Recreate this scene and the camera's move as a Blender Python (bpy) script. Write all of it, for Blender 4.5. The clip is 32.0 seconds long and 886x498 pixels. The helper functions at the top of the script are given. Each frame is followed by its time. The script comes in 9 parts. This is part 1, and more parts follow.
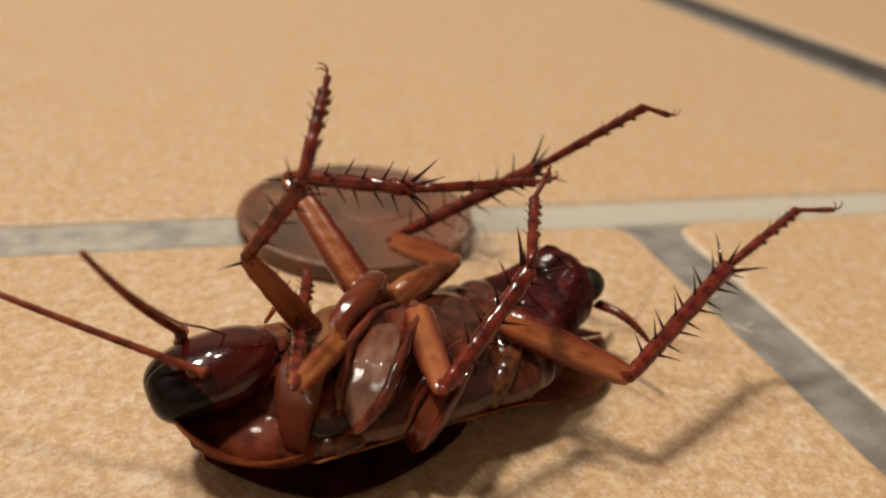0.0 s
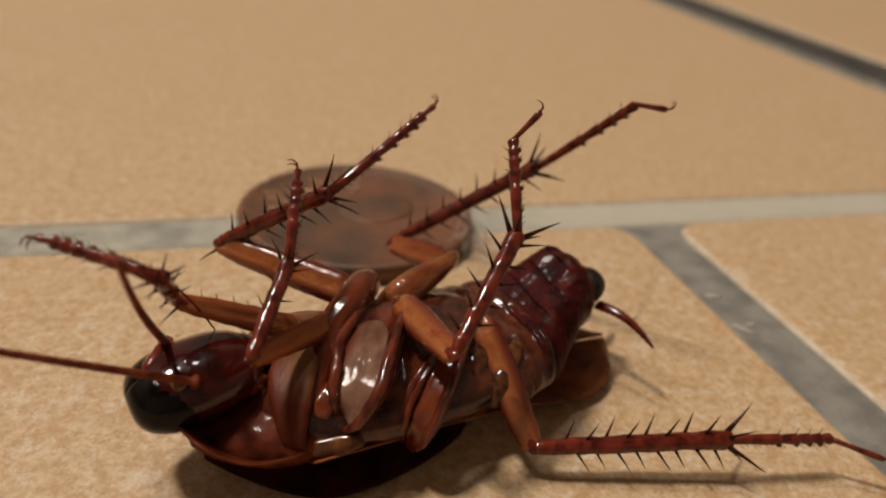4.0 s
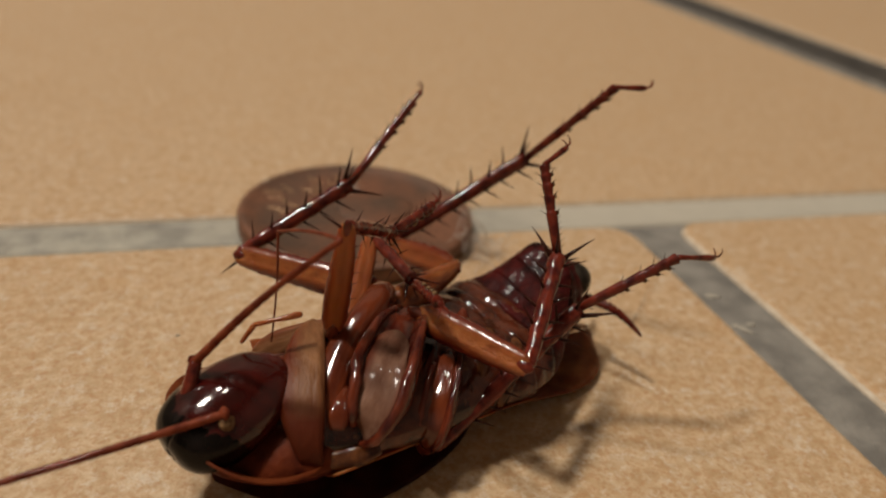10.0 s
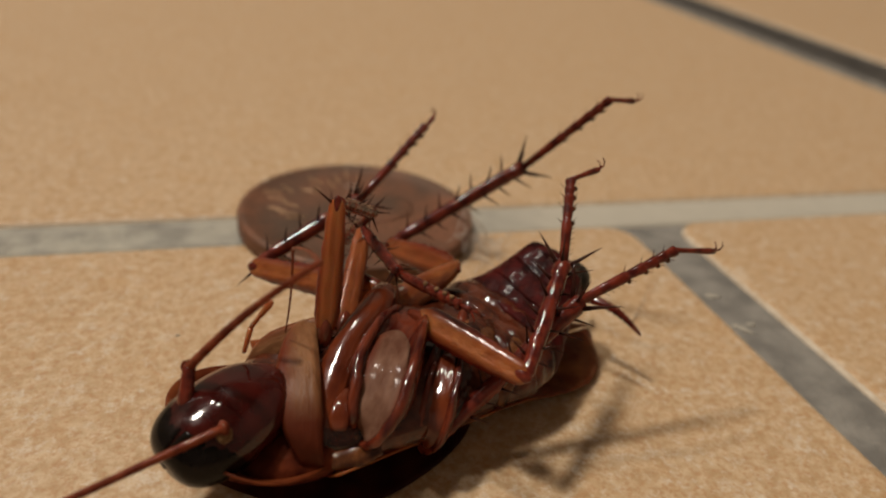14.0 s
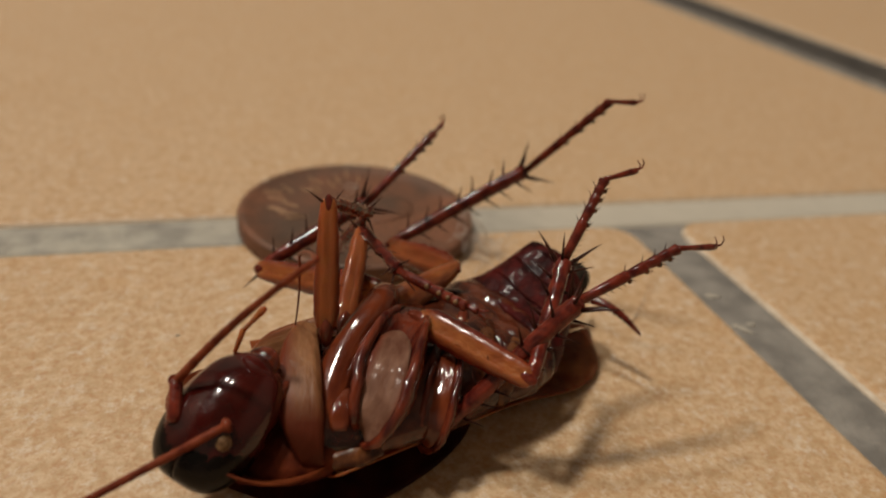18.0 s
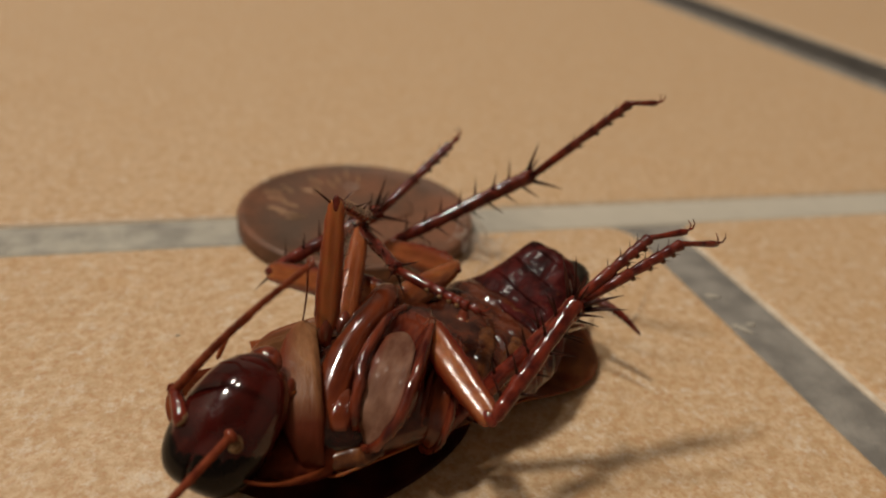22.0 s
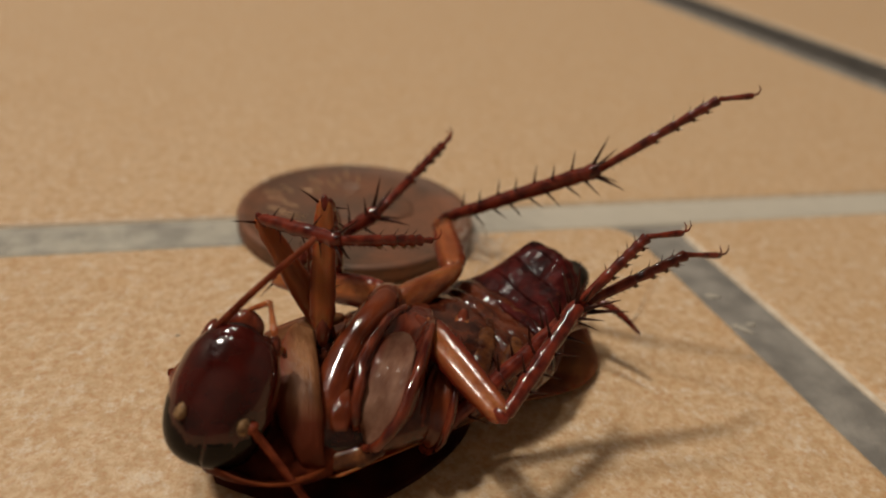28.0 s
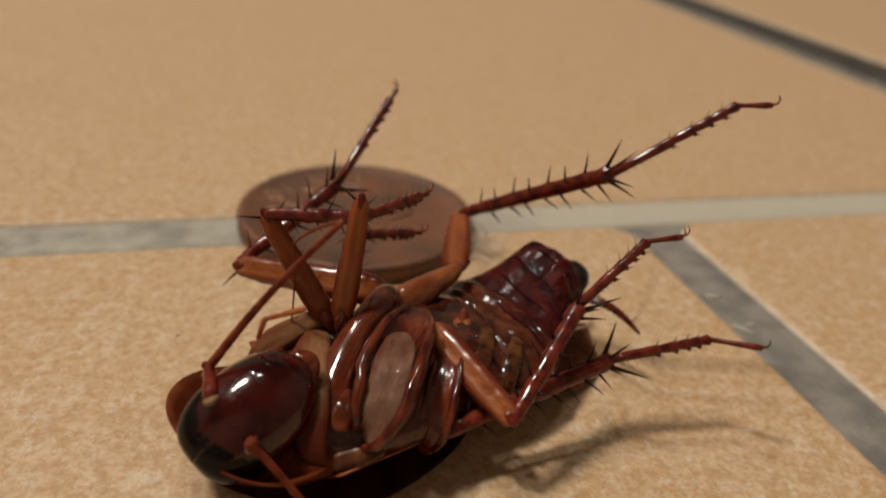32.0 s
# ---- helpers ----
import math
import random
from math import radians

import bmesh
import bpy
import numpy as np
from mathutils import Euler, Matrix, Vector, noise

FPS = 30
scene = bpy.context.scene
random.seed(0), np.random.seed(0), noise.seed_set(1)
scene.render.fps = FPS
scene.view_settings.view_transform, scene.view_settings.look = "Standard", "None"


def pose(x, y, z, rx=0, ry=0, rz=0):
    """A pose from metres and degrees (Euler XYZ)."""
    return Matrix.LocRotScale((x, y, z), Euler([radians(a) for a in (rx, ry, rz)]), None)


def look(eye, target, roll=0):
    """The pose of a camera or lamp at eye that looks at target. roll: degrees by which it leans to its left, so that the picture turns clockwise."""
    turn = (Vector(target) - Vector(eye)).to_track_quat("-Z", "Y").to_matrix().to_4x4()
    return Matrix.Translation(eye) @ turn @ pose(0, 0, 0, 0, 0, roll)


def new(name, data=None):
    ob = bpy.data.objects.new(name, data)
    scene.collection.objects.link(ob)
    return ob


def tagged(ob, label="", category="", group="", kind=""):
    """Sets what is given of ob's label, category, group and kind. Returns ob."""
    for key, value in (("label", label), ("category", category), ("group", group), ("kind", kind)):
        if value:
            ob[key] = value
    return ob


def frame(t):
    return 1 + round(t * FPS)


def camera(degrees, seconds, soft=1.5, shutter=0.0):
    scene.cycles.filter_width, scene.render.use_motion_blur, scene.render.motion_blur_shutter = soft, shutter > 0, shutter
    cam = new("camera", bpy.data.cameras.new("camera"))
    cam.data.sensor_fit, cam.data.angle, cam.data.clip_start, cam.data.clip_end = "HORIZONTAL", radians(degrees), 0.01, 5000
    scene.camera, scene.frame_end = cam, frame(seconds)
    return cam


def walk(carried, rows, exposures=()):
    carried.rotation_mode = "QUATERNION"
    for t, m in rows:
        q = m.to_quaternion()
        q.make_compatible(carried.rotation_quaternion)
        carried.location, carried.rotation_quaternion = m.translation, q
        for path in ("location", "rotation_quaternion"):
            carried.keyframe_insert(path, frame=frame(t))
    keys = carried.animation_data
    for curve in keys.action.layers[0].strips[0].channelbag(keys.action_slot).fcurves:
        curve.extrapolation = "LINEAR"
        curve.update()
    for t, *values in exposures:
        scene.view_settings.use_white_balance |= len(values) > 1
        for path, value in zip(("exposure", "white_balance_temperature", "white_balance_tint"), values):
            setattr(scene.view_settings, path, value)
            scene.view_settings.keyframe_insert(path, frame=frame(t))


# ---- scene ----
# All lengths below are written in millimetres and turned into metres by MM.
MM = 0.001


def at(x, y, z, rx=0, ry=0, rz=0):
    return pose(x * MM, y * MM, z * MM, rx, ry, rz)


EYE = (0.0, 0.0, 0.030937)
cam = camera(62.466, 32.0, soft=2.1)
cam.data.dof.use_dof, cam.data.dof.focus_distance, cam.data.dof.aperture_fstop = True, 0.0405, 34
VIEW = look(EYE, (0.000000, 0.052739, 0.002326), 5.962)
walk(cam, [(0.0, VIEW), (32.0, VIEW)], exposures=((0, 0.21), (0.4, -0.06), (1, -0.14), (3, -0.17), (6, -0.20), (9, -0.28), (28, -0.27), (32, -0.24)))

# ---- light ----
world = bpy.data.worlds.new("room_air")
world.use_nodes = True
world.node_tree.nodes["Background"].inputs[0].default_value = (1.0, 0.85, 0.65, 1)
world.node_tree.nodes["Background"].inputs[1].default_value = 0.02
scene.world = world
scene.view_settings.exposure = 0.0


LAMP = (-0.9, 0.13, 2.0)


def ceiling_light(eye, target, size, watts, colour):
    data = bpy.data.lights.new("ceiling_light", "AREA")
    data.shape, data.size, data.energy, data.color = "DISK", size, watts, colour
    ob = new("ceiling_light", data)
    ob.matrix_world = look(eye, target)
    return ob


# one main lamp and two weaker bulbs beside it
ceiling_light(LAMP, (0, 0.035, 0), 0.24, 32.8, (1.0, 0.905, 0.79))
ceiling_light((-0.66, 0.62, 2.0), (0, 0.035, 0), 0.14, 9.0, (1.0, 0.905, 0.79))
ceiling_light((-0.30, 0.40, 2.05), (0, 0.035, 0), 0.14, 4.5, (1.0, 0.905, 0.79))

# ---- materials ----


def material(name, a, b, size=1.0, rough=0.4, bump=0.1, fine=None, metal=0.0, coat=0.0,
             sub=0.0, spots=None, shift=0.0, stretch=(1, 1, 1), spread=(0.35, 0.65), margin=None, dents=0.0, pale=None, wash=None, far=None, spec=None, sheen=0.085):
    """Two colours mixed by a coarse and a fine noise; size is the width of a coarse patch in millimetres."""
    m = bpy.data.materials.new(name)
    m.use_nodes = True
    nt = m.node_tree
    n, link = nt.nodes, nt.links.new
    p = n["Principled BSDF"]
    co = n.new("ShaderNodeTexCoord")
    mp = n.new("ShaderNodeMapping")
    mp.inputs["Scale"].default_value = stretch
    link(co.outputs["Object"], mp.inputs["Vector"])
    vec = mp.outputs["Vector"]
    if shift:
        info = n.new("ShaderNodeObjectInfo")
        add = n.new("ShaderNodeVectorMath")
        mul = n.new("ShaderNodeMath")
        mul.operation, mul.inputs[1].default_value = "MULTIPLY", shift
        link(info.outputs["Random"], mul.inputs[0])
        link(vec, add.inputs[0])
        link(mul.outputs[0], add.inputs[1])
        vec = add.outputs[0]
    big = n.new("ShaderNodeTexNoise")
    big.inputs["Scale"].default_value, big.inputs["Detail"].default_value = 1 / (size * MM), 5
    link(vec, big.inputs["Vector"])
    ramp = n.new("ShaderNodeValToRGB")
    ramp.color_ramp.elements[0].position, ramp.color_ramp.elements[1].position = spread
    ramp.color_ramp.elements[0].color, ramp.color_ramp.elements[1].color = (*a, 1), (*b, 1)
    link(big.outputs["Fac"], ramp.inputs["Fac"])
    colour = ramp.outputs["Color"]
    grain = n.new("ShaderNodeTexNoise")
    grain.inputs["Scale"].default_value, grain.inputs["Detail"].default_value = 1 / ((fine or size / 6) * MM), 4
    link(vec, grain.inputs["Vector"])
    if spots:
        tone, low, high, amount = spots
        sr = n.new("ShaderNodeMapRange")
        sr.inputs["From Min"].default_value, sr.inputs["From Max"].default_value = low, high
        sr.inputs["To Max"].default_value = amount
        link(grain.outputs["Fac"], sr.inputs["Value"])
        mix = n.new("ShaderNodeMix")
        mix.data_type = "RGBA"
        link(sr.outputs[0], mix.inputs[0])
        link(colour, mix.inputs[6])
        mix.inputs[7].default_value = (*tone, 1)
        colour = mix.outputs[2]
    for tone, width, low, high, amount in [q for q in (wash, pale) if q]:
        veil = n.new("ShaderNodeTexNoise")
        veil.inputs["Scale"].default_value, veil.inputs["Detail"].default_value = 1 / (width * MM), 8
        veil.inputs["Roughness"].default_value = 0.75
        link(vec, veil.inputs["Vector"])
        wr = n.new("ShaderNodeMapRange")
        wr.inputs["From Min"].default_value, wr.inputs["From Max"].default_value = low, high
        wr.inputs["To Max"].default_value = amount
        link(veil.outputs["Fac"], wr.inputs["Value"])
        mw = n.new("ShaderNodeMix")
        mw.data_type = "RGBA"
        link(wr.outputs[0], mw.inputs[0])
        link(colour, mw.inputs[6])
        mw.inputs[7].default_value = (*tone, 1)
        colour = mw.outputs[2]
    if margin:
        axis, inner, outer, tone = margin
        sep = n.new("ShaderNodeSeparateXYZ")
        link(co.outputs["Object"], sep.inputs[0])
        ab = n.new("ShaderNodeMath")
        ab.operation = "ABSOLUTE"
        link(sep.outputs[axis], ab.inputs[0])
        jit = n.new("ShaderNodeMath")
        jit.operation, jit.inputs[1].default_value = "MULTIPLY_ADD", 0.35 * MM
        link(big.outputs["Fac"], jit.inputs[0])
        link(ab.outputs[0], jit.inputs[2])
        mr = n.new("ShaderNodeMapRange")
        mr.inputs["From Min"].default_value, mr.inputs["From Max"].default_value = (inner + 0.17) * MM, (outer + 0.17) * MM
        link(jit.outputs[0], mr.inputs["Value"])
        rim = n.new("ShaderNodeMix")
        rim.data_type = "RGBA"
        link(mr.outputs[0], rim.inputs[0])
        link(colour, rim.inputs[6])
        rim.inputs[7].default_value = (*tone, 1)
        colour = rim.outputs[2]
    if far:
        inner, outer, tone, *share = far
        along = n.new("ShaderNodeSeparateXYZ")
        link(co.outputs["Object"], along.inputs[0])
        fr = n.new("ShaderNodeMapRange")
        fr.inputs["From Min"].default_value, fr.inputs["From Max"].default_value = inner * MM, outer * MM
        fr.inputs["To Max"].default_value = share[0] if share else 1.0
        link(along.outputs[0], fr.inputs["Value"])
        fm = n.new("ShaderNodeMix")
        fm.data_type = "RGBA"
        link(fr.outputs[0], fm.inputs[0])
        link(colour, fm.inputs[6])
        fm.inputs[7].default_value = (*tone, 1)
        colour = fm.outputs[2]
    link(colour, p.inputs["Base Color"])
    rr = n.new("ShaderNodeMapRange")
    rr.inputs["To Min"].default_value, rr.inputs["To Max"].default_value = rough * 0.75, min(1, rough * 1.3)
    link(grain.outputs["Fac"], rr.inputs["Value"])
    link(rr.outputs[0], p.inputs["Roughness"])
    bp = n.new("ShaderNodeBump")
    bp.inputs["Strength"].default_value, bp.inputs["Distance"].default_value = bump, 0.3 * MM * (fine or size / 6)
    link(grain.outputs["Fac"], bp.inputs["Height"])
    wave = n.new("ShaderNodeBump")
    wave.inputs["Strength"].default_value, wave.inputs["Distance"].default_value = dents, 0.25 * MM * size
    link(big.outputs["Fac"], wave.inputs["Height"])
    link(bp.outputs[0], wave.inputs["Normal"])
    link(wave.outputs[0], p.inputs["Normal"])
    p.inputs["Metallic"].default_value = metal
    p.inputs["Coat Weight"].default_value = coat
    p.inputs["Coat Roughness"].default_value = sheen
    p.inputs["Specular IOR Level"].default_value = spec if spec is not None else 0.04 if coat else 0.5
    if sub:
        p.inputs["Subsurface Weight"].default_value = sub
        p.inputs["Subsurface Radius"].default_value = (1.0, 0.4, 0.15)
        p.inputs["Subsurface Scale"].default_value = 1.0 * MM
    return m


M_TILE = material("sandy_tile", (0.48, 0.315, 0.165), (0.63, 0.465, 0.29), 0.75, 0.5, 0.7, 0.26, spots=((0.45, 0.235, 0.10), 0.46, 0.66, 0.65), shift=0.7, pale=((0.72, 0.63, 0.50), 0.9, 0.52, 0.66, 0.7), wash=((0.52, 0.305, 0.130), 4.0, 0.5, 0.72, 0.45))
# paler bevel tone: some wear, and the edge highlight put into the colour
M_TILE_EDGE = material("worn_lit_tile_edge", (0.54, 0.43, 0.30), (0.69, 0.60, 0.47), 1.2, 0.5, 0.6, 0.3, shift=0.7)
M_GROUT = material("grey_grout", (0.155, 0.145, 0.128), (0.27, 0.252, 0.22), 3.0, 0.85, 0.9, 0.5, spots=((0.40, 0.38, 0.33), 0.62, 0.80, 0.5))
M_GROUTP = material("pale_grout", (0.25, 0.235, 0.20), (0.40, 0.38, 0.32), 2.4, 0.85, 0.9, 0.6, spots=((0.19, 0.18, 0.155), 0.56, 0.72, 0.5), far=(905.0, 922.0, (0.50, 0.46, 0.375), 0.86), wash=((0.46, 0.43, 0.35), 9.0, 0.48, 0.60, 0.7))
M_JOINT_DARK = material("dark_joint_tone", (0.035, 0.032, 0.028), (0.07, 0.062, 0.052), 6.0, 0.6, 0.5, 0.9)
M_WALL = material("taupe_plaster", (0.25, 0.22, 0.19), (0.30, 0.265, 0.23), 300, 0.8, 0.2, 8)
M_COIN = material("tarnished_copper", (0.095, 0.056, 0.036), (0.215, 0.088, 0.045), 5.0, 0.52, 0.3, 0.5, metal=0.3, spots=((0.065, 0.048, 0.034), 0.48, 0.72, 0.5), spread=(0.34, 0.66))
M_COINB = material("rubbed_brass_tone", (0.40, 0.25, 0.13), (0.55, 0.36, 0.20), 1.0, 0.35, 0.2, 0.3, metal=0.5)
M_DARK = material("dark_chitin", (0.020, 0.004, 0.003), (0.070, 0.011, 0.006), 1.3, 0.26, 0.5, 0.35, coat=0.6, dents=0.3)
M_HEAD = material("chestnut_chitin", (0.014, 0.002, 0.002), (0.085, 0.008, 0.005), 1.8, 0.24, 0.3, 0.3, coat=1.0, dents=0.35, spread=(0.25, 0.85))
M_TIBIA = material("red_brown_chitin", (0.055, 0.007, 0.005), (0.17, 0.025, 0.012), 0.7, 0.25, 0.6, 0.24, coat=0.75, dents=0.7)
M_ANTENNA = material("dull_feeler_chitin", (0.10, 0.018, 0.009), (0.22, 0.050, 0.022), 0.8, 0.4, 0.4, 0.25, coat=0.15)
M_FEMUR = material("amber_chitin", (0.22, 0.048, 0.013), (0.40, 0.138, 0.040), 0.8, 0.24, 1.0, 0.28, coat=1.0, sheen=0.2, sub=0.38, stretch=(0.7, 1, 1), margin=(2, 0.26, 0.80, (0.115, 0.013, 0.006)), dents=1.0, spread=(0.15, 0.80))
M_AMBER = material("amber_leg_base_chitin", (0.15, 0.034, 0.011), (0.32, 0.105, 0.033), 1.2, 0.24, 0.8, 0.3, coat=1.0, sub=0.4, stretch=(0.4, 1, 1), dents=0.6)
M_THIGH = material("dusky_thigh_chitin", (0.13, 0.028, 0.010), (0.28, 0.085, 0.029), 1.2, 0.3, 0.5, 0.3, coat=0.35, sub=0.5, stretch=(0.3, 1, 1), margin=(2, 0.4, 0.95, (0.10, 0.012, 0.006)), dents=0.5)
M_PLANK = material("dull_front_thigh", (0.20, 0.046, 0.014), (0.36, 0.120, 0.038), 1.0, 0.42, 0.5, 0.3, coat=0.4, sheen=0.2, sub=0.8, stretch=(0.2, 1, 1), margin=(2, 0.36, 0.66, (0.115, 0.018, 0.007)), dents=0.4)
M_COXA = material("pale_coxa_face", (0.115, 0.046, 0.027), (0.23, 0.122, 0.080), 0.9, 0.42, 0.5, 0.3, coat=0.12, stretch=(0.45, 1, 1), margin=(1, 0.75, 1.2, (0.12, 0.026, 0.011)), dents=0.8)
M_PANEL = material("pale_front_coxa_chitin", (0.14, 0.050, 0.019), (0.31, 0.150, 0.068), 0.7, 0.4, 0.6, 0.3, spec=0.14, sub=0.1, stretch=(0.25, 1, 1), margin=(1, 0.45, 1.25, (0.13, 0.024, 0.008)), far=(5.0, 6.6, (0.09, 0.018, 0.007)), dents=0.9, spread=(0.25, 0.75))
M_RUST = material("rust_coxa_chitin", (0.050, 0.007, 0.005), (0.155, 0.030, 0.012), 0.7, 0.2, 0.7, 0.35, coat=1.0, stretch=(0.35, 1, 1), dents=0.8)
M_GOLD = material("golden_belly_skin", (0.030, 0.007, 0.004), (0.16, 0.055, 0.016), 0.8, 0.26, 0.6, 0.3, coat=0.7, dents=1.0, spread=(0.35, 0.75))
M_LOBE = material("amber_lobe_chitin", (0.060, 0.009, 0.005), (0.20, 0.044, 0.014), 1.1, 0.2, 0.6, 0.3, coat=1.0, stretch=(0.4, 1, 1), dents=0.6, spread=(0.2, 0.8))
M_FOLD = material("red_belly_fold", (0.020, 0.004, 0.003), (0.105, 0.024, 0.009), 1.5, 0.24, 0.5, 0.5, coat=1.0, spots=((0.16, 0.060, 0.018), 0.60, 0.76, 0.4), dents=0.8)
M_RIM = material("orange_pronotum_chitin", (0.10, 0.020, 0.007), (0.17, 0.042, 0.013), 1.6, 0.5, 0.3, 0.3, coat=0.06, dents=0.2)
M_NECK = material("neck_skin", (0.050, 0.009, 0.005), (0.15, 0.032, 0.012), 1.2, 0.4, 0.4, 0.3, coat=0.06, dents=0.3)
M_STERNITE = material("banded_belly_chitin", (0.014, 0.003, 0.003), (0.075, 0.009, 0.008), 1.4, 0.42, 0.5, 0.35, coat=0.06, spots=((0.12, 0.028, 0.010), 0.58, 0.75, 0.4), dents=0.25)
M_WING = material("wing_membrane", (0.10, 0.030, 0.011), (0.23, 0.085, 0.030), 2.0, 0.35, 0.3, 0.25, coat=0.15, sub=0.4)
# near-black wing tone, with the shadow under the body put into it
M_SHADE_WING = material("shade_wing_dark", (0.014, 0.003, 0.002), (0.060, 0.010, 0.004), 3.0, 0.6, 0.3, 0.3, coat=0.0, spec=0.1)
M_EYE = material("black_eye", (0.004, 0.003, 0.002), (0.009, 0.006, 0.005), 0.6, 0.16, 0.05, 0.12, coat=0.3)
M_TIP = material("dull_dark_tip", (0.012, 0.010, 0.008), (0.045, 0.036, 0.026), 0.8, 0.45, 0.4, 0.2, coat=0.2)
M_PALE = material("pale_socket", (0.07, 0.030, 0.013), (0.27, 0.165, 0.080), 0.35, 0.4, 0.4, 0.1, coat=0.3)
M_SPINE = material("spine_chitin", (0.020, 0.006, 0.005), (0.045, 0.013, 0.008), 0.5, 0.3, 0.1, 0.1, coat=0.3)
M_LINT = material("lint_fibre", (0.50, 0.45, 0.38), (0.72, 0.67, 0.60), 1.0, 0.7, 0.1, 0.2)
M_HAIR = material("brown_hair", (0.20, 0.13, 0.08), (0.28, 0.19, 0.12), 1.0, 0.5, 0.1, 0.2)

# ---- mesh helpers ----


def part(name, bm, mat, parent=None, label="", smooth=True):
    """Links a bmesh, drawn in millimetres, as one mesh object."""
    bmesh.ops.recalc_face_normals(bm, faces=bm.faces)
    me = bpy.data.meshes.new(name)
    bmesh.ops.scale(bm, vec=(MM, MM, MM), verts=bm.verts)
    bm.to_mesh(me)
    bm.free()
    for f in me.polygons:
        f.use_smooth = smooth
    me.materials.append(mat)
    ob = new(name, me)
    ob.parent = parent
    if label:
        tagged(ob, label)
    return ob


def tube(rows, n=12, bm=None, m=None):
    """A closed lofted body along local x; rows of (x, y, z, half width y, half height z)."""
    bm = bm or bmesh.new()
    rings = []
    for x, y, z, ry, rz in rows:
        ring = []
        for k in range(n):
            a = 2 * math.pi * k / n
            v = Vector((x, y + ry * math.cos(a), z + rz * math.sin(a)))
            ring.append(bm.verts.new(m @ v if m else v))
        rings.append(ring)
    for r0, r1 in zip(rings, rings[1:]):
        for k in range(n):
            bm.faces.new((r0[k], r0[(k + 1) % n], r1[(k + 1) % n], r1[k]))
    bm.faces.new(rings[0][::-1])
    bm.faces.new(rings[-1])
    return bm


def spindle(length, profile, n=12, flat=1.0, bow=0.0):
    """A limb along +x; profile of (share of the length, radius)."""
    return tube([(length * s, 0, bow * math.sin(math.pi * s), r * flat, r) for s, r in profile], n)


def strand(pts, r0, r1, n=6, bm=None):
    """A tapering tube along a chain of points."""
    bm = bm or bmesh.new()
    pts = [Vector(q) for q in pts]
    rings = []
    for i, q in enumerate(pts):
        d = (pts[min(i + 1, len(pts) - 1)] - pts[max(i - 1, 0)]).normalized()
        side = d.cross(Vector((0.13, 0.21, 0.97)))
        side.normalize()
        up = side.cross(d)
        r = r0 + (r1 - r0) * i / (len(pts) - 1)
        rings.append([bm.verts.new(q + r * (math.cos(2 * math.pi * k / n) * side + math.sin(2 * math.pi * k / n) * up)) for k in range(n)])
    for a, b in zip(rings, rings[1:]):
        for k in range(n):
            bm.faces.new((a[k], a[(k + 1) % n], b[(k + 1) % n], b[k]))
    bm.faces.new(rings[0][::-1])
    bm.faces.new(rings[-1])
    return bm


def egg(rx, ry, rz, taper=0.0, n=20, m=14, at_=(0, 0, 0), blunt=1.0):
    rows = []
    for i in range(m + 1):
        a = math.pi * (i + 0.02) / (m + 0.04)
        x = -math.cos(a)
        s = math.sin(a) ** blunt * (1 - taper * x)
        rows.append((at_[0] + rx * x, at_[1], at_[2], ry * s, rz * s))
    return tube(rows, n)


def mesh_of(bm, name):
    me = bpy.data.meshes.new(name)
    bmesh.ops.recalc_face_normals(bm, faces=bm.faces)
    bmesh.ops.scale(bm, vec=(MM, MM, MM), verts=bm.verts)
    bm.to_mesh(me)
    bm.free()
    for f in me.polygons:
        f.use_smooth = True
    return me


def plate(fn, nu, nv, thick):
    """A curved sheet with thickness; fn(u, v) gives its outer face, u and v from 0 to 1."""
    bm = bmesh.new()
    g = [[bm.verts.new(fn(i / nu, j / nv)) for j in range(nv + 1)] for i in range(nu + 1)]
    for i in range(nu):
        for j in range(nv):
            bm.faces.new((g[i][j], g[i + 1][j], g[i + 1][j + 1], g[i][j + 1]))
    bmesh.ops.recalc_face_normals(bm, faces=bm.faces)
    bm.normal_update()
    bmesh.ops.solidify(bm, geom=bm.faces[:], thickness=thick)
    return bm


# ---- the room ----


def slab(name, x0, x1, y0, y1, z0, z1, mat, label, category):
    bm = bmesh.new()
    bmesh.ops.create_cube(bm, size=1, matrix=Matrix.Translation(((x0 + x1) / 2, (y0 + y1) / 2, (z0 + z1) / 2)) @ Matrix.Diagonal((x1 - x0, y1 - y0, z1 - z0, 1)))
    ob = part(name, bm, mat, smooth=False)
    return tagged(ob, label, category, kind="structure")


ROOM = 1350
slab("wall_north", -ROOM - 80, ROOM + 80, ROOM, ROOM + 80, -10, 2400, M_WALL, "plain taupe plaster wall", "wall")
slab("wall_south", -ROOM - 80, ROOM + 80, -ROOM - 80, -ROOM, -10, 2400, M_WALL, "plain taupe plaster wall", "wall")
slab("wall_east", ROOM, ROOM + 80, -ROOM, ROOM, -10, 2400, M_WALL, "plain taupe plaster wall", "wall")
slab("wall_west", -ROOM - 80, -ROOM, -ROOM, ROOM, -10, 2400, M_WALL, "plain taupe plaster wall", "wall")
slab("ceiling", -ROOM - 80, ROOM + 80, -ROOM - 80, ROOM + 80, 2400, 2480, M_WALL, "plain taupe plaster ceiling", "ceiling")

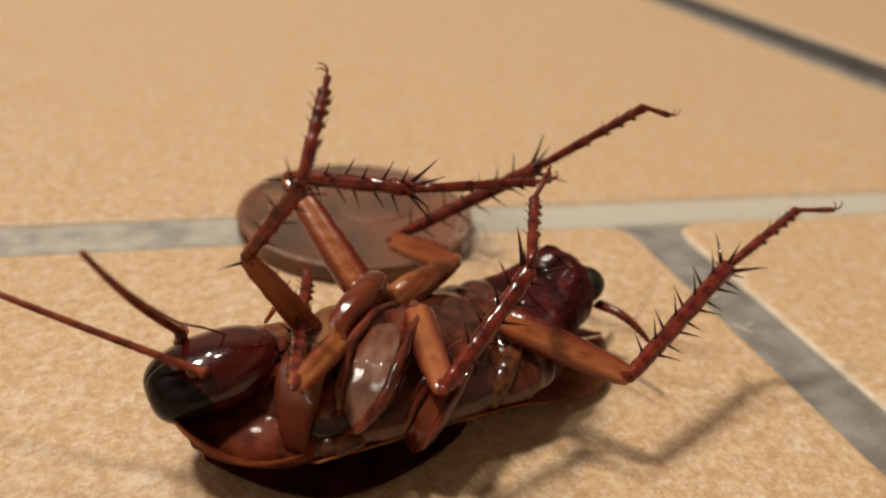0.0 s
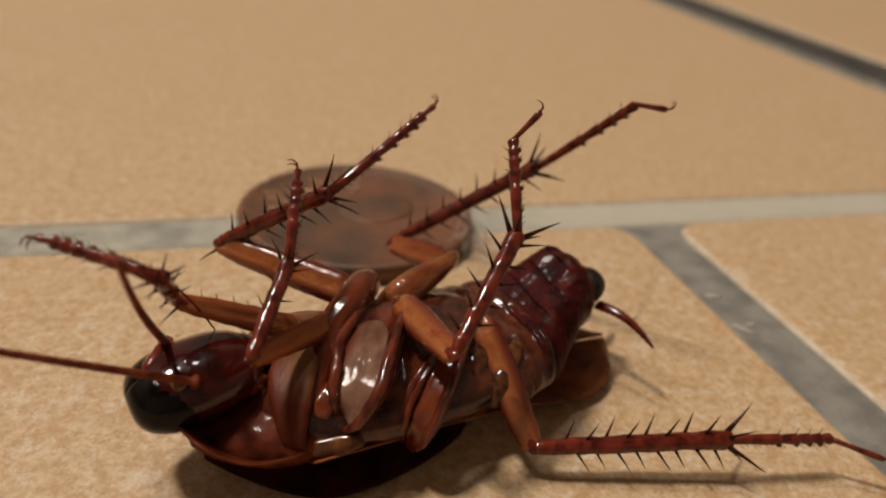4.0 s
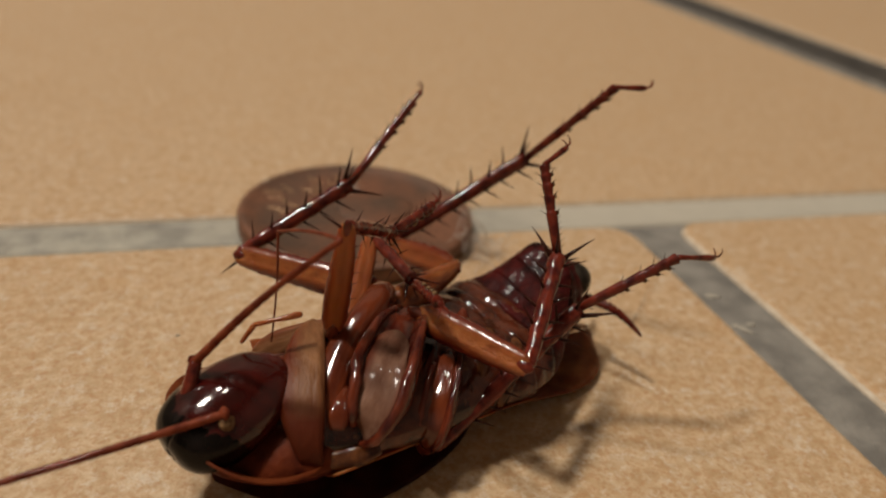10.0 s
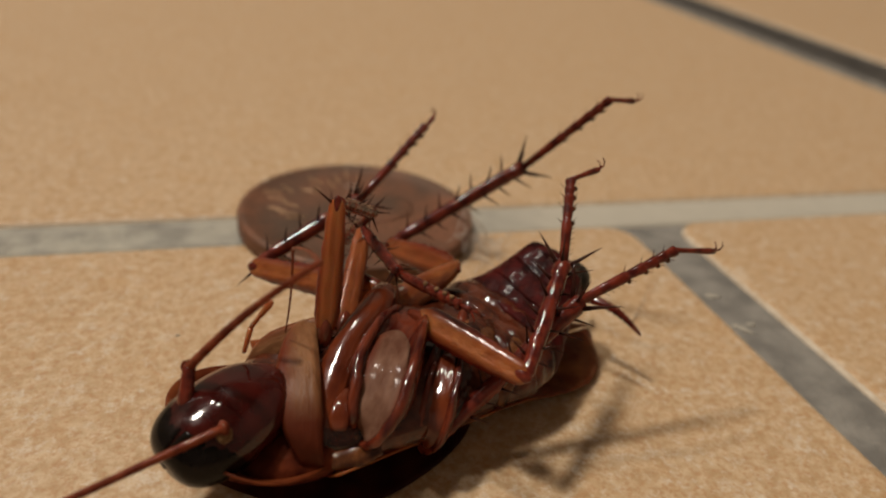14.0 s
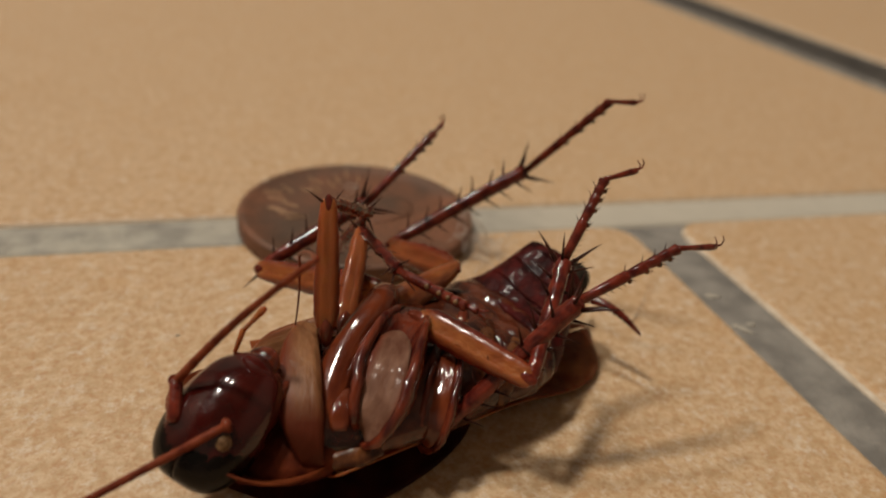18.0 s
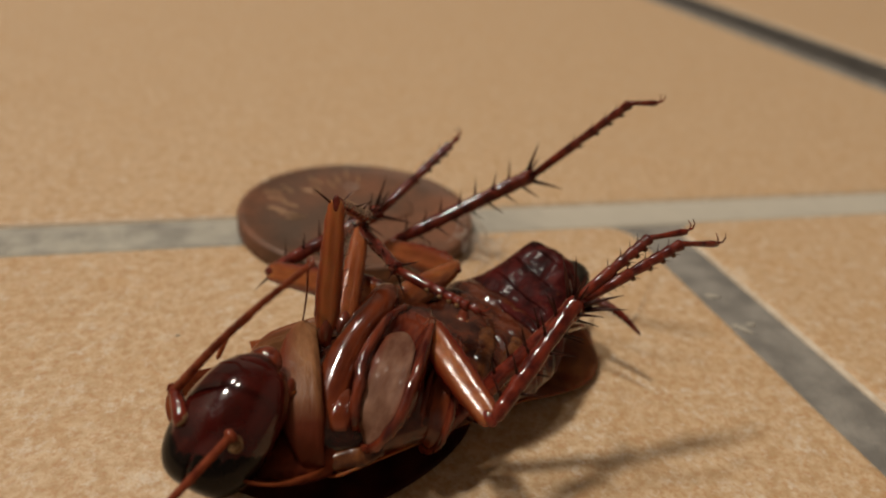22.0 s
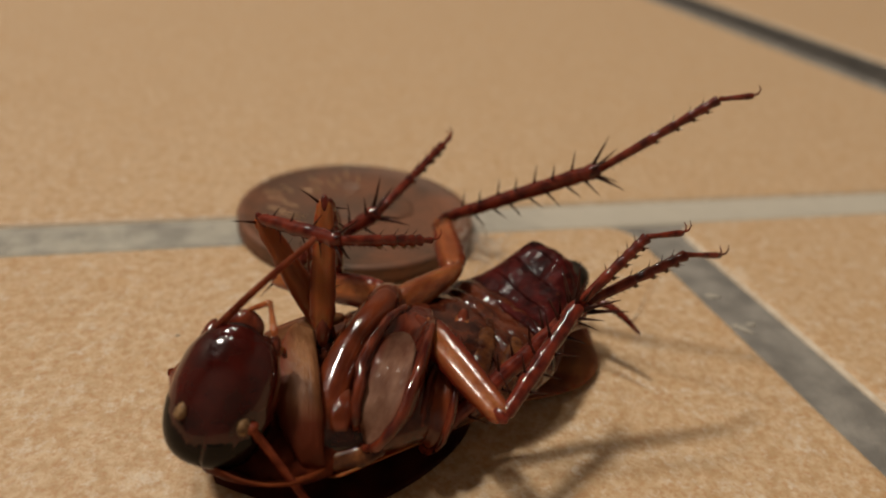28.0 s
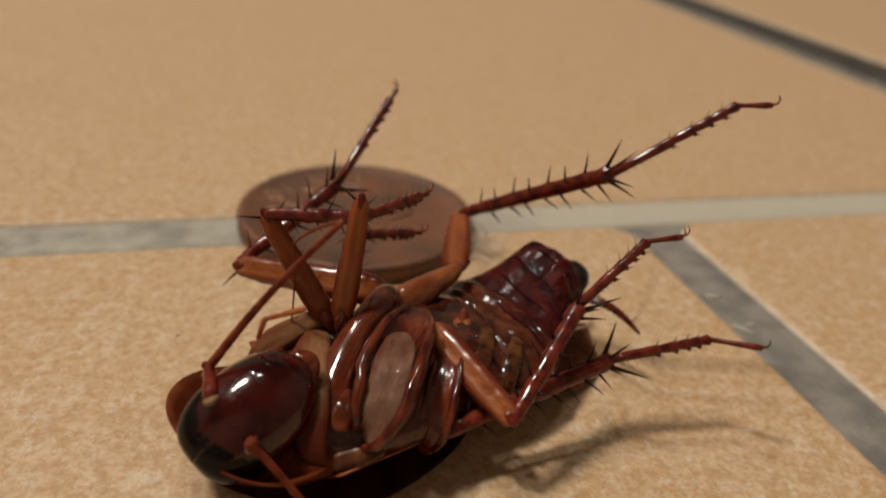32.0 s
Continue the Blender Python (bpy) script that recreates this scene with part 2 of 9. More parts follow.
# Floor: a grout bed with sandy tiles in running bond; the joint by the coin is the row line.
GRID = pose(-8.126 * MM, 59.913 * MM, 0, 0, 0, 18.606)
JOINT, TILE = 5.0, 295.0
floor = slab("floor", -1950, 1950, -1950, 1950, -12, -0.5, M_GROUT, "tiled floor with wide worn grey grout joints", "floor")
floor.matrix_world = GRID

# ---- the coin ----


def build_coin():
    coin = new("coin")
    coin.matrix_world = pose(-8.126 * MM, 59.913 * MM, 0, 0, 0, 20)
    tagged(coin, "small tarnished copper coin lying flat across a grout joint", "coin")
    R, H = 10.625, 1.67
    bm = bmesh.new()
    prof = [(0.05, 0.0), (R - 0.35, 0.0), (R - 0.08, 0.12), (R, 0.3), (R, H - 0.28), (R - 0.08, H - 0.1), (R - 0.3, H), (R - 0.75, H), (R - 0.95, H - 0.14), (R - 3.2, H - 0.17), (0.05, H - 0.14)]
    n = 96
    rings = []
    for r, z in prof:
        rings.append([bm.verts.new((r * math.cos(2 * math.pi * k / n), r * math.sin(2 * math.pi * k / n), z)) for k in range(n)])
    for a, b in zip(rings, rings[1:]):
        for k in range(n):
            bm.faces.new((a[k], a[(k + 1) % n], b[(k + 1) % n], b[k]))
    bm.faces.new(rings[0][::-1])
    bm.faces.new(rings[-1])
    part("disc", bm, M_COIN, coin)
    # raised worn field, rays and bars of the coin's design
    bm = tube([(-3.6, 0, 0, 0.3, 0.05), (-3.0, 0.2, 0, 2.2, 0.14), (-1.0, 0, 0, 3.4, 0.2), (1.2, 0.1, 0, 3.2, 0.2), (3.2, -0.2, 0, 1.9, 0.14), (3.7, 0, 0, 0.3, 0.05)], 24)
    bmesh.ops.translate(bm, verts=bm.verts, vec=(1.6, 0.6, H - 0.15))
    part("relief", bm, M_COIN, coin, "worn raised field")
    me = mesh_of(tube([(-1.0, 0, 0, 0.03, 0.02), (-0.7, 0, 0, 0.085, 0.07), (0.7, 0, 0, 0.085, 0.07), (1.0, 0, 0, 0.03, 0.02)], 8), "raised_dash")
    me.materials.append(M_COINB)
    rnd = random.Random(11)
    for k in range(14):
        ob = new("raised_dash", me)
        ob.parent = coin
        a = math.radians(78 + 8.5 * k)
        rr = rnd.uniform(5.6, 8.6)
        ob.matrix_basis = at(rr * math.cos(a), rr * math.sin(a), H - 0.13, 0, 0, math.degrees(a) + rnd.uniform(-25, 25))
    return coin


build_coin()

# ---- lint and hairs ----


def lint(name, where, spread, count, seed, label, r=0.038):
    rnd = random.Random(seed)
    bm = bmesh.new()
    for _ in range(count):
        q = Vector((rnd.gauss(0, spread * 0.35), rnd.gauss(0, spread * 0.35), abs(rnd.gauss(0, spread * 0.4)) + 0.05))
        d = Vector((rnd.uniform(-1, 1), rnd.uniform(-1, 1), rnd.uniform(-0.5, 0.7)))
        pts = []
        for _ in range(9):
            pts.append(q.copy())
            d += Vector((rnd.uniform(-1, 1), rnd.uniform(-1, 1), rnd.uniform(-0.8, 0.8))) * 0.7
            d.normalize()
            q = q + d * spread * 0.16
            q.z = max(q.z, 0.04)
        strand(pts, r, r * 0.6, 4, bm)
    ob = part(name, bm, M_LINT)
    ob.location = Vector(where) * MM
    tagged(ob, label, "lint", kind="stuff")
    return ob


lint("lint", (2.73, 56.89, 0.00), 2.8, 48, 3, "pale grey tuft of lint beside the coin's rim")
hair = part("hair", strand([(15.26, 48.13, 0.03), (16.00, 49.54, 0.25), (16.71, 51.13, 0.50), (17.52, 53.32, 0.90), (18.14, 55.19, 1.10), (18.71, 57.33, 1.20)], 0.03, 0.02, 4), M_HAIR)
tagged(hair, "single thin brown hair curving up from the tile", "hair")

def fleck(name, where, rx, ry, rz, turn, seed, label, category, mat, group=""):
    bm = egg(rx, ry, rz, 0.2, 12, 8)
    for v in bm.verts:
        v.co += Vector((1, 1, 0.3)) * 0.35 * ry * noise.noise(v.co * 1.6 / ry + Vector((seed, 0, 0)))
    ob = part(name, bm, mat)
    ob.matrix_world = at(*where, 0, 0, turn)
    return tagged(ob, label, category, group)


M_FLECK = material("dried_mortar", (0.33, 0.30, 0.24), (0.46, 0.43, 0.36), 1.0, 0.8, 0.6, 0.3)
for (x, y), rx, ry, turn in (((24.63, 49.70), 0.9, 0.3, -35), ((25.53, 50.50), 0.4, 0.25, 10), ((23.48, 54.43), 0.7, 0.3, 0), ((21.96, 51.84), 0.5, 0.25, 40), ((-31.51, 52.98), 0.5, 0.2, 10), ((-30.23, 51.85), 0.5, 0.3, 60)):
    fleck("mortar_fleck", (x, y, -0.46), rx, ry, 0.12, turn, x, "dried whitish mortar fleck stuck on the grout", "fleck", M_FLECK, "mortar flecks on the joints")
for (x, y), r in [((-17.58, 40.59), 0.09)]:
    fleck("grain_of_grit", (x, y, r * 0.4), r * 1.8, r * 0.8, r * 0.5, 30, x, "tiny pale grain of grit on the tile", "grit", M_FLECK)
curl = [(0, 0, 1.72), (0.7, 0.6, 1.9), (0.9, 1.6, 2.0), (0.3, 2.3, 1.9), (-0.5, 2.0, 1.8), (-0.3, 1.2, 1.75), (0.6, 1.3, 1.85), (1.4, 2.2, 1.75)]
curl_ob = part("hair", strand(curl, 0.03, 0.02, 4), M_LINT)
curl_ob.location = Vector((-9.65, 62.57, 0)) * MM
tagged(curl_ob, "thin pale curled hair lying on the coin", "hair")

# ---- the cockroach ----

roach = new("cockroach")
tagged(roach, "glossy reddish brown cockroach lying on its back, legs kicking", "cockroach")


def smooth_rows(rows, steps=3):
    """Rows of (x, y, z, half width, half height) refined by cubic steps."""
    out = []
    for i in range(len(rows) - 1):
        a, b = rows[i], rows[i + 1]
        pa, pb = rows[max(i - 1, 0)], rows[min(i + 2, len(rows) - 1)]
        for k in range(steps):
            s = k / steps
            out.append(tuple(0.5 * (2 * q1 + (q2 - q0) * s + (2 * q0 - 5 * q1 + 4 * q2 - q3) * s * s + (3 * q1 - q0 - 3 * q2 + q3) * s ** 3) for q0, q1, q2, q3 in zip(pa, a, b, pb)))
    out.append(rows[-1])
    return out


# Trunk: the belly faces up.
THORAX = [(-11.5, 0, 3.4, 1.6, 1.0), (-10, -0.1, 3.3, 3.8, 1.8), (-7, -0.2, 3.2, 5.3, 2.4), (-3, -0.2, 3.2, 5.7, 2.7), (1, -0.1, 3.3, 5.6, 2.7), (3.5, 0.1, 3.3, 5.2, 2.5)]
chest = tube(smooth_rows([(x, y, z + 0.1, w, h) for x, y, z, w, h in THORAX], 7), 48)
for v in chest.verts:
    f = 0.16 * noise.noise(v.co * 0.55) - 0.16 * abs(noise.noise(Vector((v.co.x * 0.9, v.co.y * 0.9 + v.co.x * 0.5, 3.0)))) + 0.05 * noise.noise(v.co * 1.7)
    v.co.z += 2.2 * f * max(0, (v.co.z - 3.2) / 2.7)
part("thorax", chest, M_FOLD, roach, "dark glossy wrinkled chest between the leg bases")
ABDOMEN = [(2.0, -0.1, 3.2, 5.5, 2.5), (4.5, -0.1, 3.2, 5.4, 2.6), (6.8, 0.1, 3.5, 4.9, 2.7), (8.6, 0.5, 4.1, 3.9, 2.9), (10.2, 0.9, 4.8, 3.0, 2.9), (11.4, 0.9, 4.7, 2.3, 2.4), (12.4, 0.7, 4.5, 1.5, 1.7), (13.2, 0.6, 4.3, 0.4, 0.5)]
part("abdomen", tube(smooth_rows([(x, y, z - 0.5, 0.93 * w, 0.78 * h) for x, y, z, w, h in ABDOMEN]), 28), M_DARK, roach, "dark abdomen")


def abdomen_at(x):
    rows = ABDOMEN
    for a, b in zip(rows, rows[1:]):
        if a[0] <= x <= b[0]:
            s = (x - a[0]) / (b[0] - a[0])
            return [p0 + (p1 - p0) * s for p0, p1 in zip(a, b)]
    return list(rows[-1])


def sternite(x0, x1, lift):
    def fn(u, v):
        x = x0 + (x1 - x0) * u
        r = abdomen_at(x)
        a = math.radians(-8 + 194 * v)
        grow = 1.02 + lift * u
        sag = 0.45 * math.sin(math.pi * v)
        grow -= 0.24 * math.exp(-(math.cos(a) / 0.5) ** 2) * math.sin(math.pi * min(1, (x - 1.5) / 9))
        grow += 0.17 * math.exp(-((a - radians(62)) / 0.30) ** 2) * min(1, max(0, (x - 5) / 5))
        grow += (0.09 * noise.noise(Vector((x * 0.6, math.cos(a) * 2.2, 4.0))) - 0.08 * abs(noise.noise(Vector((x * 0.5, math.cos(a) * 3.6 + 0.5 * x, 9.0))))) * math.sin(math.pi * v)
        pleat = max(0.0, min(1.0, (8.5 - x) / 3))
        grow += 0.05 * pleat * math.sin(4.6 * x + 2.4 * math.cos(a) + 1.5 * noise.noise(Vector((x * 0.4, math.cos(a), 2.0)))) * math.sin(math.pi * v)
        return Vector((x + sag * u, r[1] + r[3] * grow * math.cos(a), r[2] + r[4] * grow * math.sin(a)))
    return plate(fn, 12, 60, 0.12)


CUTS = [2.3, 4.1, 5.8, 7.4, 8.9, 10.2, 11.4]
for a, b in zip(CUTS, CUTS[1:]):
    part("sternite", sternite(a, b + 0.35, 0.035), M_FOLD if a < 5 else M_STERNITE, roach)
part("end_plate", egg(1.35, 1.35, 1.3, 0.15, 18, 10, (12.25, 0.3, 5.7)), M_TIP, roach, "black blunt tip of the abdomen")

# Wings folded under the body.


def wing(side):
    def fn(u, v):
        x = -8.8 + 23.2 * u
        half = 6.1 * (1 - 0.30 * u) * (1 - 0.8 * (max(0, u - 0.7) / 0.3) ** 4)
        y = side * half * v
        k = min(1, max(0, (u - 0.5) / 0.35))
        k = k * k * (3 - 2 * k)
        z = (1 - k) * (2.9 - 2.1 * u) * v ** 2.3 + k * 1.5 * (1 - 0.75 * v ** 2) * (1.2 - 0.6 * u)
        return Vector((x, y + 0.2 * u - 0.9 * max(0, u - 0.6), 0.3 + z + 0.12 * (side + 1)))
    return plate(fn, 24, 10, 0.12)


part("wing", wing(-1), M_WING, roach, "folded translucent brown wing")


# Dark wing sheet on the tile; it also stands in for the body's contact shadow.
def shade_wing(u, v):
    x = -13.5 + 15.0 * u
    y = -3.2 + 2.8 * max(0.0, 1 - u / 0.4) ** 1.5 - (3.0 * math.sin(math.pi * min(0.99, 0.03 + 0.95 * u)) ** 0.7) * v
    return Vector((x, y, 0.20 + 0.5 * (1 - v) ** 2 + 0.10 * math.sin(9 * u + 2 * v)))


part("shade_wing", plate(shade_wing, 20, 8, 0.06), M_SHADE_WING, roach, "near-black wing sheet on the tile, also standing in for contact shadow")
part("wing", wing(1), M_WING, roach, "folded translucent brown wing")


def pronotum_fn(u, v):
    a = 2 * math.pi * v
    r = 0.05 + 0.95 * u
    x = 4.9 * r * math.cos(a)
    y = 5.9 * r * math.sin(a) * (1 - 0.10 * math.cos(a))
    y *= 0.72 if y > 0 else 1.0
    x *= 0.9 if x < 0 else 1.0
    return Vector((-10.9 + x, y - 0.1, 1.5 + 2.1 * r ** 2.4 - 0.24 * x * r))


part("pronotum", plate(pronotum_fn, 12, 48, 0.13), M_RIM, roach, "orange-brown shield behind the head")


part("neck", tube(smooth_rows([(-14.2, -0.6, 2.3, 1.2, 0.5), (-13, -0.7, 2.6, 3.0, 1.0), (-11, -0.9, 2.8, 4.2, 1.45), (-9, -0.8, 2.9, 4.7, 1.6), (-7, -0.2, 2.9, 4.6, 1.6)]), 24), M_NECK, roach, "brown neck fold under the head")


def segment_pose(a, b, up=(0, 0, 1)):
    x = (Vector(b) - Vector(a)).normalized()
    z = (Vector(up) - x * x.dot(Vector(up))).normalized()
    y = z.cross(x)
    m = Matrix((x, y, z)).transposed().to_4x4()
    m.translation = Vector(a) * MM
    return m


def leaf(name, rows, up, mat, label, dish=0.34, rim=0.10, n=40, grow=0.0, span=None, rims=(), panel=None, tilt=None):
    """A flattened solid along a bent line; rows of (x, y, z, half width, half thickness), broad face towards up."""
    rows = smooth_rows(rows)
    pts = [Vector(q[:3]) for q in rows]
    up = Vector(up)
    a, b = span or (pts[0], pts[-1])
    base = segment_pose(a, b, up)
    back = base.inverted()
    up = Vector(tilt).normalized() if tilt else up
    bm = bmesh.new()
    rings, frames = [], []
    for i, (q, row) in enumerate(zip(pts, rows)):
        d = (pts[min(i + 1, len(pts) - 1)] - pts[max(i - 1, 0)]).normalized()
        face = (up - d * d.dot(up)).normalized()
        side = face.cross(d)
        w, h = row[3], row[4]
        frames.append((q, side, face, w, h))
        s = i / (len(rows) - 1)
        ends = min(1, s / 0.2) * min(1, (1 - s) / 0.2)
        ring = []
        for k in range(n):
            t = 2 * math.pi * k / n
            y, z = math.cos(t), math.sin(t)
            y = math.copysign(abs(y) ** 0.8, y)
            lift = h * z
            if z > 0:
                lift += w * ends * (rim * math.exp(-((abs(y) - 0.80) / 0.13) ** 2) - dish * math.exp(-(y / 0.62) ** 4))
            wob = 1 + 0.05 * noise.noise(q * 0.9 + Vector((3.0 * y, 2.0 * z, grow)))
            ring.append(bm.verts.new(back @ ((q + side * (w * y * wob) + face * lift * wob) * MM) / MM))
        rings.append(ring)
    for r0, r1 in zip(rings, rings[1:]):
        for k in range(n):
            bm.faces.new((r0[k], r0[(k + 1) % n], r1[(k + 1) % n], r1[k]))
    bm.faces.new(rings[0][::-1])
    bm.faces.new(rings[-1])
    ob = part(name, bm, mat, roach, label)
    ob.matrix_basis = base

    def spot(share, y, lift):
        """A place on the broad face: share of the length, share of the half width, height over the middle."""
        f = share * (len(frames) - 1)
        i = min(int(f), len(frames) - 2)
        f -= i
        q, sd, fc, w, h = [p + (r - p) * f for p, r in zip(frames[i], frames[i + 1])]
        return back @ ((q + sd * (w * y) + fc * (h * lift)) * MM) / MM

    for y, s0, s1, r in rims:
        pts_r = []
        for k in range(19):
            u = k / 18
            wob = 0.05 * math.sin(9 * u + y) + 0.04 * math.sin(23 * u + 2 * y)
            pts_r.append(spot(s0 + (s1 - s0) * u, y * (1 + wob), 0.72))
        bm = bmesh.new()
        rr = [r * (0.35 + 0.65 * math.sin(math.pi * (0.08 + 0.84 * k / 18)) ** 0.6) * (1 + 0.12 * math.sin(2.7 * k + y)) for k in range(19)]
        strand(pts_r, r, r, 8, bm)
        bm.verts.ensure_lookup_table()
        for k, q in enumerate(pts_r):
            for j in range(8):
                v = bm.verts[8 * k + j]
                v.co = q + (v.co - q) * (rr[k] / r)
        part("rim", bm, M_RUST, ob, "raised glossy rim")
    if panel:
        y0, y1, s0, s1, pmat, plabel, lift = panel

        def sheet(u, v):
            e = 1 - 0.16 * (2 * v - 1) ** 2
            c = (s0 + s1) / 2
            return Vector(spot(c + (s0 + (s1 - s0) * u - c) * e, y0 + (y1 - y0) * v * (1 - 0.1 * (2 * u - 1) ** 2), lift + 0.10 * noise.noise(Vector((5 * u, 3 * v, 7 * y0)))))
        part("panel", plate(sheet, 16, 10, 0.05), pmat, ob, plabel)
    return ob


FACE_UP = (-0.42, -0.62, 0.66)
FACE_LAMP = (-0.41, -0.36, 0.82)
coxae = {}
coxae["NF"] = leaf("coxa", [(-6.64, 2.12, 6.50, 0.47, 0.2), (-7.75, 0.81, 6.50, 0.95, 0.40), (-9.26, -2.06, 5.80, 1.28, 0.55), (-9.70, -3.92, 4.80, 1.00, 0.45), (-9.74, -4.95, 3.60, 0.62, 0.32), (-9.43, -4.80, 2.40, 0.59, 0.2)], FACE_UP, M_PANEL, "pale brown front leg base", 0.06, 0.03)
coxae["NM"] = leaf("coxa", [(-0.34, 0.58, 6.60, 0.62, 0.40), (-2.25, -1.30, 7.15, 1.36, 0.75), (-4.24, -3.10, 6.55, 1.76, 1.0), (-5.55, -4.50, 5.70, 1.72, 1.0), (-6.45, -5.25, 4.85, 1.20, 0.8), (-6.80, -5.20, 4.10, 0.66, 0.5), (-6.85, -4.90, 3.50, 0.22, 0.25)],
                   FACE_UP, M_RUST, "glossy broad middle leg base with pale hollow face", 0.62, 0.06, span=((-0.34, 0.58, 6.60), (-7.05, -4.52, 1.80)), tilt=FACE_LAMP,
                   rims=((-0.82, 0.06, 0.82, 0.34), (0.82, 0.14, 0.92, 0.32)), panel=(-0.68, 0.66, 0.22, 0.90, M_COXA, "pale grey-brown hollow face", 0.50))
coxae["NH"] = leaf("coxa", [(1.66, -0.62, 5.20, 0.41, 0.35), (-0.18, -2.69, 5.70, 0.94, 0.6), (-1.95, -4.51, 4.80, 1.25, 0.8), (-3.02, -5.53, 3.60, 1.18, 0.8), (-3.28, -5.64, 2.50, 0.82, 0.5), (-3.25, -5.38, 1.60, 0.29, 0.3)], FACE_UP, M_RUST, "glossy rust brown hind leg base", 0.55, 0.06, tilt=FACE_LAMP,
                   rims=((-0.42, 0.30, 0.86, 0.22), (0.86, 0.2, 0.8, 0.15)), panel=(-0.22, 0.66, 0.22, 0.84, M_LOBE, "amber ridge", 0.55))
coxae["FF"] = leaf("coxa", [(-4.47, 2.11, 6.00, 0.29, 0.3), (-5.82, 1.82, 6.40, 0.53, 0.5), (-7.51, 2.35, 5.80, 0.71, 0.5), (-8.86, 2.85, 5.00, 0.76, 0.5), (-9.84, 3.49, 3.60, 0.35, 0.3)], FACE_UP, M_PANEL, "pale brown front leg base", 0.1, 0.03)
coxae["FM"] = leaf("coxa", [(-0.45, 3.15, 6.45, 0.50, 0.4), (-0.95, 2.75, 6.75, 0.92, 0.85), (-2.51, 1.33, 6.95, 1.00, 1.0), (-4.50, 0.23, 6.35, 0.95, 1.0), (-6.48, -1.35, 5.40, 1.08, 0.8), (-8.01, -3.13, 4.20, 0.94, 0.7), (-8.50, -4.04, 2.80, 0.65, 0.4)], FACE_UP, M_LOBE, "glossy rust brown middle leg base", -0.08, 0.03, tilt=FACE_LAMP)
coxae["FH"] = leaf("coxa", [(4.78, 3.70, 6.90, 0.35, 0.35), (3.86, 3.25, 6.80, 0.62, 0.55), (1.76, 2.76, 6.50, 0.90, 0.75), (-0.66, 2.49, 5.80, 1.05, 0.85), (-1.89, 3.37, 4.00, 0.60, 0.4)], FACE_UP, M_AMBER, "glossy amber hind leg base", 0, 0)
leaf("chest_plate", [(-6.68, -2.73, 5.40, 0.14, 0.12), (-7.26, -3.43, 5.30, 0.38, 0.25), (-7.80, -4.13, 4.90, 0.58, 0.3), (-8.10, -4.61, 4.50, 0.36, 0.15)], FACE_UP, M_LOBE, "small pale plate between the leg bases", 0.1, 0)
leaf("chest_plate", [(-6.31, -6.00, 3.70, 0.30, 0.2), (-7.30, -5.75, 3.40, 0.50, 0.25), (-8.19, -5.38, 3.20, 0.52, 0.25), (-8.99, -4.97, 3.10, 0.35, 0.2)], FACE_UP, M_GOLD, "small brown plate between the leg bases", 0, 0)
leaf("chest_plate", [(5.12, 0.05, 4.80, 0.24, 0.2), (2.87, -2.37, 5.30, 0.65, 0.5), (0.90, -4.17, 4.50, 0.76, 0.6), (-0.13, -4.99, 3.00, 0.59, 0.3)], FACE_UP, M_GOLD, "golden skin fold behind the hind leg base", 0, 0)
leaf("chest_plate", [(6.51, -1.02, 4.60, 0.24, 0.2), (4.11, -3.66, 4.90, 0.59, 0.45), (2.35, -5.10, 4.00, 0.65, 0.5), (1.84, -5.34, 2.90, 0.41, 0.3)], FACE_UP, M_GOLD, "golden skin fold behind the hind leg base", 0, 0)

# Cerci: ringed feelers at the tail.


def cercus(a, b, sag):
    L = (Vector(b) - Vector(a)).length
    rows = []
    for k in range(25):
        s = k / 24
        r = (0.43 * (1 - s) ** 0.5 + 0.05) * (1.0 if k % 2 else 0.80)
        rows.append((L * s, 0, sag * math.sin(math.pi * s), r, r * 0.8))
    ob = part("cercus", tube(rows, 10), M_TIBIA, roach, "ringed tail feeler")
    ob.matrix_basis = segment_pose(a, b)
    return ob


cercus((12.9, -0.5, 4.5), (14.25, -5.0, 3.6), 0.55)
cercus((13.0, 1.6, 4.4), (16.0, 2.6, 3.2), 0.4)

# Legs: each segment runs along its own +x.
SPINE_ME = mesh_of(tube([(0, 0, 0, 0.105, 0.105), (0.5, 0, 0.02, 0.072, 0.072), (1.0, 0, 0.05, 0.042, 0.042), (1.45, 0, 0.10, 0.008, 0.008)], 6), "spine")
SPINE_ME.materials.append(M_SPINE)


def spine(parent, x, r, around, lean, size=1.0):
    ob = new("spine", SPINE_ME)
    ob.parent = parent
    turn = Matrix.Rotation(radians(around), 4, "X") @ Matrix.Translation((x * MM, 0, r * MM)) @ Matrix.Rotation(radians(-lean), 4, "Y")
    ob.matrix_basis = turn @ Matrix.Diagonal((size, size, size, 1))
    return ob


def uneven(bm, amount, size, seed):
    """Low irregular swellings across a limb."""
    for v in bm.verts:
        k = 1 + amount * noise.noise(Vector((v.co.x / size, v.co.y * 1.6, v.co.z * 1.6 + seed)))
        v.co.y *= k
        v.co.z *= k
    return bm


def dense(profile, steps):
    """A profile of (share, radius) with rows put in between."""
    out = []
    for (s0, r0), (s1, r1) in zip(profile, profile[1:]):
        out += [(s0 + (s1 - s0) * k / steps, r0 + (r1 - r0) * k / steps) for k in range(steps)]
    return out + [profile[-1]]


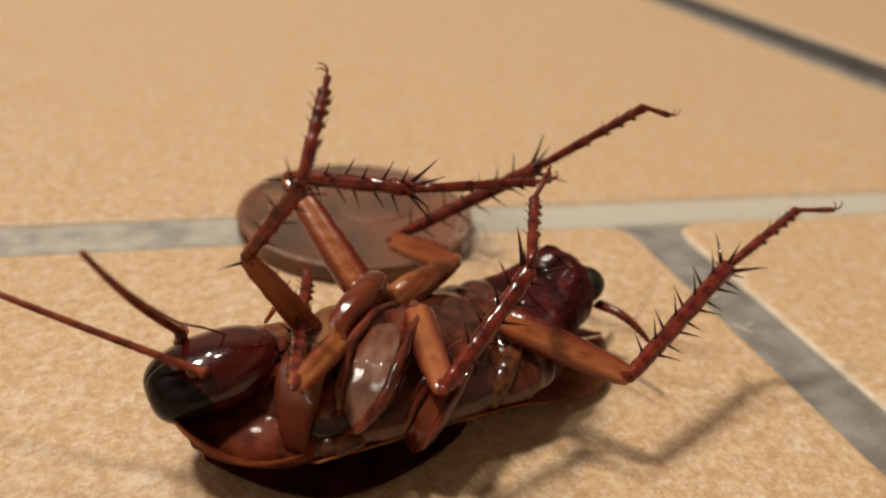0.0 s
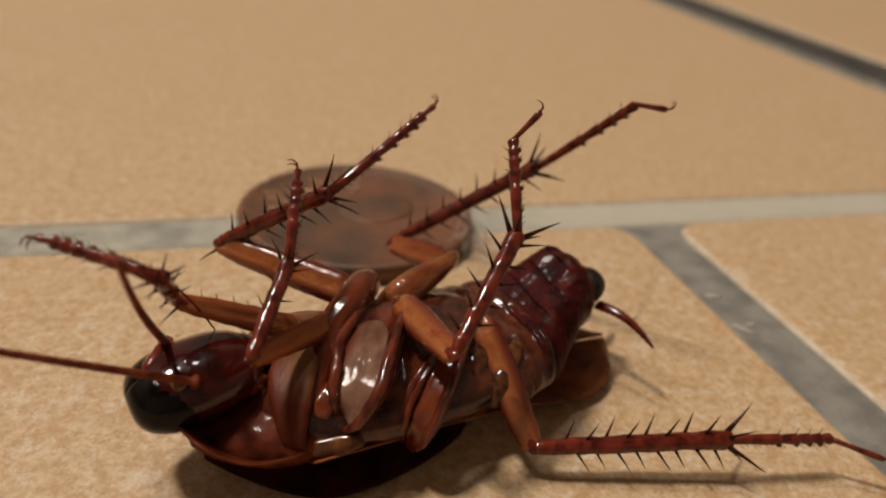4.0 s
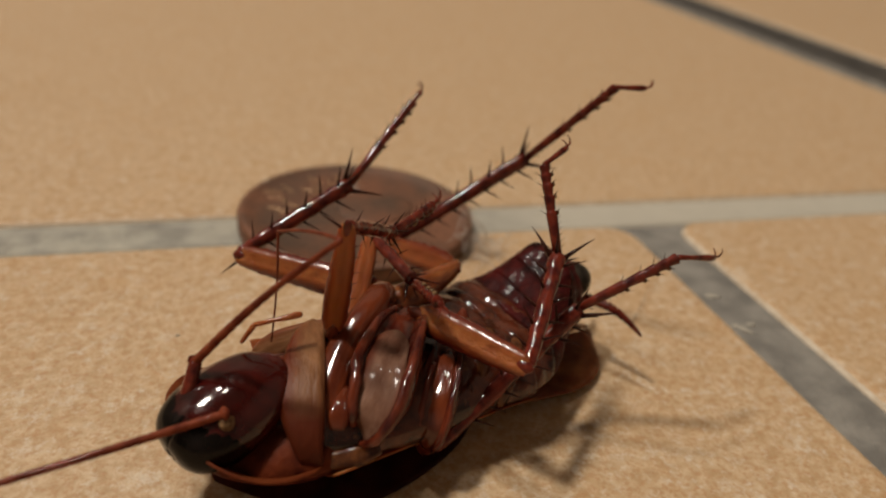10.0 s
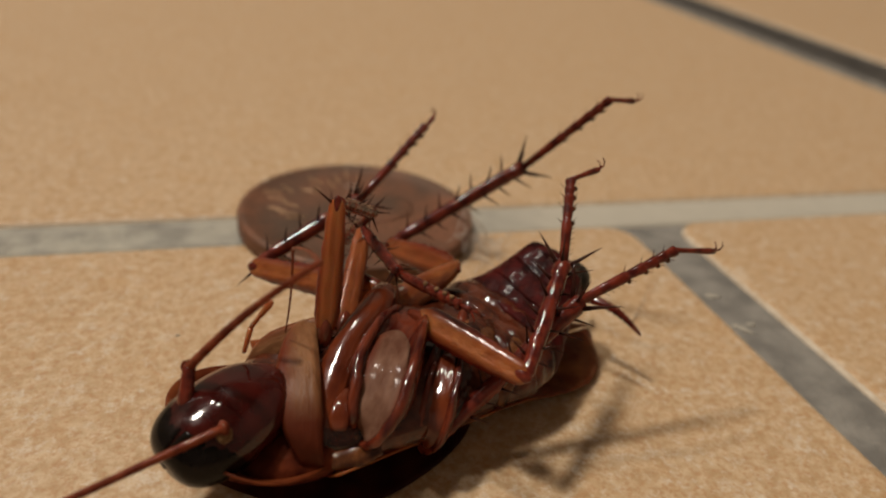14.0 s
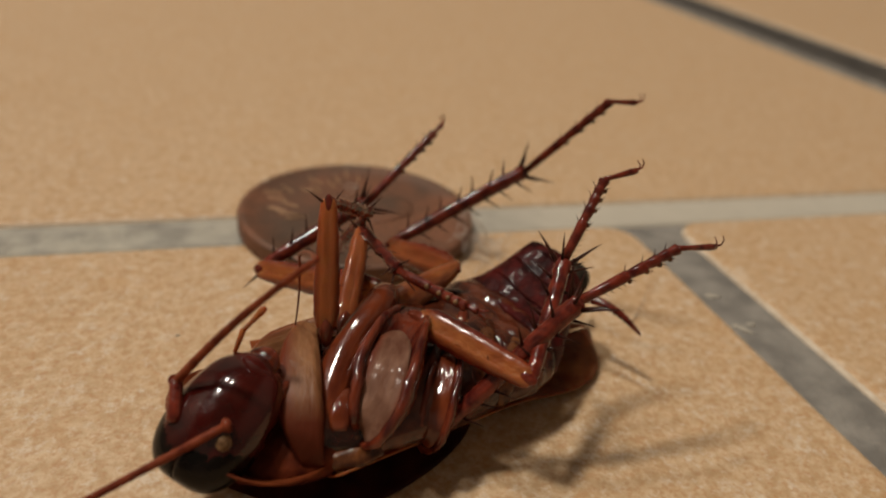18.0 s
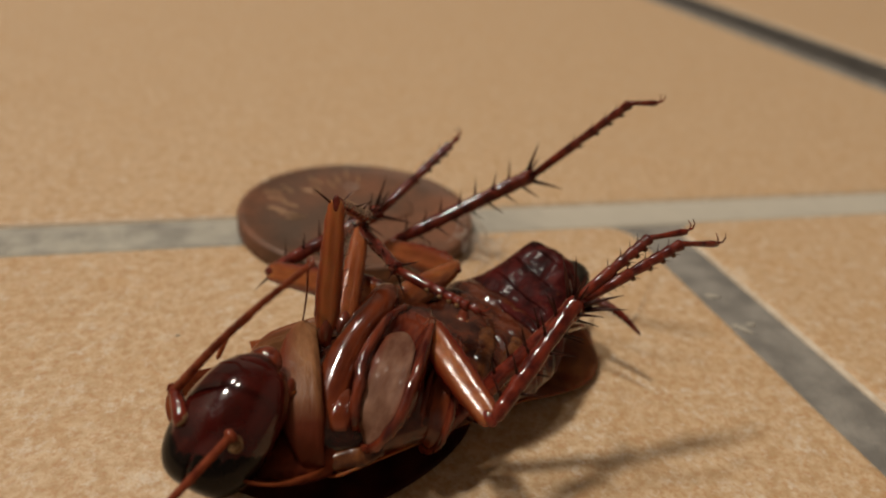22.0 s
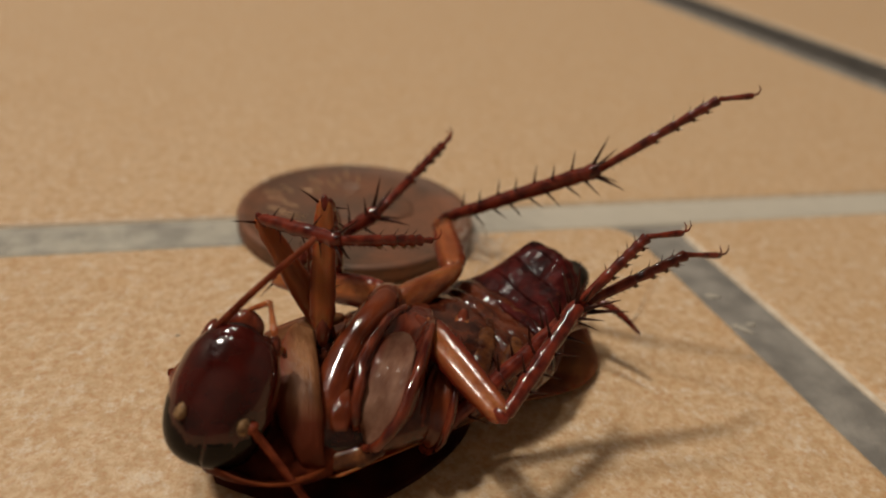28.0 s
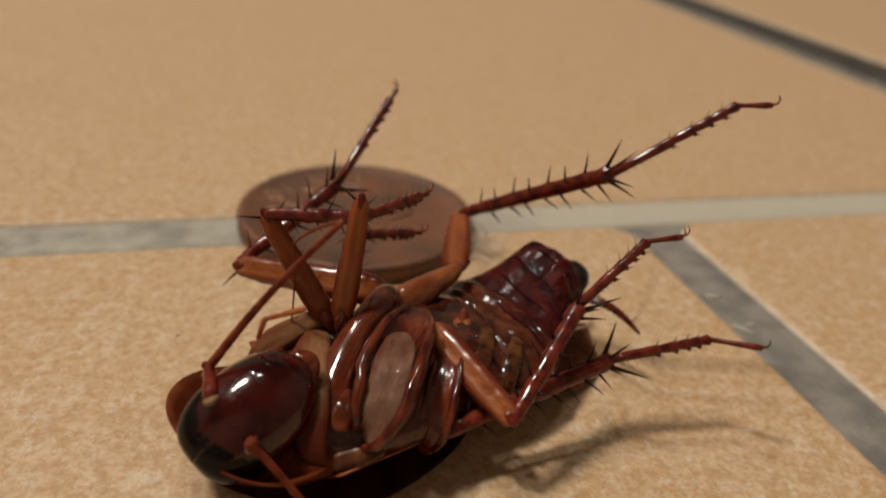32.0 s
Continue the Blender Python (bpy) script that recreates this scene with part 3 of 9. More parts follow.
def femur(L, r, spur=True, mat=None):
    bm = spindle(L, dense([(-0.03, 0.25), (0.0, 0.5 * r), (0.05, 0.76 * r), (0.14, r * 0.97), (0.4, r * 0.97), (0.7, r * 0.84), (0.88, r * 0.74), (0.96, r * 0.64), (1.0, r * 0.48), (1.03, 0.12)], 8), 24, 0.62)
    for v in bm.verts:
        if v.co.y < 0:
            v.co.y += 0.14 * r * math.exp(-(v.co.z / (0.3 * r)) ** 2)
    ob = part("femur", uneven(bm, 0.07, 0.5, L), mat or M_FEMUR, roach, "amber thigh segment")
    part("knee", egg(0.62, r * 0.33, r * 0.42, 0.1, 14, 8, (L - 0.25, 0, 0)), M_TIBIA, ob, "dark knee joint")
    part("trochanter", egg(1.0, 0.38, 0.45, -0.2, 14, 8, (0.15, 0, 0)), M_RUST, ob)
    if spur:
        spine(ob, L * 0.99, r * 0.45, 12, 52, 0.9)
    for k in range(5):
        spine(ob, L * (0.35 + 0.12 * k), r * (0.8 - 0.06 * k), 176 + 14 * (k % 2), 62, 0.38)
    return ob


def tibia(L, r, count, size=1.0):
    ob = part("tibia", uneven(spindle(L, dense([(-0.03, 0.08), (0.0, r * 0.55), (0.04, r * 0.8), (0.12, r * 0.85), (0.4, r), (0.8, r * 0.95), (0.95, r * 1.1), (0.99, r * 0.95), (1.015, 0.1)], 7), 14, 0.9), 0.20, 0.42, 3 * L), M_TIBIA, roach, "spiny red-brown shin")
    for k in range(count):
        s = 0.16 + 0.74 * k / max(1, count - 1)
        spine(ob, L * s, r * 0.75, (8, 172, 40, 205)[k % 4], 58, size * (0.72 + 0.28 * s))
    for k, a in enumerate((10, 75, 160, 215, 300)):
        spine(ob, L * 0.97, r * 0.8, a, 40, size * (1.4 if k % 2 == 0 else 1.0))
    return ob


def tarsus(L, r):
    rows = []
    cuts = [0, 0.48, 0.66, 0.79, 0.9, 1.0]
    for a, b in zip(cuts, cuts[1:]):
        rows += [(a * L, 0, 0, r * 0.84, r * 0.84), (a * L + 0.3 * (b - a) * L, 0, 0, r * 0.90, r * 0.90), (b * L - 0.16, 0, -0.04 * r, r * 1.0, r * 1.07), (b * L - 0.03, 0, -0.08 * r, r * 0.96, r * 1.02)]
    ob = part("tarsus", tube(rows, 10), M_TIBIA, roach, "jointed red-brown foot with toothed edges")
    for a in cuts[1:5]:
        part("pad", egg(0.15, r * 0.45, r * 0.34, 0, 8, 6, (a * L - 0.1, 0, -r * 1.08)), M_PALE, ob)
    for k in range(7):
        spine(ob, L * (0.08 + 0.062 * k), r * 0.75, 172 + 16 * (k % 2), 50, 0.26)
    for a in cuts[1:5]:
        for turn in (150, 210, 10):
            spine(ob, a * L - 0.08, r * 0.95, turn, 48, 0.30)
    return ob


def claw(L, r, name="claw_segment"):
    ob = part(name, spindle(L, [(-0.02, 0.03), (0, r * 0.7), (0.3, r * 0.6), (0.85, r * 0.85), (1.0, r * 0.7), (1.03, 0.03)], 8), M_TIBIA, roach)
    for s in (-1, 1):
        pts = [(L - 0.05, 0, 0.03), (L + 0.28, s * 0.16, 0.10), (L + 0.42, s * 0.26, 0.34), (L + 0.34, s * 0.32, 0.62)]
        part("claw", strand(pts, 0.085, 0.02, 6), M_TIBIA, ob)
    return ob


LEGS = {
    "FH": (7, 12.2, 8.6, 2, 1, 0.52, 14),
    "FM": (10.2, 8.8, 7.6, 1, 1.06, 0.52, 11),
    "NM": (7.6, 8, 5.45, 2.2, 1, 0.49, 10),
    "NH": (8.1, 11.6, 6.4, 3, 1.03, 0.53, 16),
    "NF": (7.3, 5.8, 4.5, 0.7, 0.72, 0.42, 6),
    "FF": (7.3, 5.2, 4.9, 0.7, 0.72, 0.42, 7),
}
limbs = {}
for code, (lf, lt, la, lc, rf, rt, count) in LEGS.items():
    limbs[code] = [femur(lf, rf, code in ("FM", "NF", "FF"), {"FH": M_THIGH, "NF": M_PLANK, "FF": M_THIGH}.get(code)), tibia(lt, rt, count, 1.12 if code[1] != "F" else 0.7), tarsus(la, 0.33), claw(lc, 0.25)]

# Head: local +x to the mouth, +z out of the face.
skull = egg(3.4, 2.6, 2.0, 0.05, 32, 28, blunt=0.65)
for v in skull.verts:
    v.co *= 1 + 0.022 * noise.noise(v.co * 0.9) + 0.008 * noise.noise(v.co * 2.3)
head = part("head", skull, M_HEAD, roach, "glossy chestnut head with black eyes")
def eye_plate(side):
    def fn(u, v):
        phi = radians(-75 + 163 * v)
        edge = 0.92 + 0.66 * math.cos(phi) ** 2
        a = 0.03 + edge * u
        x = -math.cos(a)
        g = 0.955 + 0.090 * math.sqrt(max(0.0, 1 - u * u))
        k = math.sin(a) ** 0.65 * (1 - 0.05 * x) * g
        return Vector((3.4 * x * (0.985 + 0.055 * (1 - u * u)), side * 2.6 * k * math.cos(phi), 2.0 * k * math.sin(phi)))
    return plate(fn, 18, 28, 0.06)


def socket_mound(side):
    """A low pale swelling of skin round an antenna's root, on the face beside the eye."""
    bm = egg(0.42, 0.36, 0.24, 0.1, 18, 10)
    for v in bm.verts:
        v.co *= 1 + 0.25 * noise.noise(v.co * 2.2 + Vector((side, 0, 0)))
    bmesh.ops.transform(bm, matrix=Matrix.Translation((-1.0, side * 1.5, 1.60)) @ Matrix.Rotation(-side * 0.72, 4, "X") @ Matrix.Rotation(0.12, 4, "Y"), verts=bm.verts)
    return bm


for s in (-1, 1):
    part("eye", eye_plate(s), M_EYE, head, "large black compound eye")
    part("antenna_socket", socket_mound(s), M_PALE, head, "pale antenna socket")
part("clypeus", egg(1.3, 1.55, 0.75, 0.1, 18, 10, (2.3, 0, 0.62)), M_HEAD, head)
part("labrum", egg(0.75, 0.95, 0.42, 0.2, 16, 8, (3.55, 0, 0.15)), M_RUST, head)
for s in (-1, 1):
    part("maxilla", egg(1.3, 0.55, 0.75, 0.1, 12, 8, (2.1, s * 1.55, -0.45)), M_RUST, head)
    part("mandible", egg(0.8, 0.5, 0.6, 0, 12, 8, (2.5, s * 1.15, 0.2)), M_DARK, head)


def antenna_piece(L, r0, r1, bow=0.0, back=0.0):
    rows = []
    if back:
        rows = [(-back, 0, 0, r0 * 0.9, r0 * 0.9), (-back + 0.15, 0, 0, r0 * 1.7, r0 * 1.7), (-back * 0.4, 0, 0, r0 * 1.7, r0 * 1.7), (-0.1, 0, 0, r0 * 1.1, r0 * 1.1)]
    n = max(12, int(L * 3))
    for k in range(n + 1):
        s = k / n
        r = (r0 + (r1 - r0) * s) * (1.0 if k % 2 else 0.93)
        rows.append((L * s, 0, bow * math.sin(math.pi * s), r, r))
    return part("antenna", tube(rows, 8), M_ANTENNA, roach, "long thin ringed antenna")


feeler_near = antenna_piece(26.0, 0.22, 0.09, 0.25, 0.5)
for pal in ([(2.0, -1.5, -0.1), (2.5, -1.85, -0.2), (2.8, -2.0, -0.5)], [(2.8, -2.0, -0.5), (2.7, -2.1, -0.9), (2.4, -2.2, -1.3)]):
    part("palp", strand(pal, 0.13, 0.15, 8), M_FEMUR, head)
far_palp = [part("palp", spindle(1.3, [(-0.1, 0.05), (0.0, 0.12), (0.5, 0.14), (0.95, 0.16), (1.05, 0.06)], 8, bow=0.1), M_FEMUR, roach, "thin amber mouth feeler"),
            part("palp", spindle(2.5, [(-0.03, 0.06), (0.0, 0.13), (0.4, 0.13), (0.47, 0.10), (0.52, 0.14), (0.9, 0.19), (1.0, 0.15), (1.03, 0.04)], 8, bow=0.18), M_FEMUR, roach, "thin amber mouth feeler")]
far_scape = part("scape", spindle(2.0, [(-0.06, 0.12), (0.0, 0.28), (0.1, 0.33), (0.45, 0.36), (0.8, 0.42), (1.0, 0.36), (1.04, 0.1)], 12), M_TIBIA, roach, "thick root segment of the antenna")
feeler_far = [antenna_piece(10.8, 0.25, 0.14, 0.25, 0.2), antenna_piece(6.2, 0.11, 0.08, -0.2), antenna_piece(6.3, 0.075, 0.045, 0.1)]

# ---- floor tiles ----


def tile_mesh():
    bm = bmesh.new()
    h, r = TILE / 2, 3.2
    rings = []
    for inset, z in ((0.0, -9.0), (0.0, -0.8), (0.10, -0.42), (0.34, -0.14), (0.65, -0.03), (1.0, 0.0)):
        ring = []
        for cx, cy, a0 in ((h - r, h - r, 0), (-h + r, h - r, 90), (-h + r, -h + r, 180), (h - r, -h + r, 270)):
            for k in range(6):
                a = radians(a0 + 18 * k)
                ring.append(bm.verts.new((cx + (r - inset) * math.cos(a), cy + (r - inset) * math.sin(a), z)))
        rings.append(ring)
    n = len(rings[0])
    for a, b in zip(rings, rings[1:]):
        for k in range(n):
            bm.faces.new((a[k], a[(k + 1) % n], b[(k + 1) % n], b[k]))
    bm.faces.new(rings[-1])
    me = mesh_of(bm, "floor_tile")
    for f in me.polygons:
        f.use_smooth = False
    me.materials.append(M_TILE)
    me.materials.append(M_TILE_EDGE)
    for f in me.polygons:
        f.material_index = 1 if 0.2 < f.normal.z < 0.93 else 0
    return me


bm = bmesh.new()
rings = []
for k in range(301):
    x = 6.0 * k
    w = [noise.noise(Vector((0.05 * x, q, 2.0))) for q in range(5)]
    prof = [(-2.58, -1.2), (-2.56, -0.42 + 0.06 * w[0]), (-1.6, -0.30 + 0.08 * w[1]), (0.0, -0.34 + 0.08 * w[2]), (1.6, -0.28 + 0.08 * w[3]), (2.56, -0.34 + 0.06 * w[4]), (2.58, -1.2)]
    rings.append([bm.verts.new((x, y, z)) for y, z in prof])
for p, q in zip(rings, rings[1:]):
    for k in range(7):
        bm.faces.new((p[k], p[(k + 1) % 7], q[(k + 1) % 7], q[k]))
bm.faces.new(rings[0][::-1])
bm.faces.new(rings[-1])
pale = part("grout_strip", bm, M_GROUTP, floor, "pale grout in the joint under the coin, paler past the coin")
pale.matrix_basis = at(-900, 2.75 - 2.5, 0)
# dark strip filling the widened joint
bm = tube([(0, 0, 0, 7.9, 0.5), (1, 0, 0, 8.0, 0.55), (293, 0, 0, 8.0, 0.55), (294, 0, 0, 7.9, 0.5)], 12)
joint_strip = part("dark_joint_strip", bm, M_JOINT_DARK, floor, "dark strip along a joint")
joint_strip.matrix_basis = at(112.0 + 5.3, 3.0, -0.75, 0, 0, 90)

TILE_ME = tile_mesh()
for row in range(-6, 6):
    for col in range(-6, 6):
        ob = new("floor_tile", TILE_ME)
        ob.parent = floor
        y0 = 2.75 + row * 300.0
        x0 = (112.0 if row % 2 == 0 else 31.75) + col * 300.0
        if row == 0:
            x0 += 13.0 if col >= 0 else -2.5
        ob.matrix_basis = at(x0 + TILE / 2, y0 + TILE / 2, 0)

# ---- movement ----
def motions():
    walk(limbs["FH"][0], [
        (0, at(4.14, 4.62, 6.5, -149.9, 12, 103.1)), (1.5, at(4.14, 4.62, 6.5, -150.3, 12.4, 103.1)), (2.5, at(4.06, 4.66, 6.5, -151.3, 13.7, 102.8)),
        (3.5, at(3.69, 4.81, 6.5, -151.2, 14.7, 100.4)), (5.5, at(4.04, 4.52, 6.66, -152, 15.4, 96.2)), (6, at(4.07, 4.07, 6.7, -150.3, 13.5, 96.9)),
        (6.75, at(4.07, 3.69, 6.74, -148.9, 11.8, 98)), (9, at(4.14, 3.58, 6.8, -148.8, 11.6, 97)), (10.25, at(4.17, 3.54, 6.8, -149.1, 11.2, 98.6)),
        (12, at(4.19, 3.52, 6.8, -149.9, 12.1, 98.5)), (15, at(4.2, 3.51, 6.8, -149.6, 11.8, 98.2)), (17, at(4.21, 3.5, 6.8, -148.4, 10.4, 98)),
        (18, at(4.21, 3.5, 6.8, -149.9, 12.1, 98.1)), (19, at(4.21, 3.5, 6.8, -149.9, 12.1, 98.1)), (20.25, at(4.21, 3.49, 6.8, -150.5, 12.2, 100.3)),
        (24, at(4.22, 3.49, 6.8, -150.5, 12.2, 100.2)), (25, at(4.22, 3.49, 6.8, -150.5, 12.2, 100.2)), (25.5, at(4.22, 3.49, 6.8, -141.7, 9, 83.6)),
        (26, at(4.23, 3.44, 6.8, -132, 6, 76.4)), (26.5, at(4.24, 3.35, 6.8, -123.5, 3, 71.5)), (27, at(4.26, 3.26, 6.8, -116.9, 0.5, 68.2)),
        (27.5, at(4.27, 3.22, 6.8, -112.8, -1.1, 65.7)), (28, at(4.27, 3.22, 6.8, -109.7, -1.9, 64.1)), (29, at(4.27, 3.22, 6.8, -101.5, -4.5, 59.1)),
        (31, at(4.27, 3.21, 6.8, -95.9, -5.6, 55.7)), (32, at(4.27, 3.21, 6.8, -90.8, -6.8, 52.4))])
    walk(limbs["FH"][1], [
        (0, at(2.59, 11.29, 5.04, -24.7, -32.7, -24.2)), (1.5, at(2.59, 11.28, 4.99, -25.1, -33.7, -23)), (3, at(2.53, 11.36, 4.78, -25.2, -33.3, -22.8)),
        (3.5, at(2.47, 11.47, 4.72, -25.2, -33.3, -22.3)), (5.1, at(3.15, 11.28, 4.78, -25.8, -35.2, -23.8)), (5.25, at(3.21, 11.26, 4.78, -28.8, -33.3, -18.8)),
        (5.5, at(3.31, 11.23, 4.8, -31.6, -31.2, -14)), (6, at(3.25, 10.83, 5.06, -35.8, -27.6, -6.1)), (6.75, at(3.12, 10.48, 5.31, -34.2, -28.5, -9.7)),
        (7.25, at(3.15, 10.43, 5.35, -34.2, -28.1, -10)), (8, at(3.21, 10.41, 5.39, -35.3, -25.8, -7.8)), (9, at(3.3, 10.38, 5.39, -34.6, -25.9, -9.7)),
        (9.75, at(3.15, 10.35, 5.45, -33.7, -29.8, -12)), (10, at(3.14, 10.33, 5.46, -33.9, -30.2, -11.7)), (11, at(3.16, 10.3, 5.33, -36.5, -27.3, -6.8)),
        (12.5, at(3.19, 10.29, 5.33, -36.5, -25.7, -6.5)), (15, at(3.22, 10.29, 5.36, -36.9, -23.9, -5.6)), (16.5, at(3.24, 10.32, 5.54, -38.6, -22.1, -1.4)),
        (17, at(3.25, 10.32, 5.54, -38.6, -21.8, -1.3)), (18, at(3.24, 10.27, 5.33, -36, -23.1, -7.3)), (19, at(3.24, 10.27, 5.33, -34.2, -23, -11.3)),
        (20, at(2.98, 10.23, 5.32, -31.2, -26.7, -18.3)), (23.5, at(3, 10.22, 5.32, -31.4, -26.1, -18)), (24.5, at(3, 10.22, 5.32, -31.1, -26, -18.7)),
        (25, at(3, 10.22, 5.32, -30.4, -26.9, -20.3)), (25.5, at(4.99, 10.36, 5.71, -25.8, -28.2, -31.1)), (25.75, at(5.47, 10.3, 5.89, -21.7, -30.7, -39.7)),
        (26.25, at(6.19, 10.1, 6.26, -18.3, -31.9, -46.8)), (27, at(6.86, 9.76, 6.74, -15.4, -32.5, -52.7)), (27.5, at(7.14, 9.6, 6.94, -15.8, -31.7, -52.4)),
        (28, at(7.33, 9.51, 7.03, -18.5, -29.5, -48.1)), (29, at(7.85, 9.2, 7.35, -14.1, -31.1, -57.4)), (31, at(8.19, 8.97, 7.48, -13.5, -30.2, -60.3)),
        (32, at(8.52, 8.72, 7.63, -11.6, -30.8, -64.2))])
    walk(limbs["FH"][2], [
        (0, at(11.95, 7.08, 11.64, -3.1, -42.9, -57.3)), (0.5, at(11.95, 7.12, 11.67, 2.6, -43.4, -65.1)), (1, at(11.92, 7.27, 11.79, 9, -42.6, -74.2)),
        (1.5, at(11.93, 7.31, 11.77, 11.4, -41.9, -78.1)), (2, at(11.93, 7.32, 11.69, 12.3, -41.8, -79.5)), (2.75, at(11.93, 7.36, 11.51, 9.9, -43.1, -74.9)),
        (3, at(11.93, 7.4, 11.47, 8.2, -43.4, -72.4)), (3.5, at(11.9, 7.6, 11.42, 2.1, -44.8, -62.1)), (4.25, at(12.09, 7.37, 11.55, 2.3, -46, -62.8)),
        (5.1, at(12.27, 7.26, 11.81, 5.8, -46.3, -68.4)), (5.25, at(12.87, 7.98, 11.48, 3.5, -46.6, -65.4)), (5.5, at(13.44, 8.71, 11.12, -0, -47, -60.6)),
        (6, at(14, 9.68, 10.71, -4, -48.6, -54.4)), (6.5, at(13.82, 9.07, 10.96, -2.5, -48.1, -57.2)), (6.75, at(13.7, 8.68, 11.13, -1.5, -47.8, -59.1)),
        (7, at(13.65, 8.49, 11.19, -0.9, -47.5, -60.3)), (7.25, at(13.74, 8.56, 11.11, -1.4, -47.2, -59.9)), (7.75, at(14.01, 8.87, 10.79, -4.8, -46.5, -56)),
        (8, at(14.09, 8.93, 10.7, -6, -46.4, -54.5)), (9, at(14.12, 8.54, 10.72, -7.9, -46.4, -52.5)), (9.5, at(13.77, 8.29, 11.19, -1.7, -48.4, -59.7)),
        (9.75, at(13.51, 8.15, 11.5, 2.1, -49.5, -63.7)), (10, at(13.46, 8.2, 11.59, 3.4, -50, -64.9)), (10.75, at(13.85, 8.92, 11.05, -1.6, -49.6, -58.8)),
        (11, at(13.92, 9.02, 10.93, -2.6, -49.5, -57.6)), (12, at(14.02, 8.9, 10.77, -1.4, -50, -59.3)), (13, at(14.19, 9.16, 10.5, -0.3, -50.3, -60.6)),
        (14.5, at(14.26, 9.04, 10.34, 2.4, -49.9, -64.8)), (15, at(14.32, 9.21, 10.3, 2.3, -50.2, -64.3)), (16, at(14.51, 9.9, 10.16, 1.8, -51.9, -62.1)),
        (16.5, at(14.54, 10.05, 10.13, 1.6, -52.2, -61.6)), (17, at(14.57, 10.06, 10.07, 1.4, -52.3, -61.3)), (17.5, at(14.51, 9.58, 10.06, 2.2, -52, -63.1)),
        (18, at(14.37, 8.84, 10.11, 2.6, -51.4, -64.6)), (19, at(14.26, 8.08, 10.1, -2, -50, -60.4)), (20, at(13.33, 6.81, 10.8, 1.9, -50.2, -65.4)),
        (21.5, at(13.39, 6.85, 10.73, -4.6, -49.2, -57.6)), (22, at(13.39, 6.84, 10.73, -8, -48.8, -53.1)), (22.5, at(13.36, 6.82, 10.77, -12.9, -47.7, -46.6)),
        (23, at(13.34, 6.79, 10.8, -21.7, -44.8, -34.7)), (24, at(13.46, 6.81, 10.6, -21.9, -45.3, -34.5)), (24.5, at(13.39, 6.7, 10.66, -21.8, -45.3, -34.7)),
        (25, at(13.21, 6.44, 10.83, -21.5, -44.9, -35.2)), (25.5, at(14.2, 4.79, 11.46, -20.4, -43.3, -38.9)), (25.75, at(13.54, 3.6, 12.11, -20.2, -42.9, -39.8)),
        (26, at(13.42, 3.04, 12.42, -19.9, -42.6, -40.5)), (26.5, at(13.16, 2.14, 12.95, -24.8, -39.8, -33.4)), (26.75, at(13.09, 1.82, 13.15, -25.8, -39.1, -32)),
        (27, at(13.09, 1.57, 13.29, -26.1, -38.9, -31.7)), (27.5, at(13.47, 1.38, 13.35, -24.1, -39.9, -35.1)), (28, at(14.42, 1.6, 13.03, -19, -42.2, -43.5)),
        (28.5, at(13.89, 0.91, 13.39, -25.9, -38.5, -33.1)), (29, at(13.48, 0.4, 13.65, -28.4, -36.3, -29)), (30, at(13.52, 0.16, 13.62, -23.8, -38.1, -37)),
        (30.5, at(13.49, -0, 13.59, -23.5, -38.6, -37.8)), (31, at(13.42, -0.19, 13.61, -25.1, -37.9, -35.2)), (31.75, at(13.12, -0.65, 13.84, -29.8, -34.7, -27.6)),
        (32, at(13.07, -0.72, 13.88, -30.2, -34.3, -26.9))])
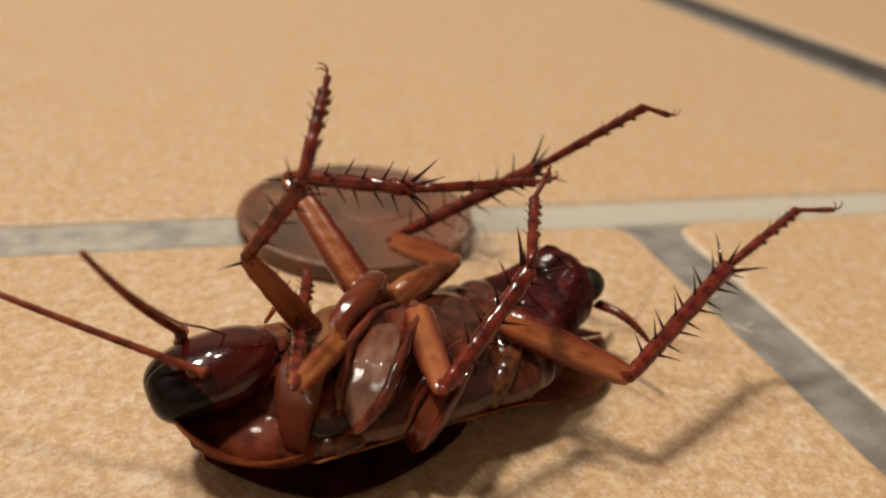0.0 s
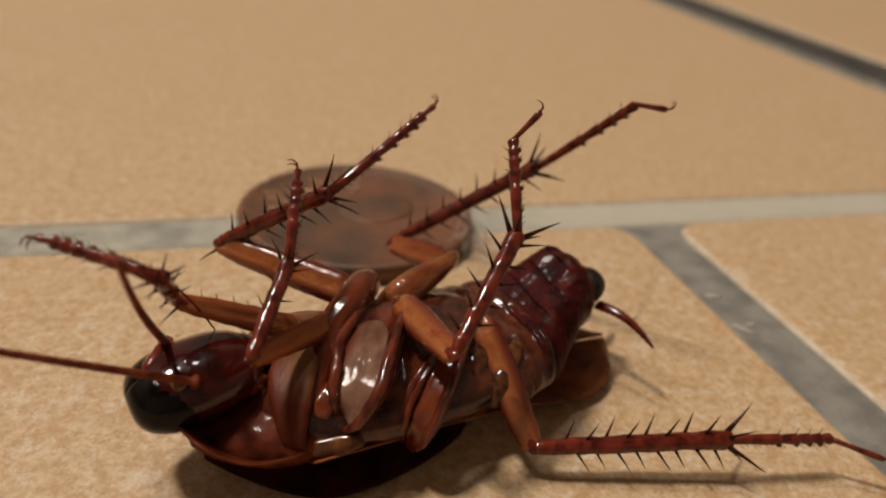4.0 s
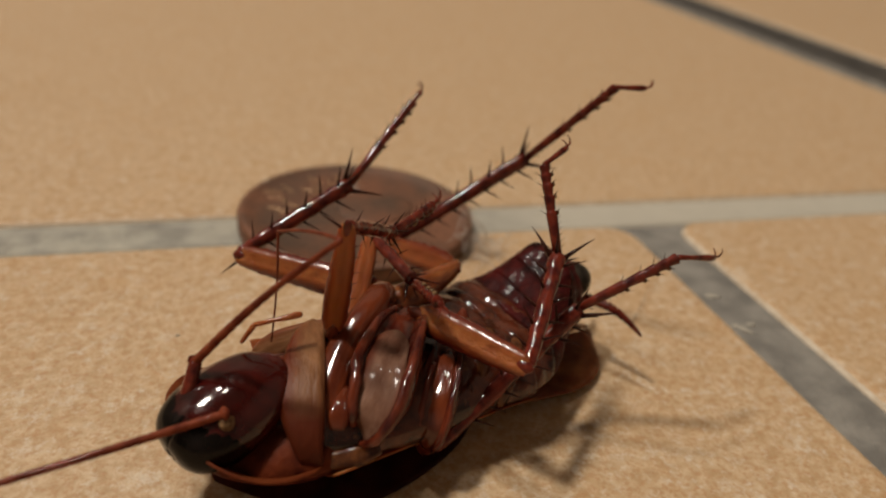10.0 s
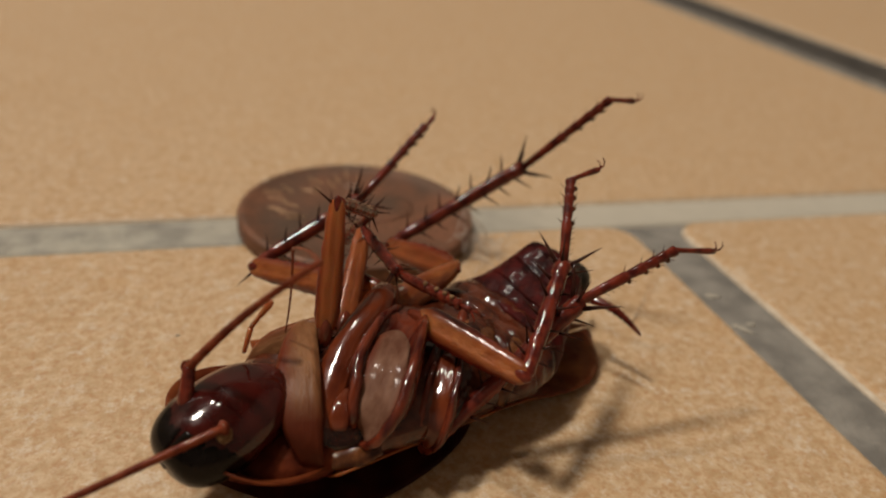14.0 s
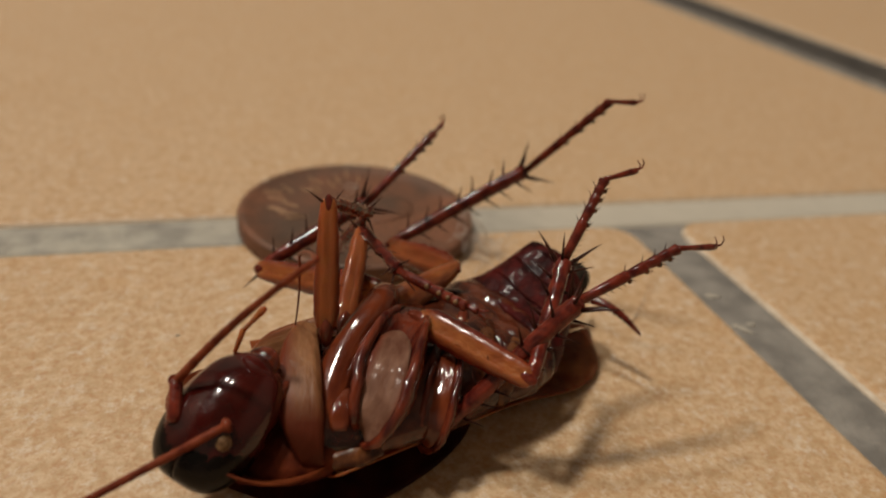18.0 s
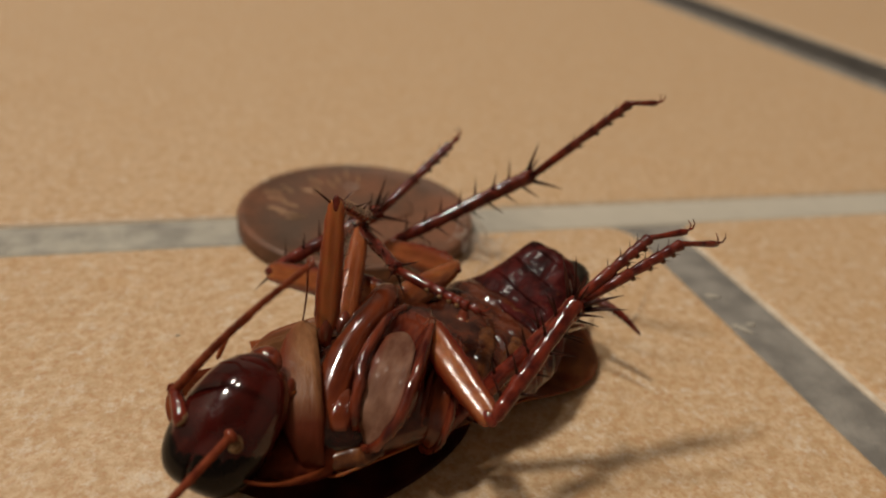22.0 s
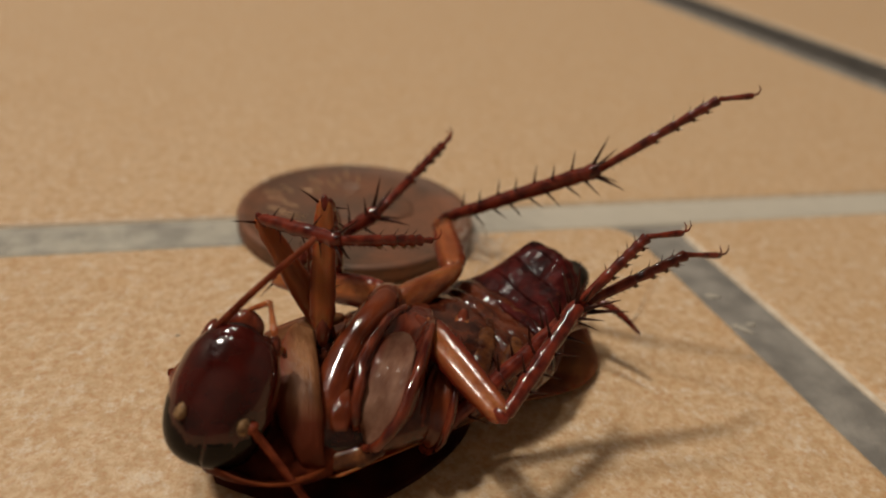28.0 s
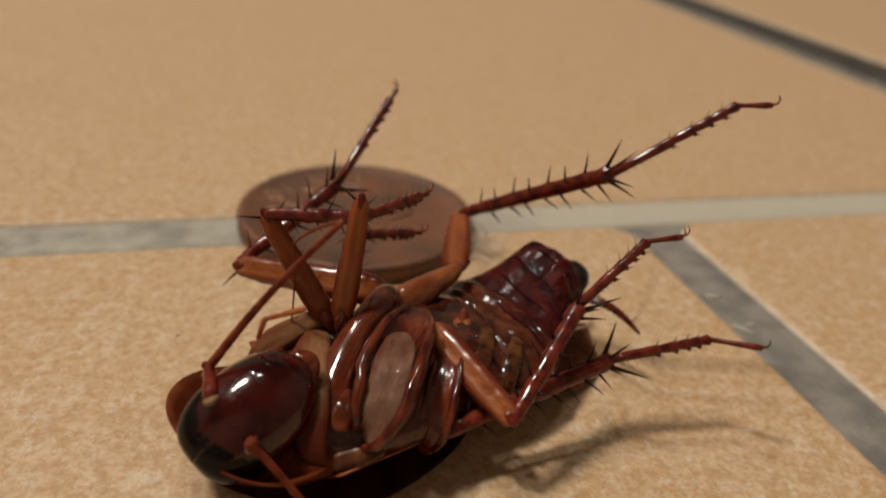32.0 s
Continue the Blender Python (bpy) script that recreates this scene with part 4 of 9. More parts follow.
    walk(limbs["FH"][3], [
        (0, at(15.35, 1.78, 17.5, -9.1, 15.1, -15.3)), (0.25, at(15.06, 1.65, 17.53, -9.3, 14.6, -14.2)), (0.75, at(14.06, 1.3, 17.61, -10.1, 13.3, -11)),
        (1, at(13.65, 1.18, 17.62, -10.2, 13.2, -10.2)), (1.5, at(13.25, 1.05, 17.51, -10.5, 13.3, -9.5)), (2, at(13.11, 1.01, 17.42, -10.5, 13.5, -9.5)),
        (2.5, at(13.34, 1.18, 17.4, -11.1, 12.4, -8.1)), (3, at(13.82, 1.45, 17.38, -12.9, 9.7, -7.7)), (3.5, at(14.75, 2.2, 17.48, -15.2, 3.5, -32.3)),
        (3.75, at(14.83, 2.18, 17.57, -15.1, 3.4, -32.4)), (4.5, at(14.74, 1.96, 17.82, -14.9, 3.6, -26.3)), (5.1, at(14.46, 1.73, 18.03, -14.8, 3.9, -21.3)),
        (5.25, at(15.32, 2.61, 17.73, -15, 3.3, -23.6)), (5.5, at(16.31, 3.6, 17.42, -15, 2.8, -26.4)), (6, at(17.31, 5.05, 17.16, -14.3, -4.1, -61.6)),
        (6.5, at(16.93, 4.25, 17.37, -15, 0.5, -36.1)), (6.75, at(16.66, 3.71, 17.49, -15.4, -1.5, -36.6)), (7, at(16.53, 3.43, 17.53, -15.8, -3.2, -36)),
        (7.25, at(16.67, 3.5, 17.41, -16.1, -4.5, -36.3)), (7.5, at(16.98, 3.72, 17.22, -16.1, -5.7, -38.6)), (7.75, at(17.32, 3.96, 17.03, -15.7, -6.8, -42.7)),
        (8, at(17.53, 4.1, 16.93, -15.1, -7.6, -48.1)), (8.5, at(17.68, 4.02, 16.92, -12.9, -9.9, -64.8)), (9, at(17.73, 3.84, 16.95, -11.8, -10.7, -73)),
        (9.5, at(16.65, 3.36, 17.63, -15.9, -1.2, -30.5)), (9.75, at(15.99, 3.15, 18.04, -15.7, -2.9, -33.8)), (10, at(15.81, 3.19, 18.18, -15.6, -3.3, -34.1)),
        (10.75, at(16.73, 4.15, 17.6, -16.5, -2.1, -26.4)), (11, at(16.91, 4.31, 17.47, -16.6, -1.3, -23.9)), (12, at(16.84, 4.14, 17.35, -14.9, 3.9, -18.9)),
        (13, at(16.88, 4.37, 17.11, -14.6, 4.8, -20.1)), (14.5, at(16.62, 4.02, 16.91, -16.2, 3.8, -12.5)), (15, at(16.71, 4.25, 16.91, -16.2, 4, -11.4)),
        (16, at(16.99, 5.21, 16.92, -16.6, 2.2, -14.2)), (16.5, at(17.05, 5.41, 16.93, -16.7, 1.6, -15.3)), (17, at(17.1, 5.44, 16.87, -16.7, 1.6, -15.4)),
        (17.5, at(16.91, 4.85, 16.83, -16.9, 0.7, -19.4)), (18, at(16.67, 3.99, 16.82, -16.9, 0.6, -22.6)), (18.5, at(16.88, 3.61, 16.71, -16, 3.9, -17)),
        (19, at(16.99, 3.28, 16.69, -15.1, 5.9, -13.9)), (19.5, at(16.28, 2.48, 17.07, -16.3, 3.4, -17.6)), (20, at(15.62, 1.8, 17.41, -17, 1.3, -20.5)),
        (21, at(16.12, 1.97, 17.26, -17.6, 0.7, -19)), (21.5, at(16.4, 2.1, 17.24, -17.7, -0.1, -20.2)), (22, at(16.78, 2.31, 17.21, -18, -1.4, -21.9)),
        (22.5, at(17.33, 2.61, 17.13, -18.6, -2.9, -22.2)), (23, at(18.36, 3.32, 16.86, -18.8, -4.8, -24.9)), (23.5, at(18.42, 3.38, 16.77, -18.1, -9.7, -34.9)),
        (24, at(18.44, 3.39, 16.71, -15.3, -15, -48.5)), (24.5, at(18.36, 3.26, 16.77, -15.3, -16.8, -48)), (25, at(18.18, 2.93, 16.9, -15.4, -19.5, -47.4)),
        (25.5, at(19.07, 0.86, 17.36, -15.1, -21.7, -49.8)), (25.75, at(18.38, -0.43, 17.97, -14.8, -19.8, -51)), (26, at(18.23, -1.07, 18.25, -14.5, -18.8, -51.8)),
        (26.5, at(18.68, -1.49, 18.46, -14.2, -16.9, -53.1)), (27.5, at(18.87, -2.41, 18.87, -13.8, -14.9, -54.7)), (28, at(19.04, -2.79, 18.81, -13.9, -17.2, -54.5)),
        (28.5, at(19.53, -2.77, 18.74, -16.3, -13, -45.5)), (29, at(19.54, -2.95, 18.74, -16.1, -11.8, -45.8)), (29.5, at(19.3, -3.41, 18.81, -16.5, -9.7, -43.3)),
        (30, at(18.92, -3.91, 18.92, -16.8, -8.3, -40.7)), (30.5, at(18.8, -4.12, 18.95, -17.3, -8.3, -38.9)), (31, at(18.96, -4.11, 18.9, -17.3, -9, -39.7)),
        (31.5, at(19.31, -3.96, 18.77, -16.1, -10, -46.3)), (32, at(19.41, -3.93, 18.72, -14.7, -10.9, -53.8))])
    walk(limbs["FM"][0], [
        (0, at(-2.93, 2.28, 6.5, -123.1, -27, 103.9)), (0.5, at(-2.93, 2.28, 6.5, -124, -25.3, 104.7)), (0.75, at(-3.01, 2.31, 6.5, -132.9, -17.2, 115.4)),
        (1, at(-3.09, 2.33, 6.5, -140.3, -11.6, 128.2)), (1.5, at(-3.09, 2.33, 6.5, -141.6, -9.2, 130)), (2, at(-3.09, 2.33, 6.5, -142.1, -8, 130.8)),
        (3, at(-3.15, 2.65, 6.5, -142.9, -4.9, 131)), (3.5, at(-3.34, 2.68, 6.5, -143.9, -2.8, 133.2)), (4.1, at(-3.22, 2.77, 6.55, -143.1, -5.2, 131.2)),
        (5, at(-2.83, 2.93, 6.62, -141.5, -13.1, 129.1)), (5.5, at(-2.52, 3.02, 6.66, -142.1, -15.8, 130.2)), (6, at(-1.86, 3.14, 6.7, -147.2, -11.5, 145)),
        (7.25, at(-1.83, 3.12, 6.76, -146.5, -7.3, 139.9)), (8, at(-1.8, 2.95, 6.8, -145.7, -5, 134.3)), (9, at(-1.71, 2.94, 6.8, -145.8, -0.8, 129.1)),
        (10.5, at(-1.49, 2.72, 6.8, -145.9, 1, 126.6)), (12, at(-1.42, 2.7, 6.8, -147.1, 5.9, 123.6)), (13.5, at(-1.48, 2.59, 6.8, -147.3, 7.5, 120.9)),
        (16, at(-1.43, 2.57, 6.8, -147.6, 8.6, 119.7)), (17.5, at(-1.41, 2.56, 6.8, -147.8, 9.3, 118.6)), (20.25, at(-1.4, 2.54, 6.8, -148.8, 12.3, 114.2)),
        (21.5, at(-1.38, 2.41, 6.8, -148.6, 12.3, 113.3)), (24, at(-1.37, 2.41, 6.8, -149.5, 13.9, 112.3)), (28, at(-1.37, 2.41, 6.8, -150.5, 15.5, 111.1)),
        (29, at(-1.37, 2.41, 6.8, -150.5, 14.9, 115.6)), (29.5, at(-1.24, 2.64, 6.8, -149.9, 13.1, 118.7)), (30.25, at(-1.21, 2.69, 6.8, -148.3, 8.1, 125.3)),
        (31, at(-1.17, 2.75, 6.8, -147.5, 3.9, 131)), (32, at(-1.17, 2.75, 6.8, -147.2, 2.8, 130.8))])
    walk(limbs["FM"][1], [
        (0, at(-5.11, 11.1, 11.12, -23.2, -6.6, -44.7)), (0.25, at(-5.15, 11.13, 11.05, -23.1, -6.9, -44.5)), (0.5, at(-5.27, 11.19, 10.86, -22.8, -7.8, -44)),
        (0.75, at(-7.19, 11.1, 9.52, -19.1, -17.9, -43.4)), (1, at(-9.26, 10.19, 8.55, -15, -27.3, -40.3)), (1.5, at(-9.56, 10.04, 8.12, -15.5, -28.7, -37.3)),
        (2, at(-9.69, 9.97, 7.91, -15.5, -29, -37.4)), (3, at(-9.82, 10.32, 7.37, -13.1, -31.4, -40.1)), (3.5, at(-10.31, 10.11, 7, -13.6, -34, -34.5)),
        (3.75, at(-10.18, 10.22, 7.1, -13.7, -33.8, -34.9)), (4.25, at(-9.76, 10.49, 7.69, -14.1, -31.2, -37.9)), (4.9, at(-9.17, 10.64, 8.77, -15.3, -26.4, -42.4)),
        (5.25, at(-8.95, 10.58, 9.25, -15.7, -24.9, -44.2)), (5.5, at(-8.86, 10.51, 9.44, -15.5, -25, -44.9)), (6, at(-10.05, 8.86, 8.74, -19.2, -31.5, -28)),
        (6.75, at(-9.83, 9.3, 8.25, -22.1, -35.6, -18.9)), (7, at(-9.73, 9.46, 8.15, -31.5, -28.9, -1.1)), (8, at(-8.9, 10.22, 7.69, -32.8, -27.5, 0.3)),
        (8.5, at(-8.49, 10.59, 7.29, -33.3, -26.1, 0.6)), (9, at(-8.15, 10.85, 6.94, -33.5, -25.4, 0)), (10.25, at(-7.68, 10.89, 6.73, -33.5, -25.5, -1.4)),
        (12, at(-7.03, 11.15, 5.75, -34.5, -25.3, -1.3)), (13, at(-6.77, 11.22, 5.57, -35.8, -23.2, 1.4)), (14.5, at(-6.53, 11.32, 5.3, -35.2, -25.2, -1.1)),
        (17, at(-6.34, 11.36, 5.25, -35, -24.4, -1.7)), (18, at(-6.06, 11.47, 5.03, -35.1, -24.5, -2)), (19, at(-5.74, 11.58, 4.81, -33.7, -25.2, -5.8)),
        (20.25, at(-5.49, 11.63, 4.63, -34, -24.5, -5.6)), (21, at(-5.44, 11.52, 4.68, -32.9, -25.6, -8.4)), (22, at(-5.2, 11.6, 4.58, -32.4, -25.5, -10)),
        (22.5, at(-5.15, 11.6, 4.48, -29.8, -28.9, -15.7)), (24, at(-5.13, 11.57, 4.35, -30, -29.3, -15.5)), (26.25, at(-5.11, 11.55, 4.24, -30.2, -29.9, -15)),
        (27, at(-5.06, 11.55, 4.15, -30.5, -30.9, -14.3)), (27.5, at(-5.01, 11.55, 4.11, -28.7, -33.2, -17.7)), (28, at(-4.91, 11.58, 4.07, -23.4, -36.8, -27)),
        (28.5, at(-5.17, 11.48, 4.08, -23.3, -35, -28.7)), (29, at(-5.64, 11.3, 4.19, -26.3, -30.9, -24.4)), (29.5, at(-6.01, 11.35, 4.48, -30.1, -29.2, -14.7)),
        (30, at(-6.69, 11.07, 5.03, -30.4, -33.5, -11.5)), (30.5, at(-7.36, 10.78, 5.67, -30.3, -35.3, -9.8)), (31, at(-7.85, 10.43, 6.11, -35.7, -32.1, 0.9)),
        (31.5, at(-7.83, 10.45, 6.23, -38.9, -28, 7.4)), (32, at(-7.83, 10.46, 6.3, -39.8, -26.5, 9.4))])
    walk(limbs["FM"][2], [
        (0, at(1.1, 4.95, 12.13, -24.7, -6, -20.2)), (0.25, at(1.08, 5, 12.11, -25, -5.7, -17.9)), (0.5, at(1, 5.14, 12.06, -25.7, -5.4, -12.9)),
        (0.75, at(-1.1, 5.35, 12.22, -28.4, -16.4, -6.7)), (1, at(-3.3, 5.13, 12.59, -28.2, -29.2, -6.8)), (1.5, at(-3.43, 5.36, 12.35, -30.9, -31.6, -1.7)),
        (2, at(-3.58, 5.3, 12.18, -32.6, -33.1, 1.1)), (2.75, at(-3.95, 5.41, 11.99, -34.5, -33.3, 5)), (3, at(-4.08, 5.49, 11.95, -35.7, -32.8, 7.3)),
        (3.5, at(-4.3, 5.98, 11.92, -39.4, -32.5, 14.5)), (3.75, at(-4.18, 6.04, 12, -39, -31.8, 13.5)), (4.25, at(-3.82, 5.87, 12.25, -36.2, -30.9, 8)),
        (5.1, at(-3.27, 5.14, 12.84, -30.6, -29.6, -4.2)), (5.5, at(-3.21, 4.87, 13.15, -30.4, -27.8, -5.1)), (6, at(-3.43, 5.34, 13.34, -46, -34.2, 18.7)),
        (6.5, at(-3.23, 6.4, 13.39, -48.6, -40.4, 21.1)), (6.75, at(-3.06, 6.99, 13.37, -48.7, -42.6, 21)), (7, at(-2.02, 9.3, 12.41, -41.8, -50.1, 11.5)),
        (7.25, at(-1.86, 9.53, 12.3, -42.9, -49.7, 12.7)), (8, at(-1.09, 10.27, 11.76, -50.1, -44, 21.5)), (8.5, at(-0.59, 10.68, 11.17, -50.7, -40.6, 22)),
        (9, at(-0.2, 10.85, 10.7, -49.4, -38.4, 20.2)), (10, at(0.16, 10.7, 10.6, -48.5, -37.2, 18.3)), (11.5, at(0.76, 10.86, 9.79, -49, -34.7, 18.4)),
        (12, at(0.92, 10.98, 9.51, -48.6, -34.3, 17.7)), (12.5, at(1.16, 11.26, 9.22, -48.1, -33.7, 16.9)), (13, at(1.32, 11.41, 9.04, -47.8, -33, 16.5)),
        (15, at(1.48, 11.16, 9.01, -48.5, -31.1, 17.6)), (17, at(1.67, 11.13, 8.89, -48.6, -30.6, 17.4)), (18, at(1.94, 11.19, 8.68, -46.6, -30.2, 14.5)),
        (19, at(2.18, 10.78, 8.55, -47.4, -30.2, 14.8)), (20, at(2.48, 10.94, 8.24, -46.6, -29.8, 13.5)), (20.5, at(2.47, 10.7, 8.33, -46.9, -28.4, 14.2)),
        (21, at(2.41, 10.36, 8.47, -47.2, -26.9, 14.9)), (22, at(2.62, 10.22, 8.37, -47, -26.3, 14.5)), (22.5, at(2.27, 9.52, 8.74, -47.1, -24.4, 15.3)),
        (24.5, at(2.27, 9.51, 8.63, -47.1, -24.8, 15)), (26.25, at(2.26, 9.57, 8.63, -48.1, -24.6, 16.6)), (27, at(2.25, 9.68, 8.67, -49, -24.2, 18.2)),
        (27.5, at(2.01, 9.32, 8.93, -49.9, -23, 19.9)), (28, at(1.36, 8.39, 9.35, -51, -22.5, 21.4)), (28.5, at(1.15, 8.02, 9.13, -49, -23.3, 18.1)),
        (29, at(1.24, 8.18, 8.7, -46.5, -24.3, 13.8)), (29.5, at(1.42, 9.4, 8.78, -46.3, -25.9, 14.1)), (30, at(0.5, 9.61, 9.89, -50.5, -28.1, 21)),
        (30.5, at(-0.29, 9.56, 10.76, -55, -31.5, 26.8)), (31, at(-0.4, 10.54, 10.78, -55.7, -34.5, 27.7)), (31.5, at(-0.13, 11.46, 10.36, -55, -36.6, 26.5)),
        (31.75, at(-0.08, 11.68, 10.26, -54.8, -37.2, 26.2)), (32, at(-0.06, 11.76, 10.23, -54.7, -37.4, 26.1))])
    walk(limbs["FM"][3], [
        (0, at(8.19, 2.34, 12.92, -24.7, -6, -20.2)), (0.25, at(8.27, 2.68, 12.86, -25, -5.7, -17.9)), (0.5, at(8.38, 3.46, 12.78, -25.7, -5.4, -12.9)),
        (0.75, at(6.14, 4.5, 14.36, -28.4, -16.4, -6.7)), (1, at(3.29, 4.35, 16.3, -28.2, -29.2, -6.8)), (1.5, at(3.04, 5.17, 16.33, -30.9, -31.6, -1.7)),
        (2, at(2.78, 5.42, 16.34, -32.6, -33.1, 1.1)), (2.75, at(2.38, 5.97, 16.17, -34.5, -33.3, 5)), (3, at(2.26, 6.3, 16.07, -35.7, -32.8, 7.3)),
        (3.5, at(1.91, 7.59, 16.01, -39.4, -32.5, 14.5)), (3.75, at(2.1, 7.55, 16.01, -39, -31.8, 13.5)), (4.1, at(2.47, 7.09, 16.09, -37.2, -31.1, 10)),
        (4.6, at(3, 5.89, 16.32, -33.6, -30.4, 2.5)), (5.1, at(3.32, 4.66, 16.59, -30.6, -29.6, -4.2)), (5.25, at(3.39, 4.42, 16.65, -30.2, -29.1, -5.2)),
        (5.5, at(3.49, 4.28, 16.7, -30.4, -27.8, -5.1)), (6, at(2.53, 7.36, 17.61, -46, -34.2, 18.7)), (6.5, at(2.17, 8.48, 18.32, -48.6, -40.4, 21.1)),
        (6.75, at(2.17, 8.99, 18.51, -48.7, -42.6, 21)), (7, at(2.76, 10.27, 18.24, -41.8, -50.1, 11.5)), (7.25, at(2.94, 10.62, 18.09, -42.9, -49.7, 12.7)),
        (8, at(3.99, 12.27, 17.04, -50.1, -44, 21.5)), (8.5, at(4.76, 12.84, 16.11, -50.7, -40.6, 22)), (9, at(5.39, 12.9, 15.43, -49.4, -38.4, 20.2)),
        (10, at(5.9, 12.6, 15.2, -48.5, -37.2, 18.3)), (11, at(6.49, 12.82, 14.44, -49.3, -35.1, 18.9)), (12, at(6.91, 12.88, 13.79, -48.6, -34.3, 17.7)),
        (12.5, at(7.21, 13.1, 13.43, -48.1, -33.7, 16.9)), (13, at(7.43, 13.22, 13.18, -47.8, -33, 16.5)), (15.5, at(7.73, 13.12, 12.89, -48.6, -30.9, 17.6)),
        (17, at(7.91, 13.08, 12.75, -48.6, -30.6, 17.4)), (18, at(8.3, 12.84, 12.5, -46.6, -30.2, 14.5)), (19, at(8.53, 12.45, 12.38, -47.4, -30.2, 14.8)),
        (20, at(8.89, 12.48, 12.02, -46.6, -29.8, 13.5)), (21, at(8.96, 12.1, 11.91, -47.2, -26.9, 14.9)), (22, at(9.22, 11.92, 11.73, -47, -26.3, 14.5)),
        (22.5, at(8.94, 11.34, 11.88, -47.1, -24.4, 15.3)), (24, at(8.95, 11.28, 11.83, -46.8, -24.7, 14.7)), (26, at(8.89, 11.47, 11.79, -47.9, -24.7, 16.2)),
        (27, at(8.84, 11.84, 11.78, -49, -24.2, 18.2)), (27.5, at(8.58, 11.7, 11.9, -49.9, -23, 19.9)), (28, at(7.9, 10.95, 12.26, -51, -22.5, 21.4)),
        (28.5, at(7.79, 10.18, 12.13, -49, -23.3, 18.1)), (29, at(7.97, 9.83, 11.83, -46.5, -24.3, 13.8)), (29.5, at(8.05, 11.06, 12.1, -46.3, -25.9, 14.1)),
        (29.75, at(7.48, 11.52, 12.73, -48, -26.6, 17.2)), (30, at(6.76, 12.01, 13.47, -50.5, -28.1, 21)), (30.25, at(6.09, 12.29, 14.15, -52.9, -30, 24.1)),
        (30.5, at(5.5, 12.48, 14.72, -55, -31.5, 26.8)), (31, at(5.15, 13.45, 15.09, -55.7, -34.5, 27.7)), (31.5, at(5.33, 14.18, 14.9, -55, -36.6, 26.5)),
        (32, at(5.37, 14.41, 14.84, -54.7, -37.4, 26.1))])
    walk(limbs["NM"][0], [
        (0, at(-0.85, -0.07, 6.9, -70.1, -0.9, -104.6)), (0.25, at(-0.85, -0.07, 6.9, -68.7, -0.7, -103.4)), (0.75, at(-0.85, -0.07, 6.9, -63.8, -0.2, -99.2)),
        (1, at(-0.85, -0.07, 6.9, -62.3, 0.1, -97.8)), (2, at(-0.85, -0.07, 6.9, -61.2, -0.3, -97.1)), (2.5, at(-0.96, 0.09, 6.9, -61.6, -3.4, -98.8)),
        (2.75, at(-1.14, 0.24, 6.9, -61.7, -7.2, -100.6)), (3, at(-1.36, 0.42, 6.9, -60.5, -11, -101.1)), (3.5, at(-1.56, 0.79, 6.9, -54.4, -13.4, -95)),
        (3.75, at(-1.55, 0.79, 6.92, -50.7, -12.8, -93.8)), (4.25, at(-1.5, 0.7, 6.96, -48, -9.9, -91.3)), (5.25, at(-1.36, 0.3, 7.04, -47, -3.1, -85.2)),
        (6, at(-1.15, -0.2, 7.1, -43.2, -3.1, -80.5)), (6.75, at(-1.01, -0.26, 7.14, -44.3, 1.8, -77.9)), (7.5, at(-1, -0.26, 7.17, -44.5, 2.7, -77.9)),
        (8, at(-0.94, -0.28, 7.2, -39.8, -1.6, -72.6)), (9, at(-0.98, -0.39, 7.2, -39.4, -1.5, -71.7)), (10.25, at(-1.04, -0.61, 7.2, -38.9, -2.7, -71.9)),
        (11, at(-1.11, -0.71, 7.2, -37.2, -5.2, -70.4)), (12, at(-1.11, -0.71, 7.2, -37.1, -4.4, -69)), (13, at(-1.17, -0.8, 7.2, -39.7, -1.3, -72.2)),
        (14, at(-1.17, -0.8, 7.2, -40.9, 0, -73.9)), (16, at(-1.17, -0.91, 7.2, -40.7, 0.9, -72.5)), (17.5, at(-1.18, -0.93, 7.2, -40.5, 2.4, -70.3)),
        (18, at(-1.18, -0.93, 7.2, -40.6, 2.8, -70.2)), (19, at(-1.27, -1.07, 7.2, -40.3, -0.2, -72.4)), (19.5, at(-1.28, -1.19, 7.2, -41.2, -1.1, -75.6)),
        (20, at(-1.27, -1.26, 7.2, -42.9, -0.5, -78.9)), (20.5, at(-1.27, -1.26, 7.2, -44.6, 1.7, -80.1)), (20.75, at(-1.25, -1.32, 7.2, -51.4, 5.1, -88.5)),
        (21, at(-1.25, -1.4, 7.2, -58, 9, -95.2)), (23, at(-1.31, -1.5, 7.2, -55.7, 8.2, -92.6)), (25.5, at(-1.31, -1.5, 7.2, -54.4, 7.6, -91.2)),
        (29, at(-1.25, -1.52, 7.2, -52.8, 10.9, -87.3)), (30.25, at(-0.79, -1.22, 6.71, -52.2, 13.4, -85.3)), (31, at(-0.59, -1.07, 6.51, -51.2, 12.2, -84.3)),
        (32, at(-0.42, -0.96, 6.31, -51.5, 12.9, -84.4))])
